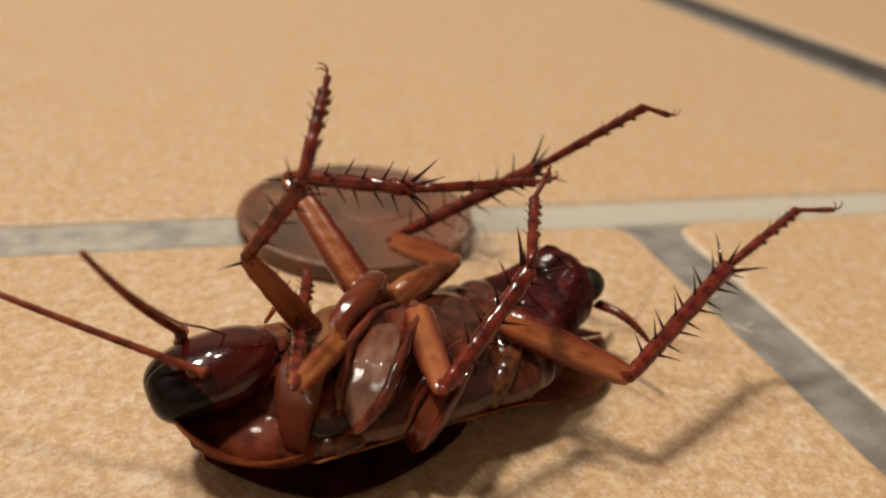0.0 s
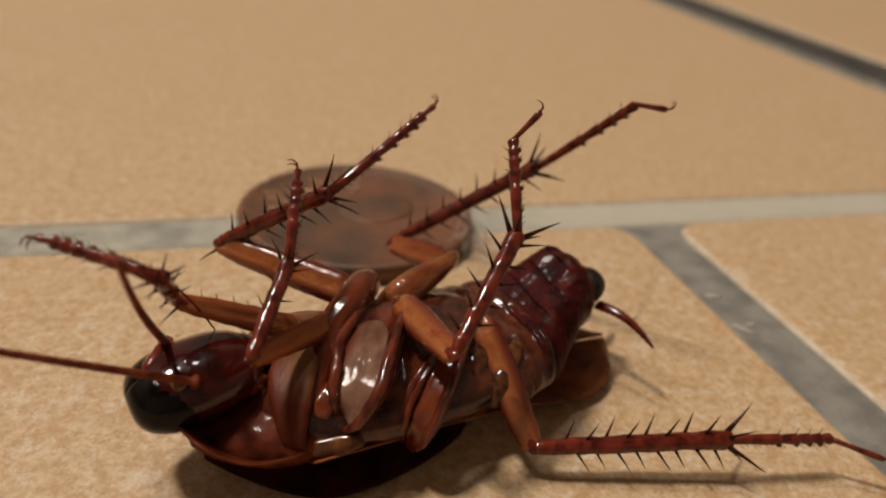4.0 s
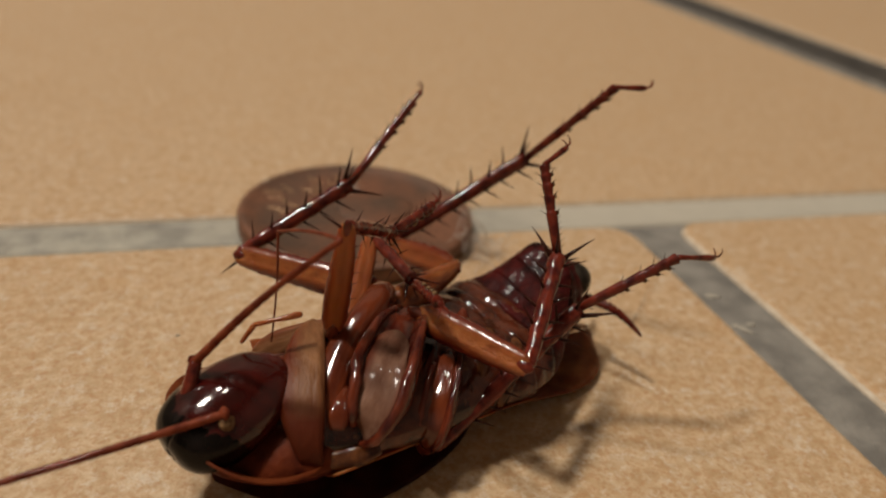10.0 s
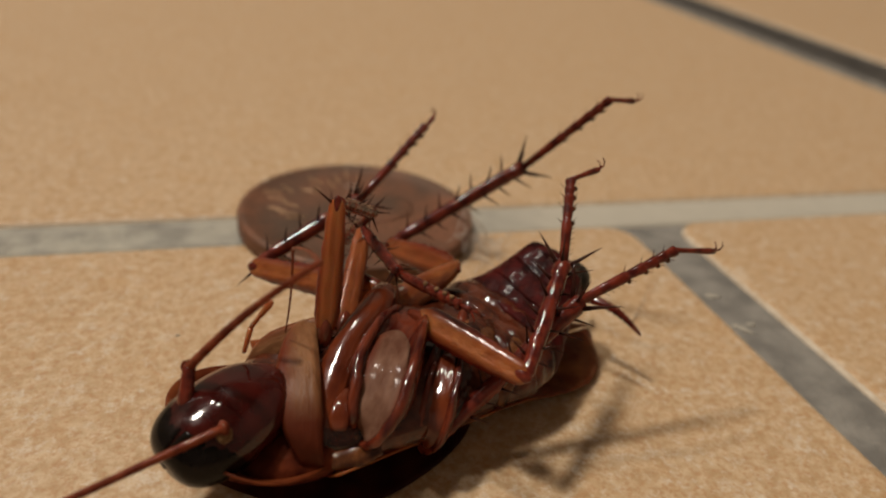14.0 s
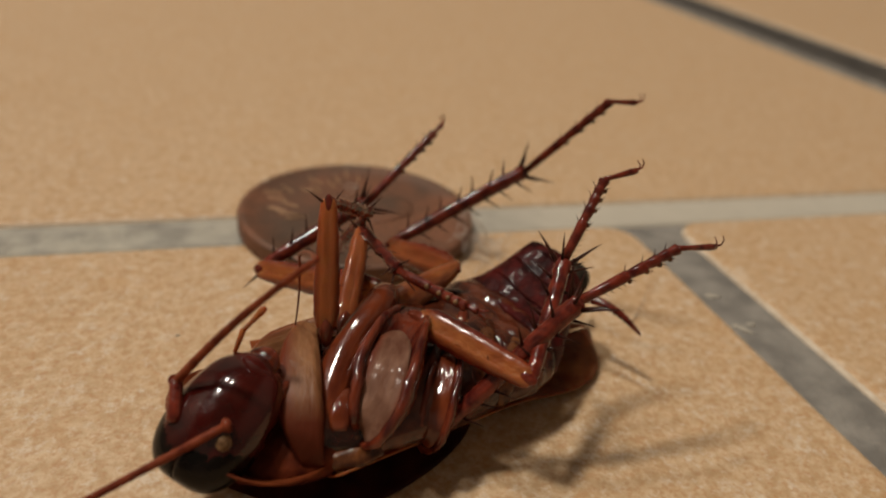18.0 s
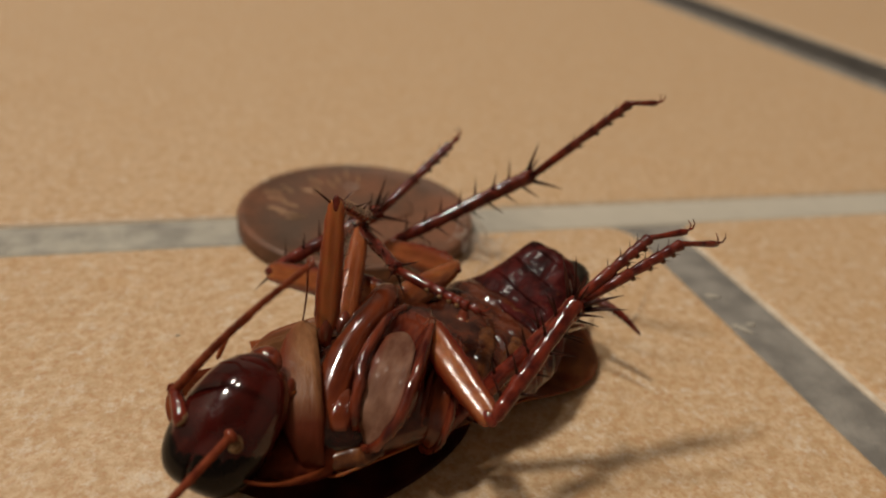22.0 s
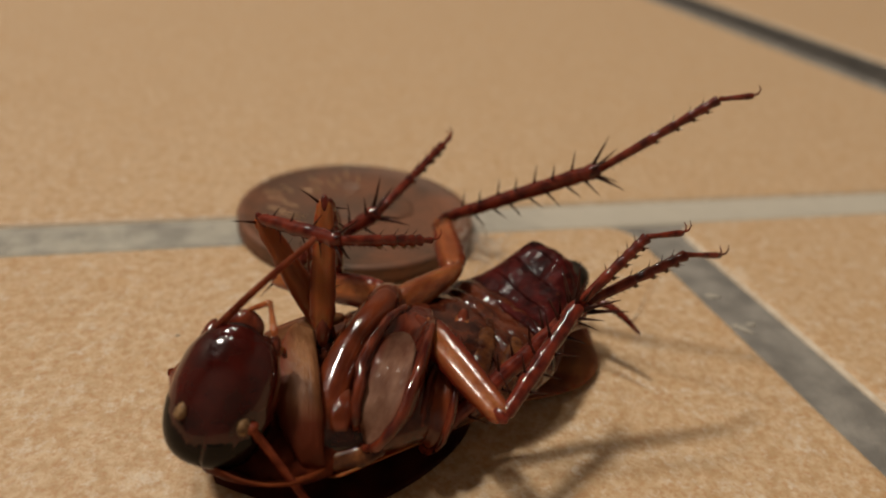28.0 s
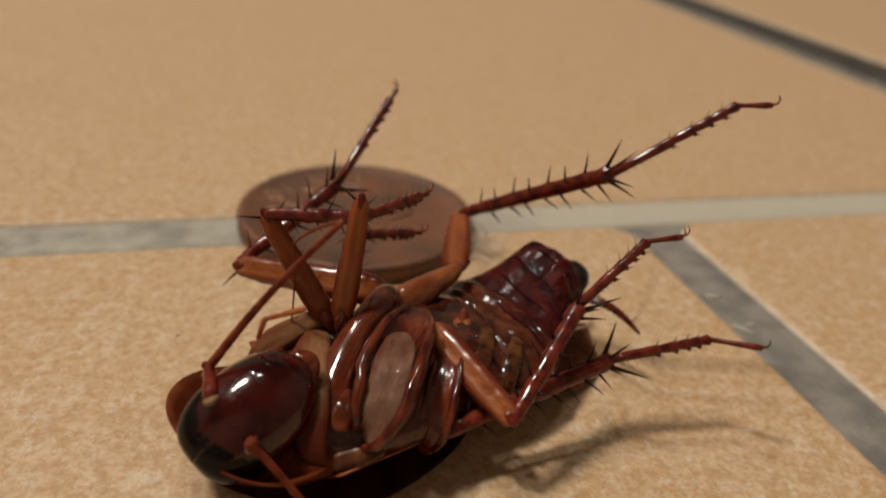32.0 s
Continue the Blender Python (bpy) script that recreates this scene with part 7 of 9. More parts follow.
    walk(limbs["NF"][2], [
        (0, at(-8.28, -1.34, 7.73, -83.5, -8.4, 67.1)), (0.5, at(-8.09, -1.52, 7.8, -82.6, -6, 66.1)), (1, at(-7.86, -1.75, 7.9, -79.6, -0.7, 63.9)),
        (1.5, at(-7.99, -1.78, 7.59, -76.2, 10.2, 63)), (2, at(-8.12, -1.78, 7.26, -72.8, 17.4, 62.5)), (2.5, at(-7.94, -1.27, 8.3, -79.9, -4.9, 64.4)),
        (2.75, at(-7.88, -0.73, 9.15, -79.5, -13.1, 63.5)), (3, at(-7.94, -0.14, 9.89, -77.3, -22.9, 60.8)), (3.5, at(-8.43, 0.84, 10.24, -76.3, -66.5, 59.1)),
        (3.75, at(-8.42, 0.63, 10.73, -79, -59.9, 61.6)), (4, at(-8.32, 0.3, 11.22, -82.9, -43.6, 65.5)), (4.4, at(-7.99, -0.28, 11.92, -85.1, -29.8, 66.8)),
        (4.9, at(-7.45, -0.96, 12.69, -86.3, -18, 66.1)), (5.25, at(-7.09, -1.38, 13.21, -85.4, -11.9, 64)), (5.5, at(-6.9, -1.69, 13.61, -83.3, -8.4, 61.6)),
        (6, at(-6.84, -2.8, 14.75, -70, -7.5, 50.3)), (6.5, at(-5.18, -0.37, 13.22, -59.4, -14.1, 38.1)), (6.75, at(-4.57, 0.14, 12.87, -55.4, -15.7, 32.4)),
        (7, at(-4.01, 0.5, 12.6, -53.2, -15.9, 29.1)), (7.5, at(-3.09, 0.92, 12.25, -54.3, -12.5, 31.1)), (7.75, at(-2.56, 1.2, 11.99, -54.8, -9, 33)),
        (8, at(-2.16, 1.41, 11.79, -54, -5.7, 33.7)), (8.5, at(-1.9, 1.53, 11.68, -48.9, -2.2, 30.5)), (9, at(-1.77, 1.63, 11.61, -46, -0.9, 27.9)),
        (10, at(-1.71, 1.72, 11.56, -46.7, -1.8, 27.4)), (10.25, at(-1.74, 2.02, 11.65, -39, 15.8, 37)), (10.5, at(-1.75, 2.66, 11.75, -24.7, 36.6, 53.5)),
        (10.75, at(-1.69, 3.78, 11.72, 38.1, 45.4, 72.5)), (11, at(-1.5, 4.82, 11.57, 120.9, 49.7, 86.9)), (11.5, at(-1.28, 5.16, 11.43, 139.6, 50.7, 90)),
        (12, at(-1.11, 5.35, 11.33, 145.3, 51.1, 92.2)), (12.5, at(-0.91, 5.58, 11.11, 149.8, 50.8, 95)), (13, at(-0.65, 5.93, 10.79, 152.8, 50.2, 96.6)),
        (14, at(-0.66, 5.9, 10.76, 153.2, 49.7, 96.2)), (14.5, at(-0.51, 6.14, 10.6, 153.6, 49.6, 96.4)), (16, at(-0.36, 6.38, 10.43, 154, 49.3, 96.4)),
        (17, at(-0.33, 6.43, 10.39, 154.1, 49.3, 96.3)), (17.5, at(-0.74, 5.87, 10.78, 151.7, 49.2, 94.2)), (18.5, at(-0.88, 5.96, 10.82, 148.1, 49, 91.4)),
        (20.25, at(-1.06, 5.86, 10.78, 150.1, 47.1, 91.1)), (21.5, at(-1, 5.95, 10.55, 150.7, 45.5, 89.7)), (22, at(-1.05, 5.84, 10.53, 150.6, 44.7, 88.6)),
        (23, at(-0.96, 5.99, 10.44, 152.6, 44.6, 90)), (24, at(-1.02, 5.96, 10.47, 152.9, 45.7, 91)), (25, at(-1.17, 5.98, 10.49, 150.3, 48.8, 92.4)),
        (25.5, at(-1.66, 6.14, 10.12, 141.8, 50, 86.8)), (25.75, at(-1.87, 6.15, 9.96, 135, 51.7, 83.7)), (26.25, at(-2.29, 6.1, 9.61, 117.9, 57.5, 76.7)),
        (26.75, at(-2.66, 5.99, 9.32, 100.1, 64.2, 68.5)), (27, at(-2.81, 5.94, 9.22, 93, 67, 64.3)), (27.5, at(-2.93, 5.89, 9.12, 86.2, 69.6, 59.6)),
        (28, at(-2.91, 5.93, 9.1, 86.2, 69.7, 59.6)), (28.5, at(-2.83, 5.98, 9.12, 71.8, 63.3, 49.8)), (29, at(-2.65, 6.06, 9.18, 46.5, 50.3, 37.1)),
        (29.5, at(-1.97, 6.22, 9.15, 3.3, 30.7, 23.5)), (29.75, at(-2.05, 5.64, 9.5, -16.6, 23.1, 16.5)), (30, at(-2.03, 5.41, 9.64, -21.8, 18, 11.2)),
        (30.5, at(-2.01, 5.18, 9.82, -24.1, 14.9, 7.9)), (31, at(-2.04, 5.03, 9.95, -24.7, 13.8, 6.8)), (32, at(-2.02, 5.21, 9.85, -25, 13.3, 5.5))])
    walk(limbs["NF"][3], [
        (0, at(-6.55, 2.76, 8.38, -83.5, -8.4, 67.1)), (0.5, at(-6.28, 2.58, 8.27, -82.6, -6, 66.1)), (0.75, at(-6.04, 2.4, 8.16, -81.1, -3.9, 64.8)),
        (1, at(-5.88, 2.29, 7.96, -79.6, -0.7, 63.9)), (1.5, at(-5.98, 2.17, 6.79, -76.2, 10.2, 63)), (2, at(-6.13, 2.03, 5.91, -72.8, 17.4, 62.5)),
        (2.5, at(-6, 2.78, 8.68, -79.9, -4.9, 64.4)), (2.75, at(-5.92, 3.19, 10.17, -79.5, -13.1, 63.5)), (3, at(-5.91, 3.47, 11.64, -77.3, -22.9, 60.8)),
        (3.5, at(-7.5, 2.38, 14.37, -76.3, -66.5, 59.1)), (3.75, at(-7.34, 2.61, 14.62, -79, -59.9, 61.6)), (4, at(-6.96, 3.27, 14.32, -82.9, -43.6, 65.5)),
        (4.4, at(-6.46, 3.31, 14.16, -85.1, -29.8, 66.8)), (4.9, at(-5.72, 2.95, 14.08, -86.3, -18, 66.1)), (5.25, at(-5.16, 2.58, 14.13, -85.4, -11.9, 64)),
        (5.5, at(-4.79, 2.23, 14.27, -83.3, -8.4, 61.6)), (6, at(-3.99, 0.63, 15.34, -70, -7.5, 50.3)), (6.5, at(-1.74, 2.32, 14.31, -59.4, -14.1, 38.1)),
        (6.75, at(-0.92, 2.46, 14.09, -55.4, -15.7, 32.4)), (7, at(-0.23, 2.61, 13.83, -53.2, -15.9, 29.1)), (7.5, at(0.67, 3.19, 13.22, -54.3, -12.5, 31.1)),
        (7.75, at(1.17, 3.62, 12.69, -54.8, -9, 33)), (8, at(1.56, 3.89, 12.23, -54, -5.7, 33.7)), (8.5, at(1.97, 3.82, 11.85, -48.9, -2.2, 30.5)),
        (9, at(2.21, 3.74, 11.68, -46, -0.9, 27.9)), (10, at(2.28, 3.8, 11.71, -46.7, -1.8, 27.4)), (10.25, at(1.72, 4.63, 10.42, -39, 15.8, 37)),
        (10.5, at(0.4, 5.56, 9.07, -24.7, 36.6, 53.5)), (10.75, at(-0.74, 6.79, 8.52, 38.1, 45.4, 72.5)), (11, at(-1.35, 7.73, 8.13, 120.9, 49.7, 86.9)),
        (11.5, at(-1.28, 8.01, 7.95, 139.6, 50.7, 90)), (12, at(-1.22, 8.17, 7.83, 145.3, 51.1, 92.2)), (12.5, at(-1.15, 8.41, 7.62, 149.8, 50.8, 95)),
        (13, at(-0.98, 8.79, 7.34, 152.8, 50.2, 96.6)), (14, at(-0.97, 8.79, 7.33, 153.2, 49.7, 96.2)), (14.5, at(-0.84, 9.04, 7.18, 153.6, 49.6, 96.4)),
        (16, at(-0.69, 9.29, 7.02, 154, 49.3, 96.4)), (17, at(-0.65, 9.35, 6.98, 154.1, 49.3, 96.3)), (17.5, at(-0.95, 8.8, 7.37, 151.7, 49.2, 94.2)),
        (18.5, at(-0.95, 8.91, 7.42, 148.1, 49, 91.4)), (20.25, at(-1.11, 8.92, 7.48, 150.1, 47.1, 91.1)), (21, at(-1.08, 8.99, 7.43, 150.7, 46.5, 90.8)),
        (21.5, at(-0.98, 9.1, 7.34, 150.7, 45.5, 89.7)), (22, at(-0.97, 9.04, 7.36, 150.6, 44.7, 88.6)), (23, at(-0.96, 9.2, 7.28, 152.6, 44.6, 90)),
        (24, at(-1.08, 9.11, 7.25, 152.9, 45.7, 91)), (25, at(-1.29, 8.94, 7.1, 150.3, 48.8, 92.4)), (25.5, at(-1.5, 9.03, 6.67, 141.8, 50, 86.8)),
        (25.75, at(-1.56, 8.92, 6.42, 135, 51.7, 83.7)), (26.25, at(-1.73, 8.45, 5.82, 117.9, 57.5, 76.7)), (26.75, at(-1.95, 7.81, 5.27, 100.1, 64.2, 68.5)),
        (27, at(-2.04, 7.53, 5.08, 93, 67, 64.3)), (27.5, at(-2.14, 7.24, 4.91, 86.2, 69.6, 59.6)), (28, at(-2.12, 7.27, 4.88, 86.2, 69.7, 59.6)),
        (28.5, at(-1.53, 7.52, 5.1, 71.8, 63.3, 49.8)), (29, at(-0.36, 7.8, 5.72, 46.5, 50.3, 37.1)), (29.5, at(1.57, 7.77, 6.85, 3.3, 30.7, 23.5)),
        (29.75, at(1.91, 6.81, 7.73, -16.6, 23.1, 16.5)), (30, at(2.17, 6.24, 8.25, -21.8, 18, 11.2)), (30.5, at(2.3, 5.78, 8.67, -24.1, 14.9, 7.9)),
        (31, at(2.3, 5.54, 8.87, -24.7, 13.8, 6.8)), (32, at(2.34, 5.63, 8.82, -25, 13.3, 5.5))])
    walk(limbs["FF"][0], [
        (0, at(-6.83, -0.31, 6.3, -177.6, -57.2, -174.3)), (0.25, at(-6.8, -0.23, 6.3, -176, -56.3, -175.4)), (0.5, at(-6.83, -0.03, 6.3, -178.9, -53.3, -168)),
        (0.75, at(-6.8, 0.25, 6.3, -164.7, -39.8, -170.1)), (1, at(-6.78, 0.82, 6.3, -155.9, -29.1, -173)), (1.5, at(-6.84, 0.94, 6.3, -152, -22.7, -172.8)),
        (2, at(-6.89, 0.98, 6.3, -150.6, -20.1, -171.9)), (3, at(-7.08, 0.87, 6.3, -151.3, -21.2, -168.1)), (3.5, at(-7.47, 0.64, 6.3, -147.5, -15, -167.8)),
        (3.75, at(-7.43, 0.66, 6.32, 33.6, -162.1, 8.3)), (4, at(-7.32, 0.68, 6.34, 37.2, -154.7, -2.8)), (4.25, at(-7, 0.63, 6.36, 45.2, -146.1, -20.7)),
        (4.5, at(-6.55, 0.52, 6.38, 58.9, -140, -45.1)), (4.75, at(-6.07, 0.4, 6.4, -105, -40.3, 108.1)), (5, at(-5.7, 0.34, 6.42, -92.4, -35.7, 86.2)),
        (5.25, at(-5.41, 0.3, 6.44, -85.5, -30.3, 72.6)), (5.5, at(-5.22, 0.27, 6.46, -83.3, -27.9, 67.9)), (6, at(-5.07, 0.27, 6.5, -80.2, -25.7, 60.9)),
        (7, at(-4.92, 0.25, 6.55, -79.4, -22.6, 58.9)), (8, at(-4.79, 0.41, 6.6, -76.9, -24, 52.8)), (9, at(-4.74, 0.55, 6.6, -78, -22.9, 55.6)),
        (10, at(-4.79, 0.62, 6.6, -76.9, -20.2, 52.5)), (10.5, at(-4.89, 0.72, 6.6, -76.5, -20.5, 51.3)), (11, at(-4.97, 0.84, 6.6, -77.2, -21.5, 53.2)),
        (12, at(-4.98, 0.99, 6.6, -77.6, -21.6, 53.4)), (14, at(-5.02, 1.03, 6.6, -78.2, -22.4, 53.3)), (17, at(-5.03, 1.03, 6.6, -79.2, -22.9, 53.4)),
        (19, at(-5.03, 1.04, 6.6, -79.9, -22.9, 53.6)), (22, at(-5.04, 1.06, 6.6, -80.9, -23.3, 53.7)), (25, at(-5.11, 1.1, 6.6, -81.8, -23.2, 53.6)),
        (25.5, at(-5.2, 1.14, 6.6, -82.4, -24.9, 54.5)), (25.75, at(-5.27, 1.16, 6.6, -83.3, -27.1, 56.3)), (26, at(-5.36, 1.18, 6.6, -86.2, -32.8, 61.5)),
        (26.25, at(-5.46, 1.2, 6.6, -91.8, -40.4, 70)), (26.5, at(-5.58, 1.21, 6.6, -101.1, -48.1, 82.3)), (26.75, at(-5.69, 1.22, 6.6, -114.3, -54.1, 98.3)),
        (27, at(-5.79, 1.23, 6.6, 50.9, -122.9, -64.4)), (27.5, at(-5.93, 1.26, 6.6, -145.3, -57.5, 134.1)), (28, at(-5.98, 1.29, 6.6, -143.8, -57.5, 132.1)),
        (29, at(-5.93, 1.39, 6.6, -154, -62.3, 143.3)), (30, at(-5.74, 1.49, 6.6, -153.7, -65.2, 141)), (31, at(-5.67, 1.64, 6.6, -150.7, -61.8, 138.9)),
        (32, at(-5.62, 1.74, 6.6, -146.1, -58.9, 134.1))])
    walk(limbs["FF"][1], [
        (0, at(-10.76, -0.7, 12.44, 5.6, -56.4, -41.5)), (0.25, at(-10.84, -0.56, 12.38, 20, -59.8, -53.2)), (0.5, at(-11.1, -0.93, 12.15, 44.9, -67.1, -69.2)),
        (0.75, at(-12.33, -0.71, 10.98, 56.7, -72, -74.2)), (1, at(-13.11, 0.05, 9.85, 67.2, -73, -80.8)), (1.5, at(-13.52, 0.1, 9.12, 95.3, -71.1, -102.1)),
        (2, at(-13.68, 0.02, 8.81, 110, -70.2, -112.3)), (3, at(-13.74, -0.53, 8.94, 121.2, -73.3, -121.2)), (3.5, at(-14.36, -0.84, 8.19, 127.5, -54.1, -116.3)),
        (3.75, at(-14.3, -0.34, 8.57, -54.8, -128.2, 66.6)), (4, at(-13.91, 1, 9.45, -59.5, -134.5, 72.9)), (4.25, at(-12.67, 2.76, 10.44, 116, -36.1, -100.3)),
        (4.5, at(-10.5, 4.48, 11.07, 112.9, -25.1, -94.3)), (4.75, at(-7.8, 5.69, 11.12, 111.3, -13.8, -89.3)), (5, at(-5.31, 6.25, 10.68, 110.7, -3.8, -85.3)),
        (5.25, at(-3.53, 6.31, 10.13, 110.7, 3.2, -82.5)), (5.5, at(-2.79, 6.25, 9.88, 110.7, 5.9, -81.5)), (6, at(-1.88, 6.02, 9.67, 110.3, 5.4, -87.4)),
        (7, at(-1.45, 6.02, 9.36, 110.2, 1, -92.3)), (8, at(-0.76, 5.72, 9.57, 110.1, 4.6, -92.8)), (9, at(-0.94, 6.09, 9.45, 112.8, 15.6, -81.7)),
        (10, at(-0.61, 6.05, 9.12, 111.7, 7.1, -89.3)), (10.5, at(-0.61, 6.06, 9.15, 111.2, 6.5, -93.7)), (11, at(-0.9, 6.28, 9.27, 111.7, 9.2, -90.9)),
        (12, at(-0.93, 6.44, 9.29, 103.3, 4.5, -93.6)), (14, at(-0.99, 6.44, 9.39, 87.1, 4.5, -93.8)), (17, at(-1.02, 6.43, 9.44, 62.8, 3.2, -93.7)),
        (19, at(-1.04, 6.46, 9.44, 46.6, 2.8, -93.8)), (22, at(-1.07, 6.47, 9.48, 22.3, 3.3, -93.4)), (25, at(-1.13, 6.5, 9.48, -2, 3.4, -93.4)),
        (25.5, at(-1.36, 6.53, 9.67, -6.1, 1.4, -94.3)), (25.75, at(-1.67, 6.57, 9.93, -8.1, 0.8, -93)), (26, at(-2.43, 6.58, 10.55, -10.1, -0.7, -89.4)),
        (26.25, at(-3.56, 6.43, 11.33, -12.3, -3, -84.4)), (26.5, at(-4.92, 6.04, 12.03, -14.8, -5.5, -78.7)), (26.75, at(-6.31, 5.46, 12.51, -17.5, -8, -72.9)),
        (27, at(-7.5, 4.8, 12.73, -20.4, -10, -67.8)), (27.5, at(-8.66, 4.07, 12.76, -25.4, -12, -62.7)), (28, at(-8.61, 4.19, 12.76, -31.3, -3.6, -61.6)),
        (28.5, at(-8.66, 3.84, 12.9, -33.2, -0.9, -62.4)), (29, at(-8.66, 3.42, 13.06, -34.1, -0.8, -64.4)), (29.5, at(-8.38, 3.35, 13.17, -32.4, -3.9, -66.5)),
        (29.75, at(-8.2, 3.39, 13.21, -30.6, -6.2, -66.8)), (30, at(-8.12, 3.41, 13.23, -28.7, -8, -65.8)), (30.25, at(-8.15, 3.48, 13.2, -27.2, -8.8, -62.5)),
        (30.5, at(-8.2, 3.61, 13.15, -26.3, -8.9, -57.8)), (31, at(-8.27, 3.91, 13.03, -25.5, -7.6, -43.7)), (31.5, at(-8.28, 4.22, 12.92, -26.3, -3.7, -36.2)),
        (31.75, at(-8.26, 4.38, 12.87, -26.5, -0.1, -29.5)), (32, at(-8.25, 4.45, 12.85, -26.5, -0, -29.5))])
    walk(limbs["FF"][2], [
        (0, at(-8.61, -2.61, 16.77, -71.7, -46.5, 53.3)), (0.25, at(-9.27, -2.66, 16.87, -77.3, -42.4, 60.7)), (0.5, at(-10.38, -2.82, 16.94, -80.4, -32.6, 66.6)),
        (0.75, at(-11.89, -2.26, 15.92, -100, -29.7, 87.9)), (1, at(-12.87, -1.45, 14.83, -113.6, -33.6, 104.6)), (1.5, at(-13.87, -1.54, 14.04, -120.8, -30.5, 114.7)),
        (2, at(-14.35, -1.61, 13.71, -122.6, -25.9, 116.8)), (3, at(-14.52, -1.81, 13.92, -118, -17.7, 109.2)), (3.5, at(-15.71, -3.58, 12.4, -131.2, -1.2, 121.5)),
        (3.75, at(-15.58, -3.29, 12.66, -131.6, -3.7, 127.8)), (4, at(-14.99, -2.49, 13.16, 45.2, -169.8, -35.5)), (4.25, at(-13.42, -1.37, 13.51, 37, -162.4, -10.8)),
        (4.5, at(-10.85, -0.21, 13.27, 23.9, -157.9, 19.6)), (4.75, at(-7.73, 0.64, 12.36, 9.9, -159.1, 50.5)), (5, at(-4.88, 1.08, 11.03, 0.1, -164.6, 76.4)),
        (5.25, at(-2.85, 1.17, 9.83, -4.4, -170.2, 93.7)), (5.5, at(-2.03, 1.13, 9.35, 174.5, -7.4, -79.9)), (6, at(-1.64, 0.85, 9.18, 175.2, -9.3, -85.1)),
        (7, at(-1.66, 0.83, 9.27, -4.6, -170.6, 93.8)), (8, at(-1.01, 0.54, 9.16, -1.5, -166.1, 76)), (9, at(-0.21, 1.14, 8.05, -2, -163.7, 78)),
        (10, at(-0.55, 0.89, 8.47, -0.8, -161.8, 73.5)), (10.5, at(-0.94, 0.9, 8.57, -2.1, -162.2, 77.7)), (11, at(-0.98, 1.15, 8.44, -4.6, -163.6, 86.2)),
        (12, at(-1.26, 1.26, 8.88, -178.3, -7.3, -81.4)), (14, at(-1.34, 1.27, 8.98, -159.1, -3.7, -77.4)), (17, at(-1.36, 1.25, 9.15, -129.9, -0.5, -74)),
        (19, at(-1.39, 1.27, 9.18, -110.2, 4.1, -67.2)), (22, at(-1.38, 1.28, 9.18, -80.8, 4.1, -67.3)), (25, at(-1.44, 1.32, 9.18, -51.4, 2.3, -69.2)),
        (25.5, at(-1.75, 1.35, 9.54, -47, -10.6, -83.1)), (25.75, at(-1.94, 1.38, 9.85, -45.2, -9.1, -79.5)), (26, at(-2.37, 1.38, 10.62, -44.1, -5.2, -70.2)),
        (26.25, at(-3.05, 1.26, 11.6, -42.5, 0.6, -57.2)), (26.5, at(-3.91, 0.97, 12.53, -39.5, 7.2, -42.3)), (26.75, at(-4.79, 0.53, 13.23, -34.7, 13.3, -27)),
        (27, at(-5.57, 0.06, 13.64, -28.8, 17.9, -13)), (27.5, at(-6.33, -0.45, 13.84, -19.4, 21.3, 1.2)), (28, at(-6.14, -0.37, 13.08, -26.6, 10.3, -3.7)),
        (28.5, at(-6.25, -0.76, 12.98, -27.8, 8.8, -3.2)), (29, at(-6.41, -1.27, 13.14, -27.8, 9.4, -2.2)), (29.5, at(-6.31, -1.41, 13.53, -27.9, 8, -2.2)),
        (30, at(-6.01, -1.28, 13.95, -28.5, 5.4, -0.3)), (30.25, at(-5.78, -1.08, 14, -29.6, 4.2, 3.5)), (30.5, at(-5.47, -0.74, 13.96, -31.1, 2.9, 8)),
        (31, at(-4.55, 0.34, 13.72, -33.8, 1, 13.7)), (31.5, at(-4.09, 1.16, 13.26, -34.4, 1.3, 15.5)), (31.75, at(-3.73, 1.82, 12.88, -34.6, 1, 15.5)),
        (32, at(-3.72, 1.89, 12.85, -34.6, 1, 15.6))])
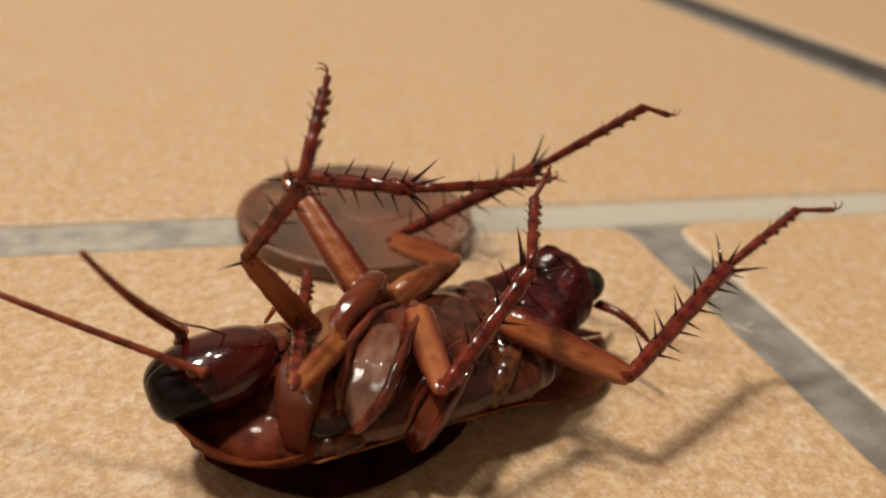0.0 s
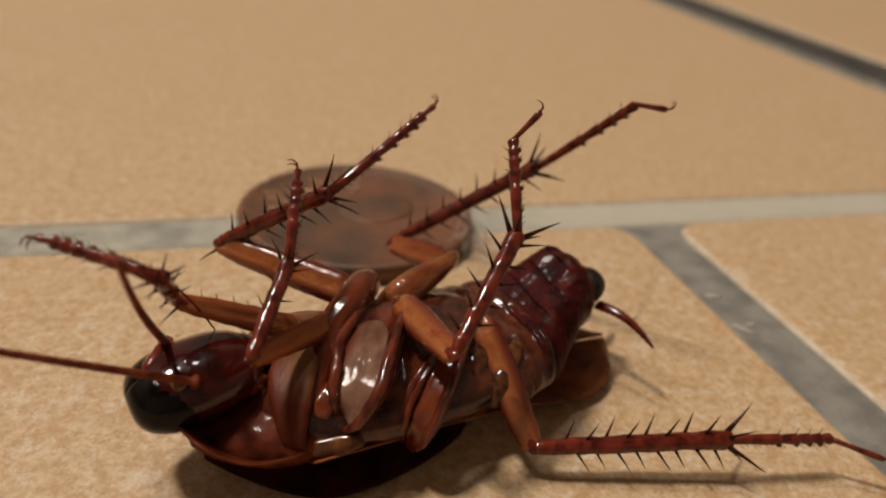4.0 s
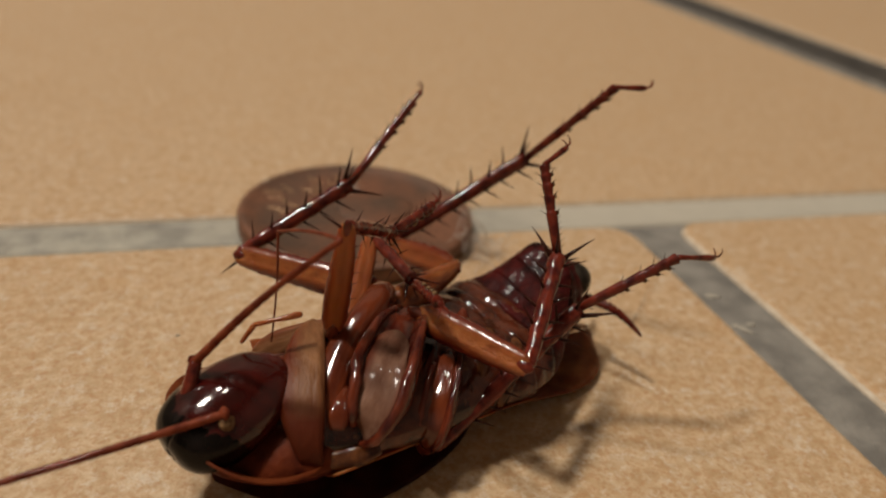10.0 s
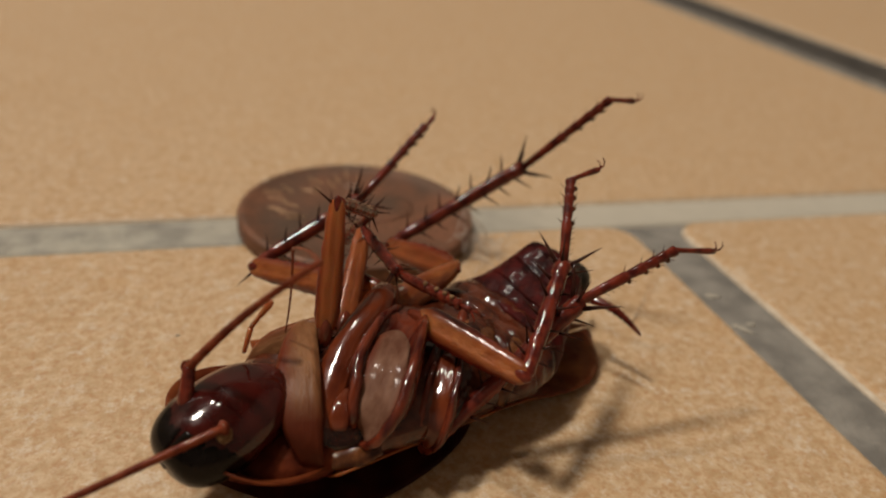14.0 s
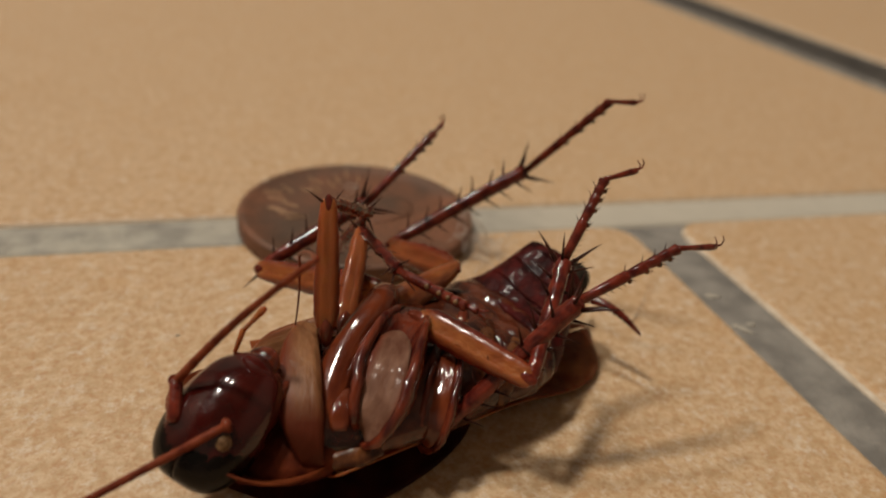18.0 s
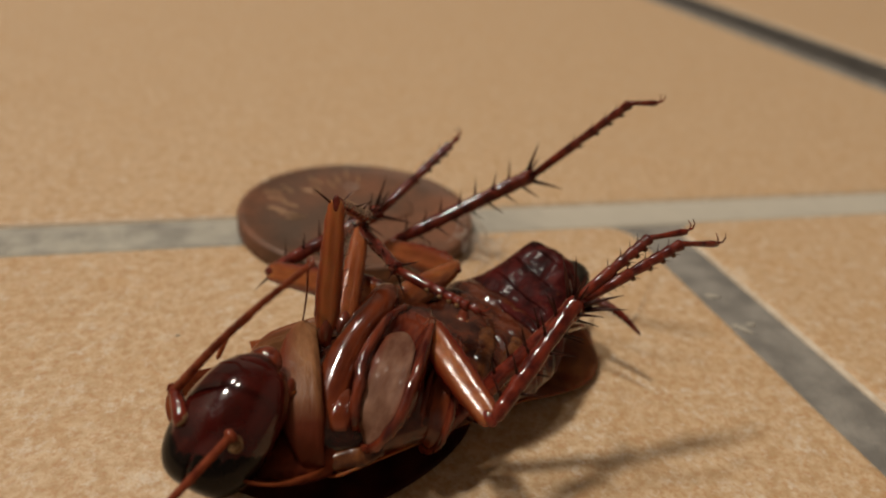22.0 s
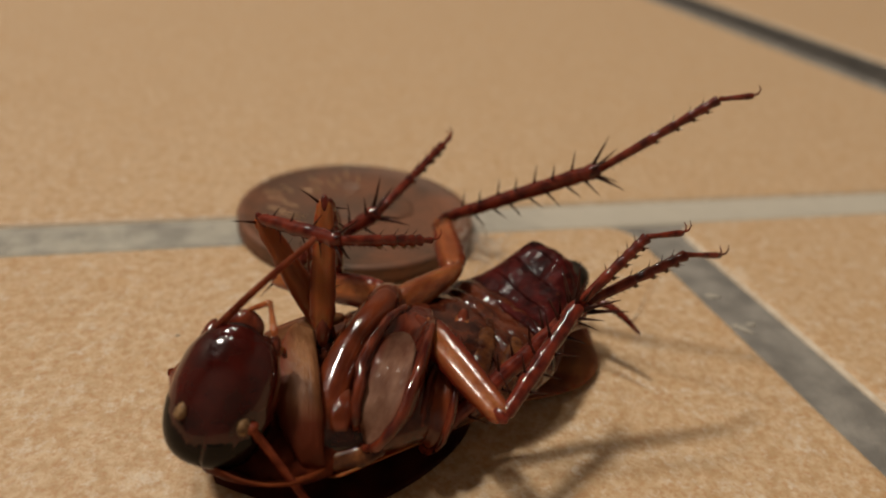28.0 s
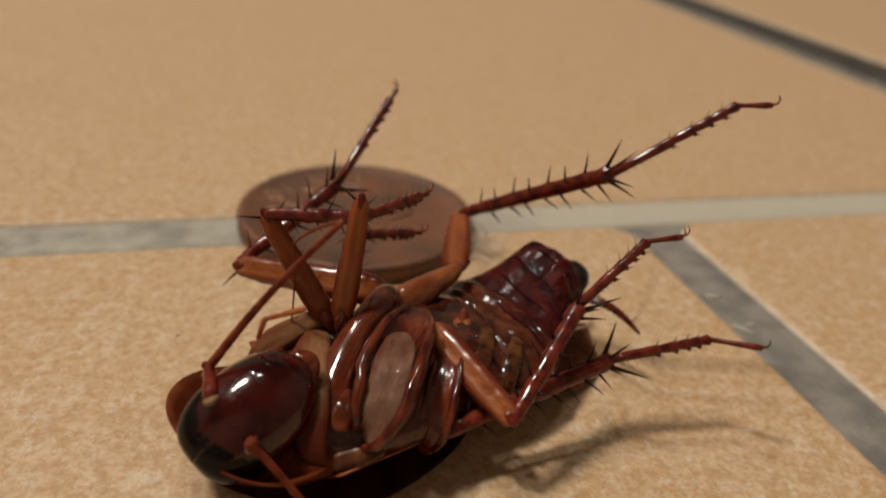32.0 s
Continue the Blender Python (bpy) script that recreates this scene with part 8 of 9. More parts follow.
    walk(limbs["FF"][3], [
        (0, at(-6.59, 0.09, 20.33, -71.7, -46.5, 53.3)), (0.25, at(-7.5, 0.5, 20.17, -77.3, -42.4, 60.7)), (0.5, at(-8.75, 0.97, 19.58, -80.4, -32.6, 66.6)),
        (0.75, at(-11.73, 1.99, 18.35, -100, -29.7, 87.9)), (1, at(-13.9, 2.5, 17.54, -113.6, -33.6, 104.6)), (1.5, at(-15.64, 2.29, 16.52, -120.8, -30.5, 114.7)),
        (2, at(-16.33, 2.33, 15.85, -122.6, -25.9, 116.8)), (2.75, at(-16.08, 2.58, 15.53, -118.8, -19.9, 110.7)), (3, at(-16.05, 2.6, 15.41, -118, -17.7, 109.2)),
        (3.5, at(-18.27, 0.6, 12.51, -131.2, -1.2, 121.5)), (3.75, at(-18.57, 0.58, 12.98, -131.6, -3.7, 127.8)), (4, at(-18.91, 0.32, 14.03, 45.2, -169.8, -35.5)),
        (4.25, at(-18, -0.5, 14.99, 37, -162.4, -10.8)), (4.5, at(-15.12, -1.73, 15.12, 23.9, -157.9, 19.6)), (4.75, at(-10.64, -2.89, 14.1, 9.9, -159.1, 50.5)),
        (5, at(-5.99, -3.51, 12.33, 0.1, -164.6, 76.4)), (5.25, at(-2.54, -3.65, 10.67, -4.4, -170.2, 93.7)), (5.5, at(-1.18, -3.65, 9.98, 174.5, -7.4, -79.9)),
        (6, at(-1.23, -3.97, 9.97, 175.2, -9.3, -85.1)), (7, at(-1.34, -4, 10.07, -4.6, -170.6, 93.8)), (8, at(-2.17, -4.07, 10.33, -1.5, -166.1, 76)),
        (9, at(-1.19, -3.46, 9.42, -2, -163.7, 78)), (10, at(-1.87, -3.57, 10, -0.8, -161.8, 73.5)), (10.5, at(-1.93, -3.65, 10.07, -2.1, -162.2, 77.7)),
        (11, at(-1.3, -3.54, 9.83, -4.6, -163.6, 86.2)), (12, at(-0.53, -3.54, 9.5, -178.3, -7.3, -81.4)), (14, at(-0.27, -3.5, 9.29, -159.1, -3.7, -77.4)),
        (17, at(-0.01, -3.46, 9.19, -129.9, -0.5, -74)), (19, at(0.51, -3.23, 8.83, -110.2, 4.1, -67.2)), (22, at(0.51, -3.22, 8.82, -80.8, 4.1, -67.3)),
        (25, at(0.3, -3.26, 8.98, -51.4, 2.3, -69.2)), (25.5, at(-1.17, -3.43, 10.44, -47, -10.6, -83.1)), (25.75, at(-1.06, -3.38, 10.63, -45.2, -9.1, -79.5)),
        (26, at(-0.72, -3.22, 11.06, -44.1, -5.2, -70.2)), (26.25, at(-0.4, -2.86, 11.54, -42.5, 0.6, -57.2)), (26.5, at(-0.31, -2.31, 11.91, -39.5, 7.2, -42.3)),
        (26.75, at(-0.55, -1.63, 12.1, -34.7, 13.3, -27)), (27, at(-1.02, -0.99, 12.13, -28.8, 17.9, -13)), (27.5, at(-1.76, -0.35, 12.06, -19.4, 21.3, 1.2)),
        (28, at(-1.33, -0.69, 12.2, -26.6, 10.3, -3.7)), (28.5, at(-1.42, -1.03, 12.23, -27.8, 8.8, -3.2)), (29, at(-1.58, -1.45, 12.34, -27.8, 9.4, -2.2)),
        (29.5, at(-1.46, -1.6, 12.85, -27.9, 8, -2.2)), (29.75, at(-1.3, -1.51, 13.2, -28.1, 6.6, -1.8)), (30, at(-1.13, -1.31, 13.49, -28.5, 5.4, -0.3)),
        (30.25, at(-0.91, -0.78, 13.64, -29.6, 4.2, 3.5)), (30.5, at(-0.62, -0.06, 13.71, -31.1, 2.9, 8)), (31, at(0.21, 1.51, 13.64, -33.8, 1, 13.7)),
        (31.5, at(0.63, 2.47, 13.15, -34.4, 1.3, 15.5)), (31.75, at(0.99, 3.14, 12.8, -34.6, 1, 15.5)), (32, at(1, 3.21, 12.76, -34.6, 1, 15.6))])
    walk(head, [
        (0, at(-12.48, -0.03, 5.4, -4.1, -10.9, 3.1)), (1, at(-12.43, 0.2, 5.4, -2.2, -11.3, 2.9)), (2, at(-12.42, 0.2, 5.4, 1.3, -11.6, 2.8)),
        (2.75, at(-12.6, 0.11, 5.37, 2.7, -9.7, 3.9)), (3, at(-12.72, 0.07, 5.36, 3.1, -9, 4.2)), (3.5, at(-13.44, -0.29, 5.34, 3.2, -9.1, 6)),
        (4.6, at(-13.37, -0.15, 5.22, 5.1, -8.9, 5.5)), (5.25, at(-13.21, -0.13, 5.14, 5.9, -9.2, 5.3)), (5.5, at(-13.15, -0.2, 5.11, 6.2, -9.5, 5.5)),
        (6, at(-12.75, -0.97, 5.05, 5.7, -12.6, 7.5)), (7, at(-12.65, -1.03, 5.06, 6.9, -14, 10.1)), (8.5, at(-12.52, -0.84, 5.04, 11.1, -13.1, 12)),
        (9.5, at(-12.45, -0.93, 4.98, 11.9, -13.6, 14.3)), (12, at(-12.67, -1.47, 4.92, 11.5, -12.8, 16.5)), (14.5, at(-12.94, -1.68, 4.92, 12.1, -12.1, 16.5)),
        (16, at(-12.92, -1.74, 5.02, 10.6, -19.4, 19)), (17, at(-12.92, -1.78, 5.07, 10.7, -24.7, 21.5)), (18, at(-13.12, -1.71, 5.13, 10.7, -30, 24.7)),
        (19, at(-12.93, -1.55, 5.2, 9.5, -35.4, 28.8)), (20, at(-12.72, -1.39, 5.26, 7.4, -40, 32.8)), (21, at(-12.88, -1.94, 5.27, 7.2, -34.7, 31.6)),
        (25, at(-12.97, -2.49, 5.47, 8.5, -28.3, 30.3)), (25.75, at(-12.97, -2.57, 5.68, 13.3, -33.5, 29.5)), (26.5, at(-13.03, -2.42, 6.02, 16.2, -39.4, 30.8)),
        (27.5, at(-13.04, -1.96, 6.46, 19.7, -48.7, 34.3)), (28, at(-12.93, -1.67, 6.68, 20.9, -53.7, 36.6)), (28.5, at(-13.02, -1.44, 6.62, 19.8, -51.3, 36.9)),
        (29, at(-13.13, -1.33, 6.55, 22, -48.5, 36)), (29.5, at(-12.8, -1.77, 6.26, 32.6, -40.4, 24.5)), (29.75, at(-12.43, -2.07, 6.12, 36.8, -35.7, 18.9)),
        (30, at(-12.11, -2.25, 5.97, 38.4, -32, 14.8)), (31, at(-11.88, -1.96, 5.4, 33.5, -25.7, 8.7)), (32, at(-11.84, -2.17, 5.4, 34.1, -25.7, 8.7))])
    walk(feeler_near, [
        (0, at(-13.56, -1.87, 7.1, 44.7, -164.2, -36.5)), (1, at(-13.71, -1.61, 7.17, 46.4, -162.3, -39.8)), (2, at(-13.7, -1.6, 7.14, 46.7, -162.7, -40.6)),
        (2.75, at(-13.69, -1.91, 6.98, 45.6, -166.3, -38.5)), (3, at(-13.68, -2, 6.89, 42.6, -160.5, -28.7)), (3.5, at(-14.12, -2.23, 6.85, 35.8, -154.1, -7.8)),
        (4.4, at(-13.98, -2.06, 6.73, 33.4, -153.4, -0.2)), (5.25, at(-13.96, -1.99, 6.74, 41.2, -178.8, -31.1)), (5.5, at(-14.15, -2.05, 6.82, 41.1, 179.6, -31.9)),
        (6, at(-13.82, -2.43, 6.64, 41, 177.9, -30.9)), (6.75, at(-13.62, -2.44, 6.7, 40.6, 177.6, -29.6)), (7.5, at(-13.68, -2.31, 6.69, 40.1, 176, -27.8)),
        (8, at(-13.87, -2.17, 6.66, 39.6, 172.8, -27.3)), (9, at(-13.56, -2.32, 6.56, 39.9, 173.1, -18.1)), (10, at(-13.52, -2.81, 6.3, 41.4, 173.1, -10.4)),
        (10.5, at(-13.58, -3.37, 6.33, 39.9, 162.1, -18.1)), (11, at(-13.61, -3.65, 6.29, 40.5, 159.6, -14.5)), (12, at(-13.62, -3.78, 6.36, 41.6, 160.8, -10.7)),
        (13, at(-13.81, -3.5, 6.22, 43.7, 170.5, -2.4)), (14.5, at(-13.9, -3.76, 6.36, 42.4, 164.9, -8.8)), (17, at(-13.85, -3.54, 6.37, 41.8, 165.3, -11.6)),
        (17.5, at(-13.8, -3.59, 6.38, 41.9, 163.7, -10.3)), (18, at(-13.75, -3.62, 6.36, 43.1, 163, -5.4)), (19, at(-14.05, -3.4, 6.19, 41.4, 153.6, -7.7)),
        (20, at(-13.58, -3.51, 6.04, 45.1, 148.3, 2.7)), (20.75, at(-13.65, -3.88, 6.19, 47.6, 147.8, 7.8)), (22, at(-13.77, -4.34, 6.23, 49.8, 150.5, 11.3)),
        (23, at(-13.71, -4.46, 6.32, 52.6, 150.5, 16.7)), (25.5, at(-14.06, -4.53, 6.56, 52.8, 146.3, 18.1)), (25.75, at(-14.01, -4.55, 6.59, 52.2, 142.5, 17.1)),
        (26, at(-13.87, -4.58, 6.66, 55.1, 139.8, 22.2)), (26.25, at(-13.67, -4.63, 6.75, 59.1, 133.5, 28.8)), (26.75, at(-13.17, -4.62, 6.82, -96.7, 27, -116.9)),
        (27, at(-12.92, -4.57, 6.81, -87.5, 44, -105.6)), (27.5, at(-12.56, -4.43, 6.64, -55.6, 65.1, -64.9)), (28, at(-12.42, -4.26, 6.07, -48.6, 54.2, -51.4)),
        (28.5, at(-12.67, -4.27, 5.34, -48.5, 50.1, -48.5)), (29, at(-12.56, -3.23, 3.76, -54.4, 38.7, -54.9)), (29.75, at(-12.6, -4.69, 5.33, -47.5, 44.2, -44.8)),
        (30, at(-12.64, -5.06, 5.74, -45.3, 46.2, -41.8)), (31.5, at(-12.6, -4.68, 5.62, -48.3, 49.9, -48.6)), (32, at(-12.65, -4.78, 5.74, -48.2, 51.1, -48.7))])
    walk(far_scape, [
        (0, at(-13.78, 1.75, 7.06, 0, 57.8, -100.9)), (0.25, at(-13.75, 1.77, 7.04, -0, 62.4, -108.4)), (1, at(-13.62, 1.87, 6.94, 0, 42.7, -133.5)),
        (2, at(-13.62, 1.87, 6.94, 0, 23.4, -123.8)), (2.5, at(-13.78, 1.78, 6.83, -0, 0.3, -114.2)), (3, at(-14.1, 1.67, 6.66, 0, -35.9, -84.3)),
        (3.5, at(-14.71, 1.3, 6.8, 0, -7, -110.9)), (3.75, at(-14.69, 1.27, 6.85, -0, 6.2, -115.7)), (4, at(-14.62, 1.25, 6.89, 0, 15.8, -128.2)),
        (4.1, at(-14.59, 1.25, 6.9, -0, 17.9, -132.9)), (4.25, at(-14.54, 1.23, 6.91, -0, 20.3, -142.5)), (4.4, at(-14.46, 1.2, 6.92, 0, 21.3, -155.6)),
        (4.6, at(-14.36, 1.16, 6.92, 0, 20.5, -167.9)), (4.75, at(-14.3, 1.14, 6.91, 0, 19.8, -172.8)), (5, at(-14.22, 1.09, 6.91, 0, 22.6, -179.4)),
        (5.25, at(-14.16, 1.03, 6.92, 0, 26.4, 174)), (5.5, at(-14.11, 0.95, 6.97, 0, 34.2, 175.3)), (6, at(-13.77, 0.4, 7.41, 0, 57.9, -155.6)),
        (6.75, at(-13.61, 0.34, 7.67, 0, 58, -153.2)), (7.75, at(-13.59, 0.43, 7.72, 0, 56.6, -145.6)), (8, at(-13.6, 0.45, 7.72, 0, 56.9, -142.9)),
        (9, at(-13.64, 0.44, 7.6, -0, 55.5, -133.1)), (10, at(-13.65, 0.13, 7.55, 0, 58.1, -137.9)), (10.25, at(-13.69, 0.06, 7.52, 0, 57.9, -136.1)),
        (10.75, at(-13.81, -0.06, 7.45, 0, 58.2, -130.3)), (11, at(-13.85, -0.1, 7.46, 0, 58, -127.8)), (12, at(-13.94, -0.19, 7.57, 0, 56.5, -124.3)),
        (14.5, at(-14.14, -0.29, 7.73, 0, 55.3, -122.3)), (17, at(-14.39, -0.24, 7.47, -0, 43.8, -116.1)), (18, at(-14.78, -0.24, 7.1, 0, 34.9, -111.7)),
        (19, at(-14.82, -0.14, 6.69, 0, 24.3, -105.3)), (19.5, at(-14.82, -0.03, 6.48, 0, 18.9, -100.5)), (20, at(-14.82, 0.02, 6.4, 0, 16.8, -98.4)),
        (21, at(-14.89, -0.29, 6.66, 0, 18.1, -98.5)), (25, at(-14.91, -0.39, 6.76, 0, 5.2, -95.6)), (25.75, at(-14.89, -0.36, 6.79, -0, 1.9, -96.7)),
        (26.5, at(-14.64, 0, 7.05, -0, 3.3, -103.7)), (27, at(-14.44, 0.33, 7.2, -0, 3.9, -107.3)), (27.5, at(-14.31, 0.64, 7.15, 0, 2, -108.1)),
        (28, at(-14.52, 1.01, 6.61, 0, -7.8, -101.7)), (28.5, at(-14.65, 1.24, 6.49, 0, -10.2, -101.1)), (29, at(-14.72, 1.35, 6.44, 0, -11.9, -101)),
        (29.5, at(-13.95, 0.55, 6.75, 0, -9.4, -109)), (29.75, at(-13.4, 0.1, 6.89, 0, -8.3, -112.5)), (30, at(-13.15, -0.09, 6.96, 0, -7.2, -110.8)),
        (31, at(-13.32, 0.1, 6.96, 0, 1.3, -102.4)), (32, at(-13.11, -0.03, 7.27, -0, 9.3, -106.2))])
    walk(far_palp[0], [
        (0, at(-9.35, 1.44, 6.88, 76.8, -60.9, -21.1)), (5, at(-9.37, 1.46, 7.17, 78.1, -61, -24.2)), (6, at(-10.81, 1.12, 7.04, 81.4, -47.4, -45)),
        (8, at(-10.94, 1.39, 7.13, 79.4, -52.3, -37.2)), (10, at(-10.87, 1.36, 7.07, 76, -58.4, -27)), (14, at(-11.01, 0.69, 6.98, 23.7, -51.7, 41.4)),
        (17, at(-11.36, 0.33, 7.26, 48.2, -70.7, 14)), (20, at(-12.15, 0.57, 7.56, 39.1, -42.6, 21.3)), (24, at(-12.72, -0.15, 7.19, 103.2, -77.9, -39.2)),
        (25.5, at(-12.82, -0.48, 7.46, 106.6, -77.7, -42.7)), (28, at(-10.99, -0.27, 10.24, 70.7, -32.4, -47.6)), (29, at(-10.73, -0.15, 9.69, 83.5, -45.8, -51.6)),
        (31, at(-10.55, -0.1, 8.28, 104.3, -73.2, -47.5)), (32, at(-10.59, -0.22, 8.37, 105.1, -73.1, -48.3))])
    walk(far_palp[1], [
        (0, at(-8.75, 1.21, 8.02, -25.9, -119.5, 89.2)), (5, at(-8.8, 1.21, 8.31, -25.7, -119.8, 87.3)), (6, at(-10.18, 0.5, 8, 78.1, -40, -51.7)),
        (8, at(-10.3, 0.9, 8.16, 58.9, -20.4, -28.1)), (10, at(-10.27, 1.05, 8.18, 55.4, -9.8, -17.1)), (14, at(-10.41, 1.22, 8, 101.9, -56.4, -60)),
        (17, at(-10.94, 0.43, 8.48, 107.2, -54.5, -67.9)), (20, at(-11.26, 0.92, 8.44, 94.8, -49, -61.7)), (24, at(-12.51, -0.32, 8.46, 101.4, -52.9, -63.7)),
        (25.5, at(-12.62, -0.66, 8.73, 102.1, -52.8, -64.5)), (28, at(-10.25, -1.08, 10.93, 5.3, 3.5, -107.8)), (29, at(-10.16, -0.86, 10.62, 9.8, -1.2, -105.3)),
        (31, at(-10.29, -0.38, 9.52, 66.7, -28.2, -49)), (32, at(-10.34, -0.5, 9.61, 66.9, -28.3, -49.3))])
    walk(feeler_far[0], [
        (0, at(-13.78, 1.75, 7.06, 154, -51.2, -126.7)), (0.25, at(-13.75, 1.77, 7.04, 152.5, -51.4, -125.6)), (1, at(-13.62, 1.87, 6.94, 139.1, -52.7, -117.2)),
        (2, at(-13.62, 1.87, 6.94, 128.1, -53.3, -111.4)), (2.5, at(-13.78, 1.78, 6.83, 128.9, -52.5, -112.4)), (3, at(-14.1, 1.67, 6.66, 134.1, -49.9, -113.8)),
        (3.5, at(-14.71, 1.3, 6.8, 139.8, -42.1, -112.4)), (3.75, at(-14.69, 1.27, 6.85, 140.5, -46, -111.5)), (4, at(-14.62, 1.25, 6.89, 131.5, -53, -108)),
        (4.1, at(-14.59, 1.25, 6.9, 123, -55.2, -106)), (4.25, at(-14.54, 1.23, 6.91, 110.8, -57.8, -101.7)), (4.4, at(-14.46, 1.2, 6.92, 95.2, -60.1, -95.1)),
        (4.6, at(-14.36, 1.16, 6.92, 69.2, -61.7, -83.5)), (4.75, at(-14.3, 1.14, 6.91, 50, -61.5, -72.5)), (5, at(-14.22, 1.09, 6.91, 14.9, -58.4, -51)),
        (5.25, at(-14.16, 1.03, 6.92, -7, -51.8, -35.1)), (5.5, at(-14.11, 0.95, 6.97, -18.8, -44.4, -26.6)), (6, at(-13.77, 0.4, 7.41, -21.3, -43.8, -24.2)),
        (6.75, at(-13.61, 0.34, 7.67, -14.4, -45.6, -34.9)), (7.75, at(-13.59, 0.43, 7.72, -7.2, -47.1, -45)), (8, at(-13.6, 0.45, 7.72, -6.5, -47.4, -45.9)),
        (9, at(-13.64, 0.44, 7.6, -10.1, -47, -41.8)), (10, at(-13.65, 0.13, 7.55, -10.8, -48, -40.5)), (10.25, at(-13.69, 0.06, 7.52, -9, -48.8, -42.5)),
        (10.75, at(-13.81, -0.06, 7.45, -0.5, -50.8, -51.8)), (11, at(-13.85, -0.1, 7.46, 1.5, -50.8, -54.3)), (12, at(-13.94, -0.19, 7.57, -1, -48.9, -54.2)),
        (14.5, at(-14.14, -0.29, 7.73, -1.2, -48.2, -55.2)), (17, at(-14.39, -0.24, 7.47, -4.4, -48.8, -49.9)), (18, at(-14.78, -0.24, 7.1, -8, -49.3, -44)),
        (19, at(-14.82, -0.14, 6.69, -9.4, -49.9, -41.5)), (19.5, at(-14.82, -0.03, 6.48, -10, -50, -40.7)), (20, at(-14.82, 0.02, 6.4, -10.2, -50, -40.4)),
        (21, at(-14.89, -0.29, 6.66, -8.9, -50.3, -42.1)), (25, at(-14.91, -0.39, 6.76, -8.3, -50.6, -42.5)), (25.75, at(-14.89, -0.36, 6.79, -8.5, -50.8, -41.8)),
        (26.5, at(-14.64, -0, 7.05, -6.6, -51.4, -42.9)), (27, at(-14.44, 0.33, 7.2, -5.2, -51.6, -43.8)), (27.5, at(-14.31, 0.64, 7.15, -5.2, -51.7, -43.6)),
        (28, at(-14.52, 1.01, 6.61, -13.5, -50.1, -33.5)), (28.5, at(-14.65, 1.24, 6.49, -17.2, -48.1, -29.7)), (29, at(-14.72, 1.35, 6.44, -19.8, -46.4, -27)),
        (29.5, at(-13.95, 0.55, 6.75, -17.1, -50.7, -28.6)), (29.75, at(-13.4, 0.1, 6.89, -15.4, -53.6, -29.2)), (30, at(-13.15, -0.09, 6.96, -15.4, -54.6, -28.8)),
        (31, at(-13.32, 0.1, 6.96, -19.9, -51.3, -25)), (32, at(-13.11, -0.03, 7.27, -13.9, -53.2, -32))])
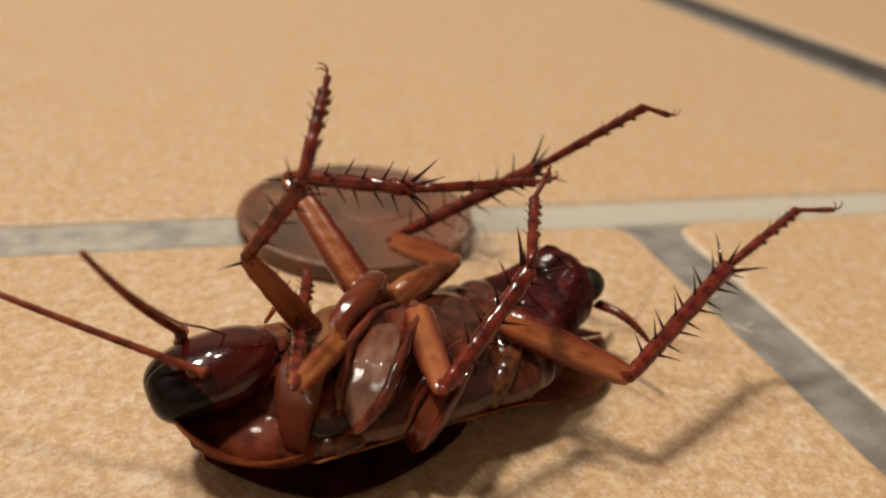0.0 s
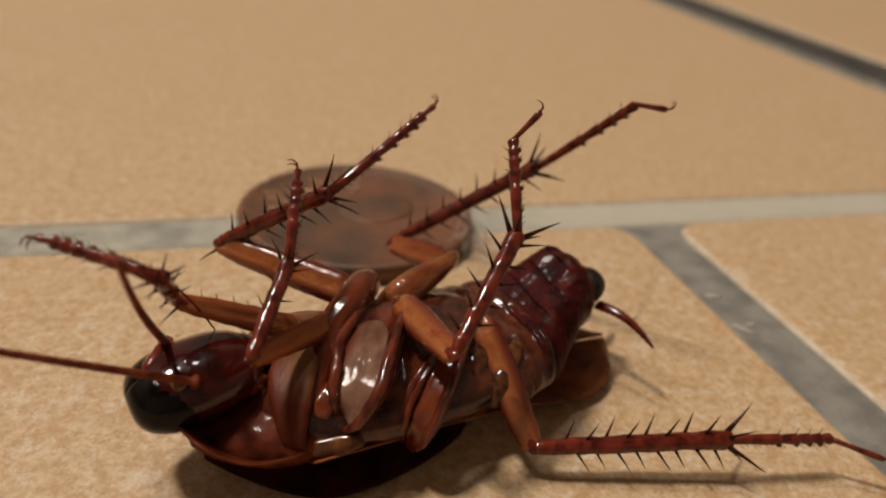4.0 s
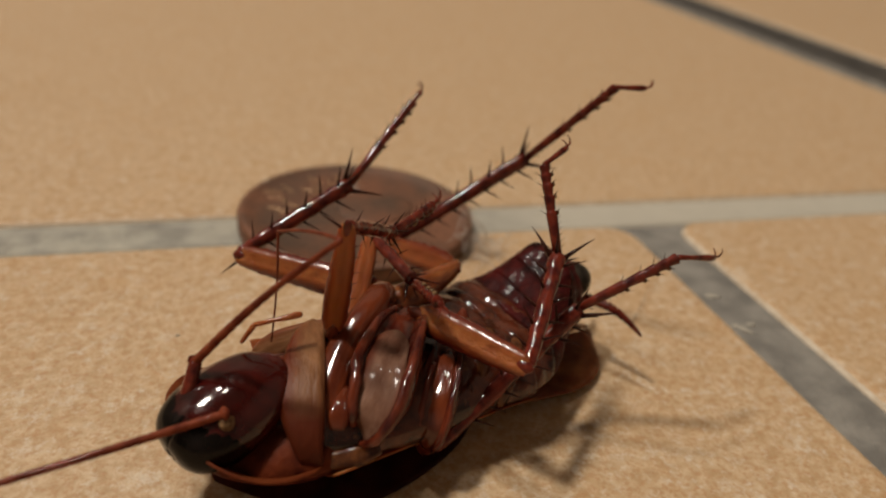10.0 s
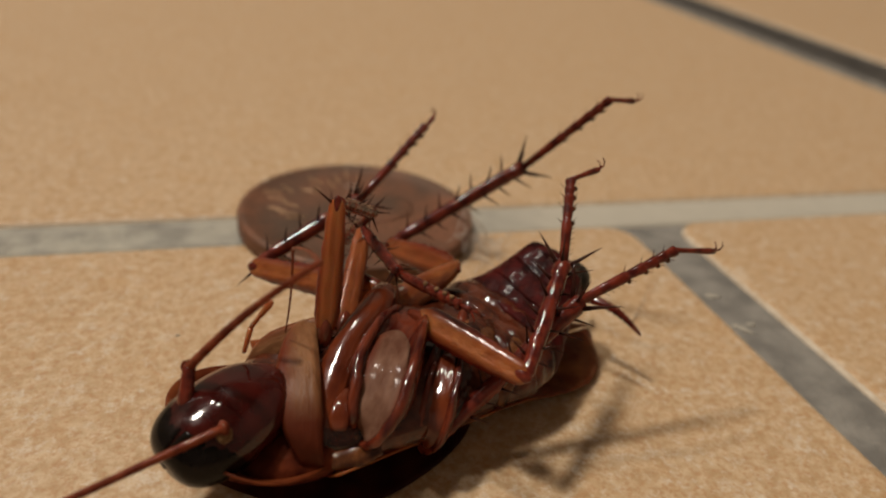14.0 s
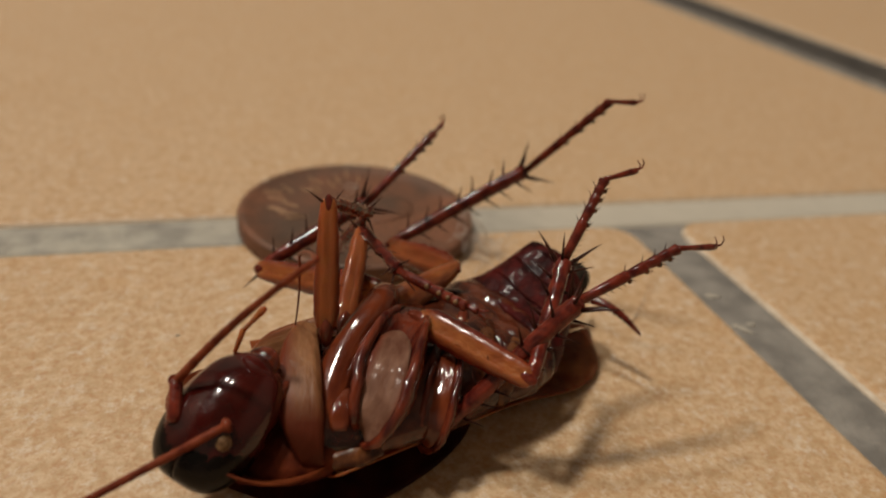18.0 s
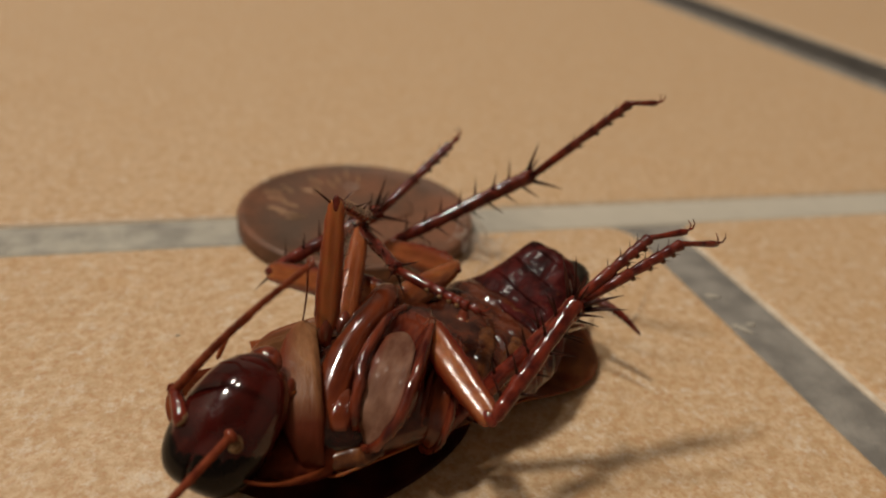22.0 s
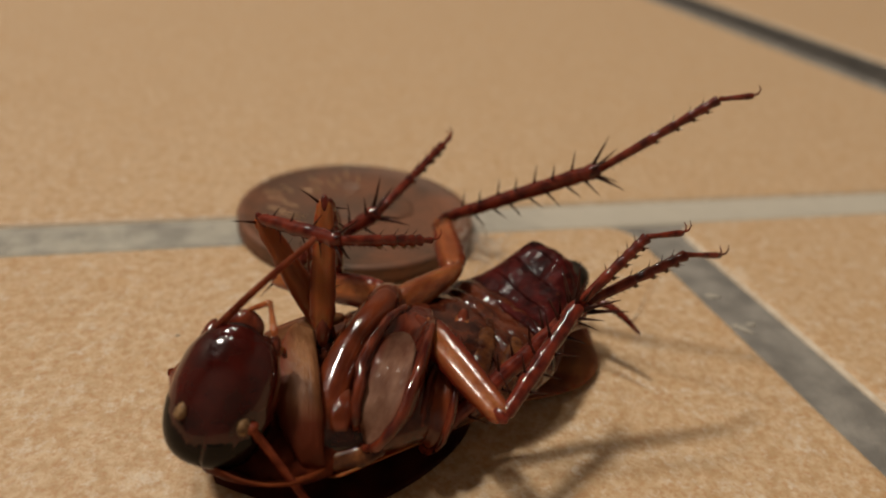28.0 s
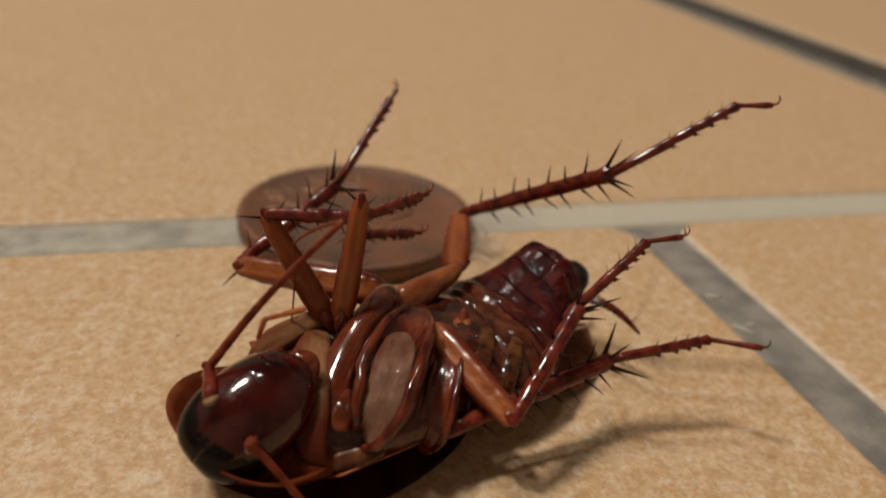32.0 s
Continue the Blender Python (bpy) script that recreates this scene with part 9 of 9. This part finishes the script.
    walk(feeler_far[1], [
        (0, at(-17.82, -3.68, 15.47, -2.2, 53.5, 20.4)), (0.25, at(-17.67, -3.71, 15.48, -2.5, 53.6, 19.7)), (1, at(-16.61, -3.95, 15.54, -3, 54.2, 16.5)),
        (1.5, at(-16.19, -4.08, 15.58, 1.2, 54.2, 20.9)), (2, at(-15.98, -4.14, 15.61, 4.6, 52.6, 26)), (2.5, at(-16.28, -4.31, 15.39, 7.7, 48.5, 35.7)),
        (3, at(-16.91, -4.7, 14.92, 6.9, 41.9, 46.7)), (3.5, at(-17.77, -6.11, 14.04, 5.7, 41.3, 52.8)), (3.75, at(-17.43, -5.71, 14.63, 7, 40.9, 53.9)),
        (4, at(-16.63, -4.92, 15.52, 13.2, 40.8, 57)), (4.1, at(-16.29, -4.67, 15.78, 18.1, 41.3, 58.7)), (4.25, at(-15.7, -4.4, 16.06, 27.3, 43.1, 63.1)),
        (4.4, at(-14.93, -4.16, 16.28, 41.4, 45.1, 69.8)), (4.6, at(-13.78, -3.93, 16.42, 68.9, 45.1, 80.2)), (4.75, at(-12.74, -3.78, 16.4, 86.4, 41.6, 87.1)),
        (4.9, at(-11.51, -3.54, 16.26, 109.6, 36.1, 93)), (5, at(-10.65, -3.31, 16.1, 135.7, 32, 96.3)), (5.1, at(-9.85, -3.06, 15.9, 162, 27.9, 99.2)),
        (5.25, at(-8.7, -2.82, 15.4, -168.9, 19.3, 102.5)), (5.5, at(-7.21, -2.5, 14.53, -146.6, 6.5, 107.5)), (6, at(-6.67, -2.8, 14.89, -154.4, 12.5, 113.3)),
        (6.5, at(-7.15, -3.61, 15.27, -156.6, 15.8, 110.2)), (6.75, at(-7.42, -3.98, 15.39, -156.8, 16.6, 108.2)), (7.25, at(-7.86, -4.41, 15.52, -156.7, 17.6, 103.7)),
        (7.75, at(-8.4, -4.77, 15.64, -155.8, 18.3, 97.5)), (8, at(-8.51, -4.8, 15.66, -155.7, 18.8, 95.9)), (9, at(-8.15, -4.47, 15.5, -158.9, 21, 97.1)),
        (10, at(-8.16, -4.56, 15.58, -159.7, 21, 96.3)), (10.25, at(-8.45, -4.75, 15.64, -159.6, 21.2, 93.4)), (10.75, at(-9.59, -5.44, 15.81, -157.2, 21.1, 82.8)),
        (11, at(-9.87, -5.65, 15.83, -154.8, 20.9, 80.2)), (12, at(-9.78, -5.96, 15.71, -150.3, 21.2, 81)), (14, at(-10.03, -6.23, 15.78, -148.6, 23.1, 77.7)),
        (16, at(-9.92, -5.93, 15.71, -150.8, 26.1, 76.8)), (17, at(-9.81, -5.69, 15.59, -152.6, 26.8, 76.1)), (18, at(-9.71, -5.14, 15.28, -154, 27, 73.4)),
        (19.5, at(-9.55, -4.56, 14.75, -155.6, 27.8, 70)), (20, at(-9.53, -4.48, 14.67, -155.9, 28, 69.3)), (20.5, at(-9.64, -4.69, 14.81, -156.1, 28, 68.8)),
        (21, at(-9.76, -4.92, 14.97, -156.4, 28.1, 68.3)), (24.5, at(-9.86, -5.03, 15.09, -157.3, 28.4, 66.3)), (25.75, at(-9.81, -4.9, 15.16, -157.3, 27.4, 66.3)),
        (27, at(-9.6, -4.31, 15.66, -157.2, 29.2, 66.4)), (27.5, at(-9.46, -3.98, 15.62, -157.2, 29.7, 66.4)), (28, at(-8.75, -2.81, 14.89, -156.4, 29.7, 68.1)),
        (28.5, at(-8.39, -2.33, 14.53, -155.7, 29.4, 69.3)), (29, at(-8.09, -2.03, 14.27, -154.9, 29, 70.9)), (29.5, at(-7.94, -2.72, 15.11, -158.9, 32.9, 78)),
        (29.75, at(-7.81, -3.03, 15.59, -171.2, 35.3, 83)), (30, at(-7.67, -3.11, 15.76, 177.7, 36.2, 86.5)), (30.25, at(-7.51, -3.01, 15.67, 171.9, 35.8, 88.3)),
        (30.5, at(-7.35, -2.89, 15.54, 170.2, 35.3, 89.7)), (31, at(-7.19, -2.76, 15.39, 171.4, 34.6, 91.4)), (31.75, at(-7.57, -3.36, 15.85, 170.9, 35.1, 92)),
        (32, at(-7.63, -3.46, 15.92, 170.6, 35.2, 92))])
    walk(feeler_far[2], [
        (0, at(-14.37, -2.39, 10.48, -0.3, 40.3, 45.7)), (0.25, at(-14.21, -2.47, 10.49, 1.2, 40.5, 47.3)), (0.75, at(-13.41, -2.82, 10.51, 9.3, 41.6, 55.6)),
        (1, at(-13.13, -2.92, 10.51, 13.1, 41.9, 58.7)), (1.5, at(-12.8, -2.79, 10.56, 19.1, 43.7, 62)), (2, at(-12.59, -2.49, 10.68, 26.2, 46.6, 63.1)),
        (2.5, at(-12.95, -1.91, 10.75, 30.9, 49.6, 60)), (2.75, at(-13.33, -1.56, 10.77, 32.4, 50.8, 57.2)), (3, at(-13.75, -1.34, 10.78, 30.5, 51, 54.5)),
        (3.5, at(-14.95, -2.39, 9.95, 12.5, 37.7, 54.8)), (3.75, at(-14.67, -1.92, 10.57, 13, 43.5, 54.6)), (4, at(-14.08, -0.99, 11.47, 29, 53.9, 54)),
        (4.1, at(-13.87, -0.69, 11.68, 37.9, 57.1, 53.7)), (4.25, at(-13.65, -0.37, 11.82, 43.4, 60, 53.4)), (4.6, at(-13.04, 0.39, 12.03, 50.8, 66.7, 51.7)),
        (4.75, at(-12.51, 0.85, 12.29, 52, 72.8, 48.2)), (4.9, at(-11.77, 1.47, 12.61, 39.7, 81.4, 31.2)), (5.1, at(-10.73, 2.35, 13, -76, 80, -89.2)),
        (5.25, at(-9.96, 2.9, 13.36, -91.1, 54.4, -106.8)), (5.5, at(-9.06, 3.37, 13.83, -96.4, 54.1, -114.2)), (6, at(-9.06, 2.76, 13.55, -97.1, 53.9, -116.1)),
        (6.5, at(-9.21, 1.99, 13.58, -104.7, 67.6, -125)), (6.75, at(-9.28, 1.66, 13.62, -111.2, 72.5, -132.4)), (7.25, at(-9.26, 1.33, 13.64, -122.3, 76.2, -144.6)),
        (7.75, at(-9.17, 1.07, 13.69, -131, 78.8, -154.1)), (8, at(-9.11, 1.03, 13.67, -134.2, 79.7, -157.5)), (8.5, at(-8.98, 1.14, 13.46, -139.3, 81.4, -162.9)),
        (9, at(-8.86, 1.28, 13.28, -137.5, 82.3, -161)), (10, at(-8.8, 1.19, 13.35, -118.2, 81.6, -141.5)), (10.25, at(-8.79, 1.02, 13.4, -123.9, 82.6, -147.5)),
        (10.75, at(-8.86, 0.3, 13.58, -176, 84.8, 159.1)), (11, at(-8.88, 0.06, 13.61, 162.3, 84.2, 137)), (13, at(-8.86, -0.5, 13.41, 113.8, 77.6, 87.6)),
        (14, at(-8.82, -0.66, 13.35, 108.1, 74.8, 81.8)), (16, at(-8.64, -0.51, 12.98, 104.6, 73.3, 78.1)), (17, at(-8.48, -0.32, 12.79, 103.1, 73.4, 76.8)),
        (18, at(-8.13, 0.16, 12.47, 99.6, 70.7, 73.3)), (19.5, at(-7.68, 0.6, 11.86, 100.4, 67.4, 73)), (20, at(-7.6, 0.65, 11.76, 100.6, 66.8, 72.9)),
        (20.5, at(-7.66, 0.41, 11.9, 100.4, 66.3, 72.6)), (21, at(-7.74, 0.16, 12.05, 100.3, 65.8, 72.4)), (24.5, at(-7.67, -0.04, 12.14, 99, 64.7, 71)),
        (25, at(-7.66, -0.03, 12.14, 97.8, 64.5, 70.1)), (26.25, at(-7.54, 0.3, 12.47, 95.5, 67.6, 69)), (27, at(-7.43, 0.65, 12.64, 95.3, 70.1, 69.1)),
        (27.5, at(-7.3, 0.96, 12.55, 95.3, 71.1, 69.2)), (28, at(-6.74, 2.18, 11.82, 95.9, 72.8, 69.8)), (28.5, at(-6.48, 2.73, 11.49, 97, 73.9, 70.8)),
        (29, at(-6.31, 3.1, 11.27, 99.4, 74.9, 72.9)), (29.75, at(-7.2, 2, 12.01, 91.5, 73.9, 66.9)), (30, at(-7.36, 1.89, 12.11, 90.5, 74, 66.2)),
        (30.5, at(-7.32, 2.17, 11.96, 96.4, 76.2, 71.3)), (31, at(-7.32, 2.34, 11.87, 103.1, 78.4, 77.5)), (31.75, at(-7.74, 1.71, 12.28, 101.1, 79.1, 76)),
        (32, at(-7.81, 1.61, 12.35, 100.6, 79.1, 75.6))])
    walk(roach, [
        (0, at(-0.56, 36.65, 0.3, 0, -0, 30.1)), (3.75, at(-0.56, 36.65, 0.28, 0, -0, 29.6)), (6, at(-0.56, 36.65, 0.1, 0, -0, 34.1)),
        (10, at(-0.56, 36.65, 0, 0, -0, 36)), (14, at(-0.56, 36.65, 0, 0, -0, 36.4)), (18, at(-0.56, 36.65, 0, 0, -0, 36.6)), (22, at(-0.56, 36.65, 0, 0, -0, 36.7)),
        (26, at(-0.56, 36.65, 0, 0, -0, 36.8)), (30, at(-0.56, 36.65, 0, 0, -0, 36.9)), (32, at(-0.56, 36.65, 0, 0, -0, 36.9))])
    walk(coxae["NF"], [
        (0, at(-5.24, 1.03, 6.98, 1.2, 32.5, -125.7)), (1, at(-5.22, 0.86, 7.16, 0.6, 34, -126.6)), (2, at(-5.38, 0.96, 7.19, 1.6, 34.3, -125.1)),
        (2.5, at(-5.39, 1.1, 7.02, 2, 32.9, -124.4)), (3, at(-5.53, 1.55, 6.52, 3.7, 28.9, -121.5)), (3.5, at(-5.89, 2.1, 5.92, 6, 24.4, -117.2)),
        (4, at(-5.9, 2.03, 6.07, 6, 25.5, -117.3)), (5.1, at(-5.95, 1.55, 6.88, 5.6, 31.7, -118.7)), (5.5, at(-6.01, 1.51, 6.98, 5.8, 32.6, -118.5)),
        (6, at(-5.79, 1.46, 6.88, 4.7, 31.8, -120.1)), (7, at(-6.09, 1.75, 6.7, 6.6, 30.3, -117)), (9, at(-6.13, 1.87, 6.55, 6.9, 29.1, -116.3)),
        (10.25, at(-6.29, 1.97, 6.51, 7.8, 28.9, -114.9)), (11, at(-6.63, 2.12, 6.5, 9.6, 28.8, -112)), (12.5, at(-6.68, 2.13, 6.52, 9.8, 28.9, -111.7)),
        (16.5, at(-6.59, 2.08, 6.54, 9.4, 29.1, -112.4)), (19, at(-6.64, 2.12, 6.5, 9.6, 28.8, -112)), (21.5, at(-6.66, 2.12, 6.53, 9.7, 29, -111.8)),
        (25, at(-6.7, 2.13, 6.52, 9.9, 29, -111.5)), (27.5, at(-6.83, 2.19, 6.51, 10.6, 28.9, -110.4)), (29, at(-6.62, 2.14, 6.46, 9.6, 28.4, -112)),
        (29.75, at(-5.94, 2.05, 6.07, 6.2, 25.6, -117)), (30, at(-5.81, 2.03, 5.98, 5.6, 24.8, -118)), (31.5, at(-5.75, 2.03, 5.92, 5.4, 24.4, -118.3)),
        (32, at(-5.78, 2.04, 5.92, 5.5, 24.4, -118.1))])
    walk(coxae["NM"], [
        (0, at(-0.42, 1.31, 5.81, -12.5, 24.5, -138.7)), (2, at(-0.42, 1.31, 5.81, -12.5, 24.5, -138.7)), (2.5, at(-0.54, 1.46, 5.8, -11.7, 24.4, -137.4)),
        (3, at(-0.92, 1.83, 5.83, -9.6, 24.6, -134)), (3.5, at(-1.21, 2.14, 5.75, -8, 24.1, -131.2)), (4.6, at(-1.08, 1.95, 5.87, -8.8, 24.8, -132.7)),
        (5.5, at(-0.84, 1.61, 6.03, -10.3, 25.9, -135.4)), (6, at(-0.59, 1.27, 6.14, -11.9, 26.6, -138.1)), (7.25, at(-0.5, 1.16, 6.15, -12.5, 26.7, -139)),
        (10.25, at(-0.39, 0.9, 6.32, -13.5, 27.8, -140.8)), (14, at(-0.39, 0.78, 6.45, -13.8, 28.7, -141.5)), (18, at(-0.34, 0.68, 6.5, -14.2, 29, -142.2)),
        (20.25, at(-0.27, 0.42, 6.67, -15.2, 30.2, -144)), (21.5, at(-0.2, 0.23, 6.75, -16, 30.7, -145.2)), (25.5, at(-0.2, 0.21, 6.77, -16.1, 30.9, -145.4)),
        (29.5, at(-0.15, 0.2, 6.73, -16.3, 30.6, -145.6)), (31.75, at(-0.16, 0.31, 6.62, -15.9, 29.8, -144.9)), (32, at(-0.16, 0.31, 6.62, -15.9, 29.8, -144.9))])
    walk(coxae["NH"], [
        (0, at(2.57, -2.42, 5.73, -18, 32.3, -153.1)), (2, at(2.57, -2.42, 5.73, -18, 32.3, -153.1)), (2.5, at(2.28, -2.04, 5.84, -15.9, 33.3, -148.8)),
        (2.75, at(2.05, -1.78, 5.92, -14.3, 33.9, -145.8)), (3, at(1.94, -1.65, 5.94, -13.5, 34.2, -144.3)), (3.75, at(1.93, -1.67, 5.97, -13.6, 34.5, -144.4)),
        (5.25, at(1.74, -2.11, 6.52, -15, 39.5, -146.7)), (6, at(1.68, -2.16, 6.6, -15.1, 40.3, -146.9)), (9, at(2.07, -1.48, 5.63, -13.2, 31.4, -143.7)),
        (9.5, at(1.6, -0.69, 5.36, -9.4, 29.1, -136)), (10, at(1.65, -0.61, 5.19, -9.3, 27.7, -135.8)), (14, at(1.66, -0.62, 5.2, -9.4, 27.7, -135.9)),
        (18, at(1.66, -0.62, 5.2, -9.4, 27.7, -135.9)), (22, at(1.66, -0.62, 5.2, -9.4, 27.8, -135.9)), (26, at(1.66, -0.63, 5.2, -9.4, 27.8, -135.9)),
        (30, at(1.66, -0.63, 5.2, -9.4, 27.8, -135.9)), (32, at(1.66, -0.63, 5.2, -9.4, 27.8, -136))])
    walk(coxae["FF"], [
        (0, at(-5.55, 0.15, 6.24, -56.3, 25.9, 142.1)), (0.5, at(-5.45, 0.35, 6.33, -55.1, 26.8, 144.4)), (0.75, at(-5.35, 0.57, 6.4, -53.8, 27.6, 147)),
        (1, at(-5.15, 1.08, 6.56, -50.6, 29.2, 152.9)), (2, at(-5.17, 1.18, 6.66, -50, 30.4, 153.7)), (3, at(-5.33, 0.97, 6.74, -51.5, 31.2, 150.8)),
        (3.5, at(-5.69, 0.54, 6.87, -54.8, 32.7, 144.6)), (4, at(-5.58, 0.67, 6.84, -53.8, 32.4, 146.5)), (4.9, at(-4.85, 1.17, 6.09, -50, 24.3, 155)),
        (5.5, at(-4.65, 1.39, 5.87, -48.9, 22, 157.9)), (7.75, at(-4.54, 1.63, 5.83, -47.7, 21.6, 160.7)), (9.75, at(-4.48, 1.84, 5.85, -46.6, 21.8, 162.9)),
        (12.5, at(-4.46, 2.09, 5.98, -45.1, 23.2, 165.4)), (16.5, at(-4.47, 2.11, 6, -45, 23.4, 165.6)), (20.5, at(-4.47, 2.12, 6, -44.9, 23.4, 165.7)),
        (24.5, at(-4.48, 2.13, 6.03, -44.8, 23.7, 165.8)), (26, at(-4.54, 2.12, 6.16, -44.7, 25.1, 165.5)), (27.5, at(-4.73, 1.98, 6.45, -45.1, 28.1, 163.5)),
        (29, at(-4.71, 2.11, 6.48, -44.3, 28.4, 164.9)), (31.75, at(-4.54, 2.57, 6.35, -41.9, 27.1, 170.1)), (32, at(-4.54, 2.58, 6.35, -41.8, 27.1, 170.2))])
    walk(coxae["FM"], [
        (0, at(-1.74, 3.34, 6.83, -9.5, 21.9, -132.5)), (0.5, at(-1.74, 3.34, 6.83, -9.5, 21.9, -132.5)), (1, at(-1.88, 3.45, 6.86, -9.1, 22.1, -131.4)),
        (2, at(-1.88, 3.45, 6.86, -9.1, 22.1, -131.4)), (3, at(-2.09, 3.68, 6.77, -8.4, 21.6, -129.7)), (3.5, at(-2.24, 3.78, 6.82, -8, 21.9, -128.6)),
        (4.75, at(-2.07, 3.67, 6.75, -8.5, 21.5, -129.8)), (5.5, at(-1.84, 3.52, 6.65, -9.1, 20.9, -131.4)), (6, at(-1.47, 3.27, 6.48, -10, 20, -133.8)),
        (7.5, at(-1.44, 3.2, 6.56, -10.2, 20.4, -134.3)), (9.75, at(-1.22, 2.96, 6.6, -10.9, 20.6, -136.1)), (11, at(-1.06, 2.8, 6.57, -11.4, 20.5, -137.4)),
        (15, at(-1.03, 2.75, 6.61, -11.5, 20.7, -137.7)), (19, at(-0.99, 2.71, 6.6, -11.6, 20.6, -138)), (20.5, at(-0.95, 2.66, 6.61, -11.8, 20.7, -138.4)),
        (23.5, at(-0.9, 2.6, 6.63, -12, 20.8, -138.8)), (27.5, at(-0.9, 2.6, 6.63, -12, 20.8, -138.8)), (29, at(-0.9, 2.6, 6.63, -12, 20.8, -138.8)),
        (29.75, at(-0.93, 2.68, 6.54, -11.8, 20.3, -138.4)), (32, at(-0.94, 2.72, 6.49, -11.7, 20, -138.2))])
    walk(coxae["FH"], [
        (0, at(4.64, 4.88, 6.59, -33.3, 21.2, -167)), (2.5, at(4.62, 4.93, 6.62, -33.1, 21.4, -166.5)), (3.5, at(4.5, 5.17, 6.75, -32.1, 22.5, -164.3)),
        (5.5, at(4.58, 4.78, 6.79, -33.5, 22.8, -167.8)), (6, at(4.65, 4.29, 6.84, -35.2, 23.3, -172)), (6.75, at(4.67, 3.88, 6.89, -36.7, 23.8, -175.6)),
        (10.75, at(4.67, 3.71, 6.91, -37.3, 23.9, -177.1)), (14.5, at(4.68, 3.68, 6.9, -37.4, 23.8, -177.3)), (18.5, at(4.68, 3.66, 6.9, -37.4, 23.8, -177.4)),
        (22.5, at(4.68, 3.66, 6.9, -37.5, 23.8, -177.5)), (26, at(4.68, 3.61, 6.89, -37.7, 23.8, -177.9)), (27.5, at(4.69, 3.37, 6.88, -38.5, 23.6, 180)),
        (31.5, at(4.7, 3.36, 6.88, -38.5, 23.6, 179.9)), (32, at(4.7, 3.36, 6.88, -38.5, 23.6, 179.9))])

motions()
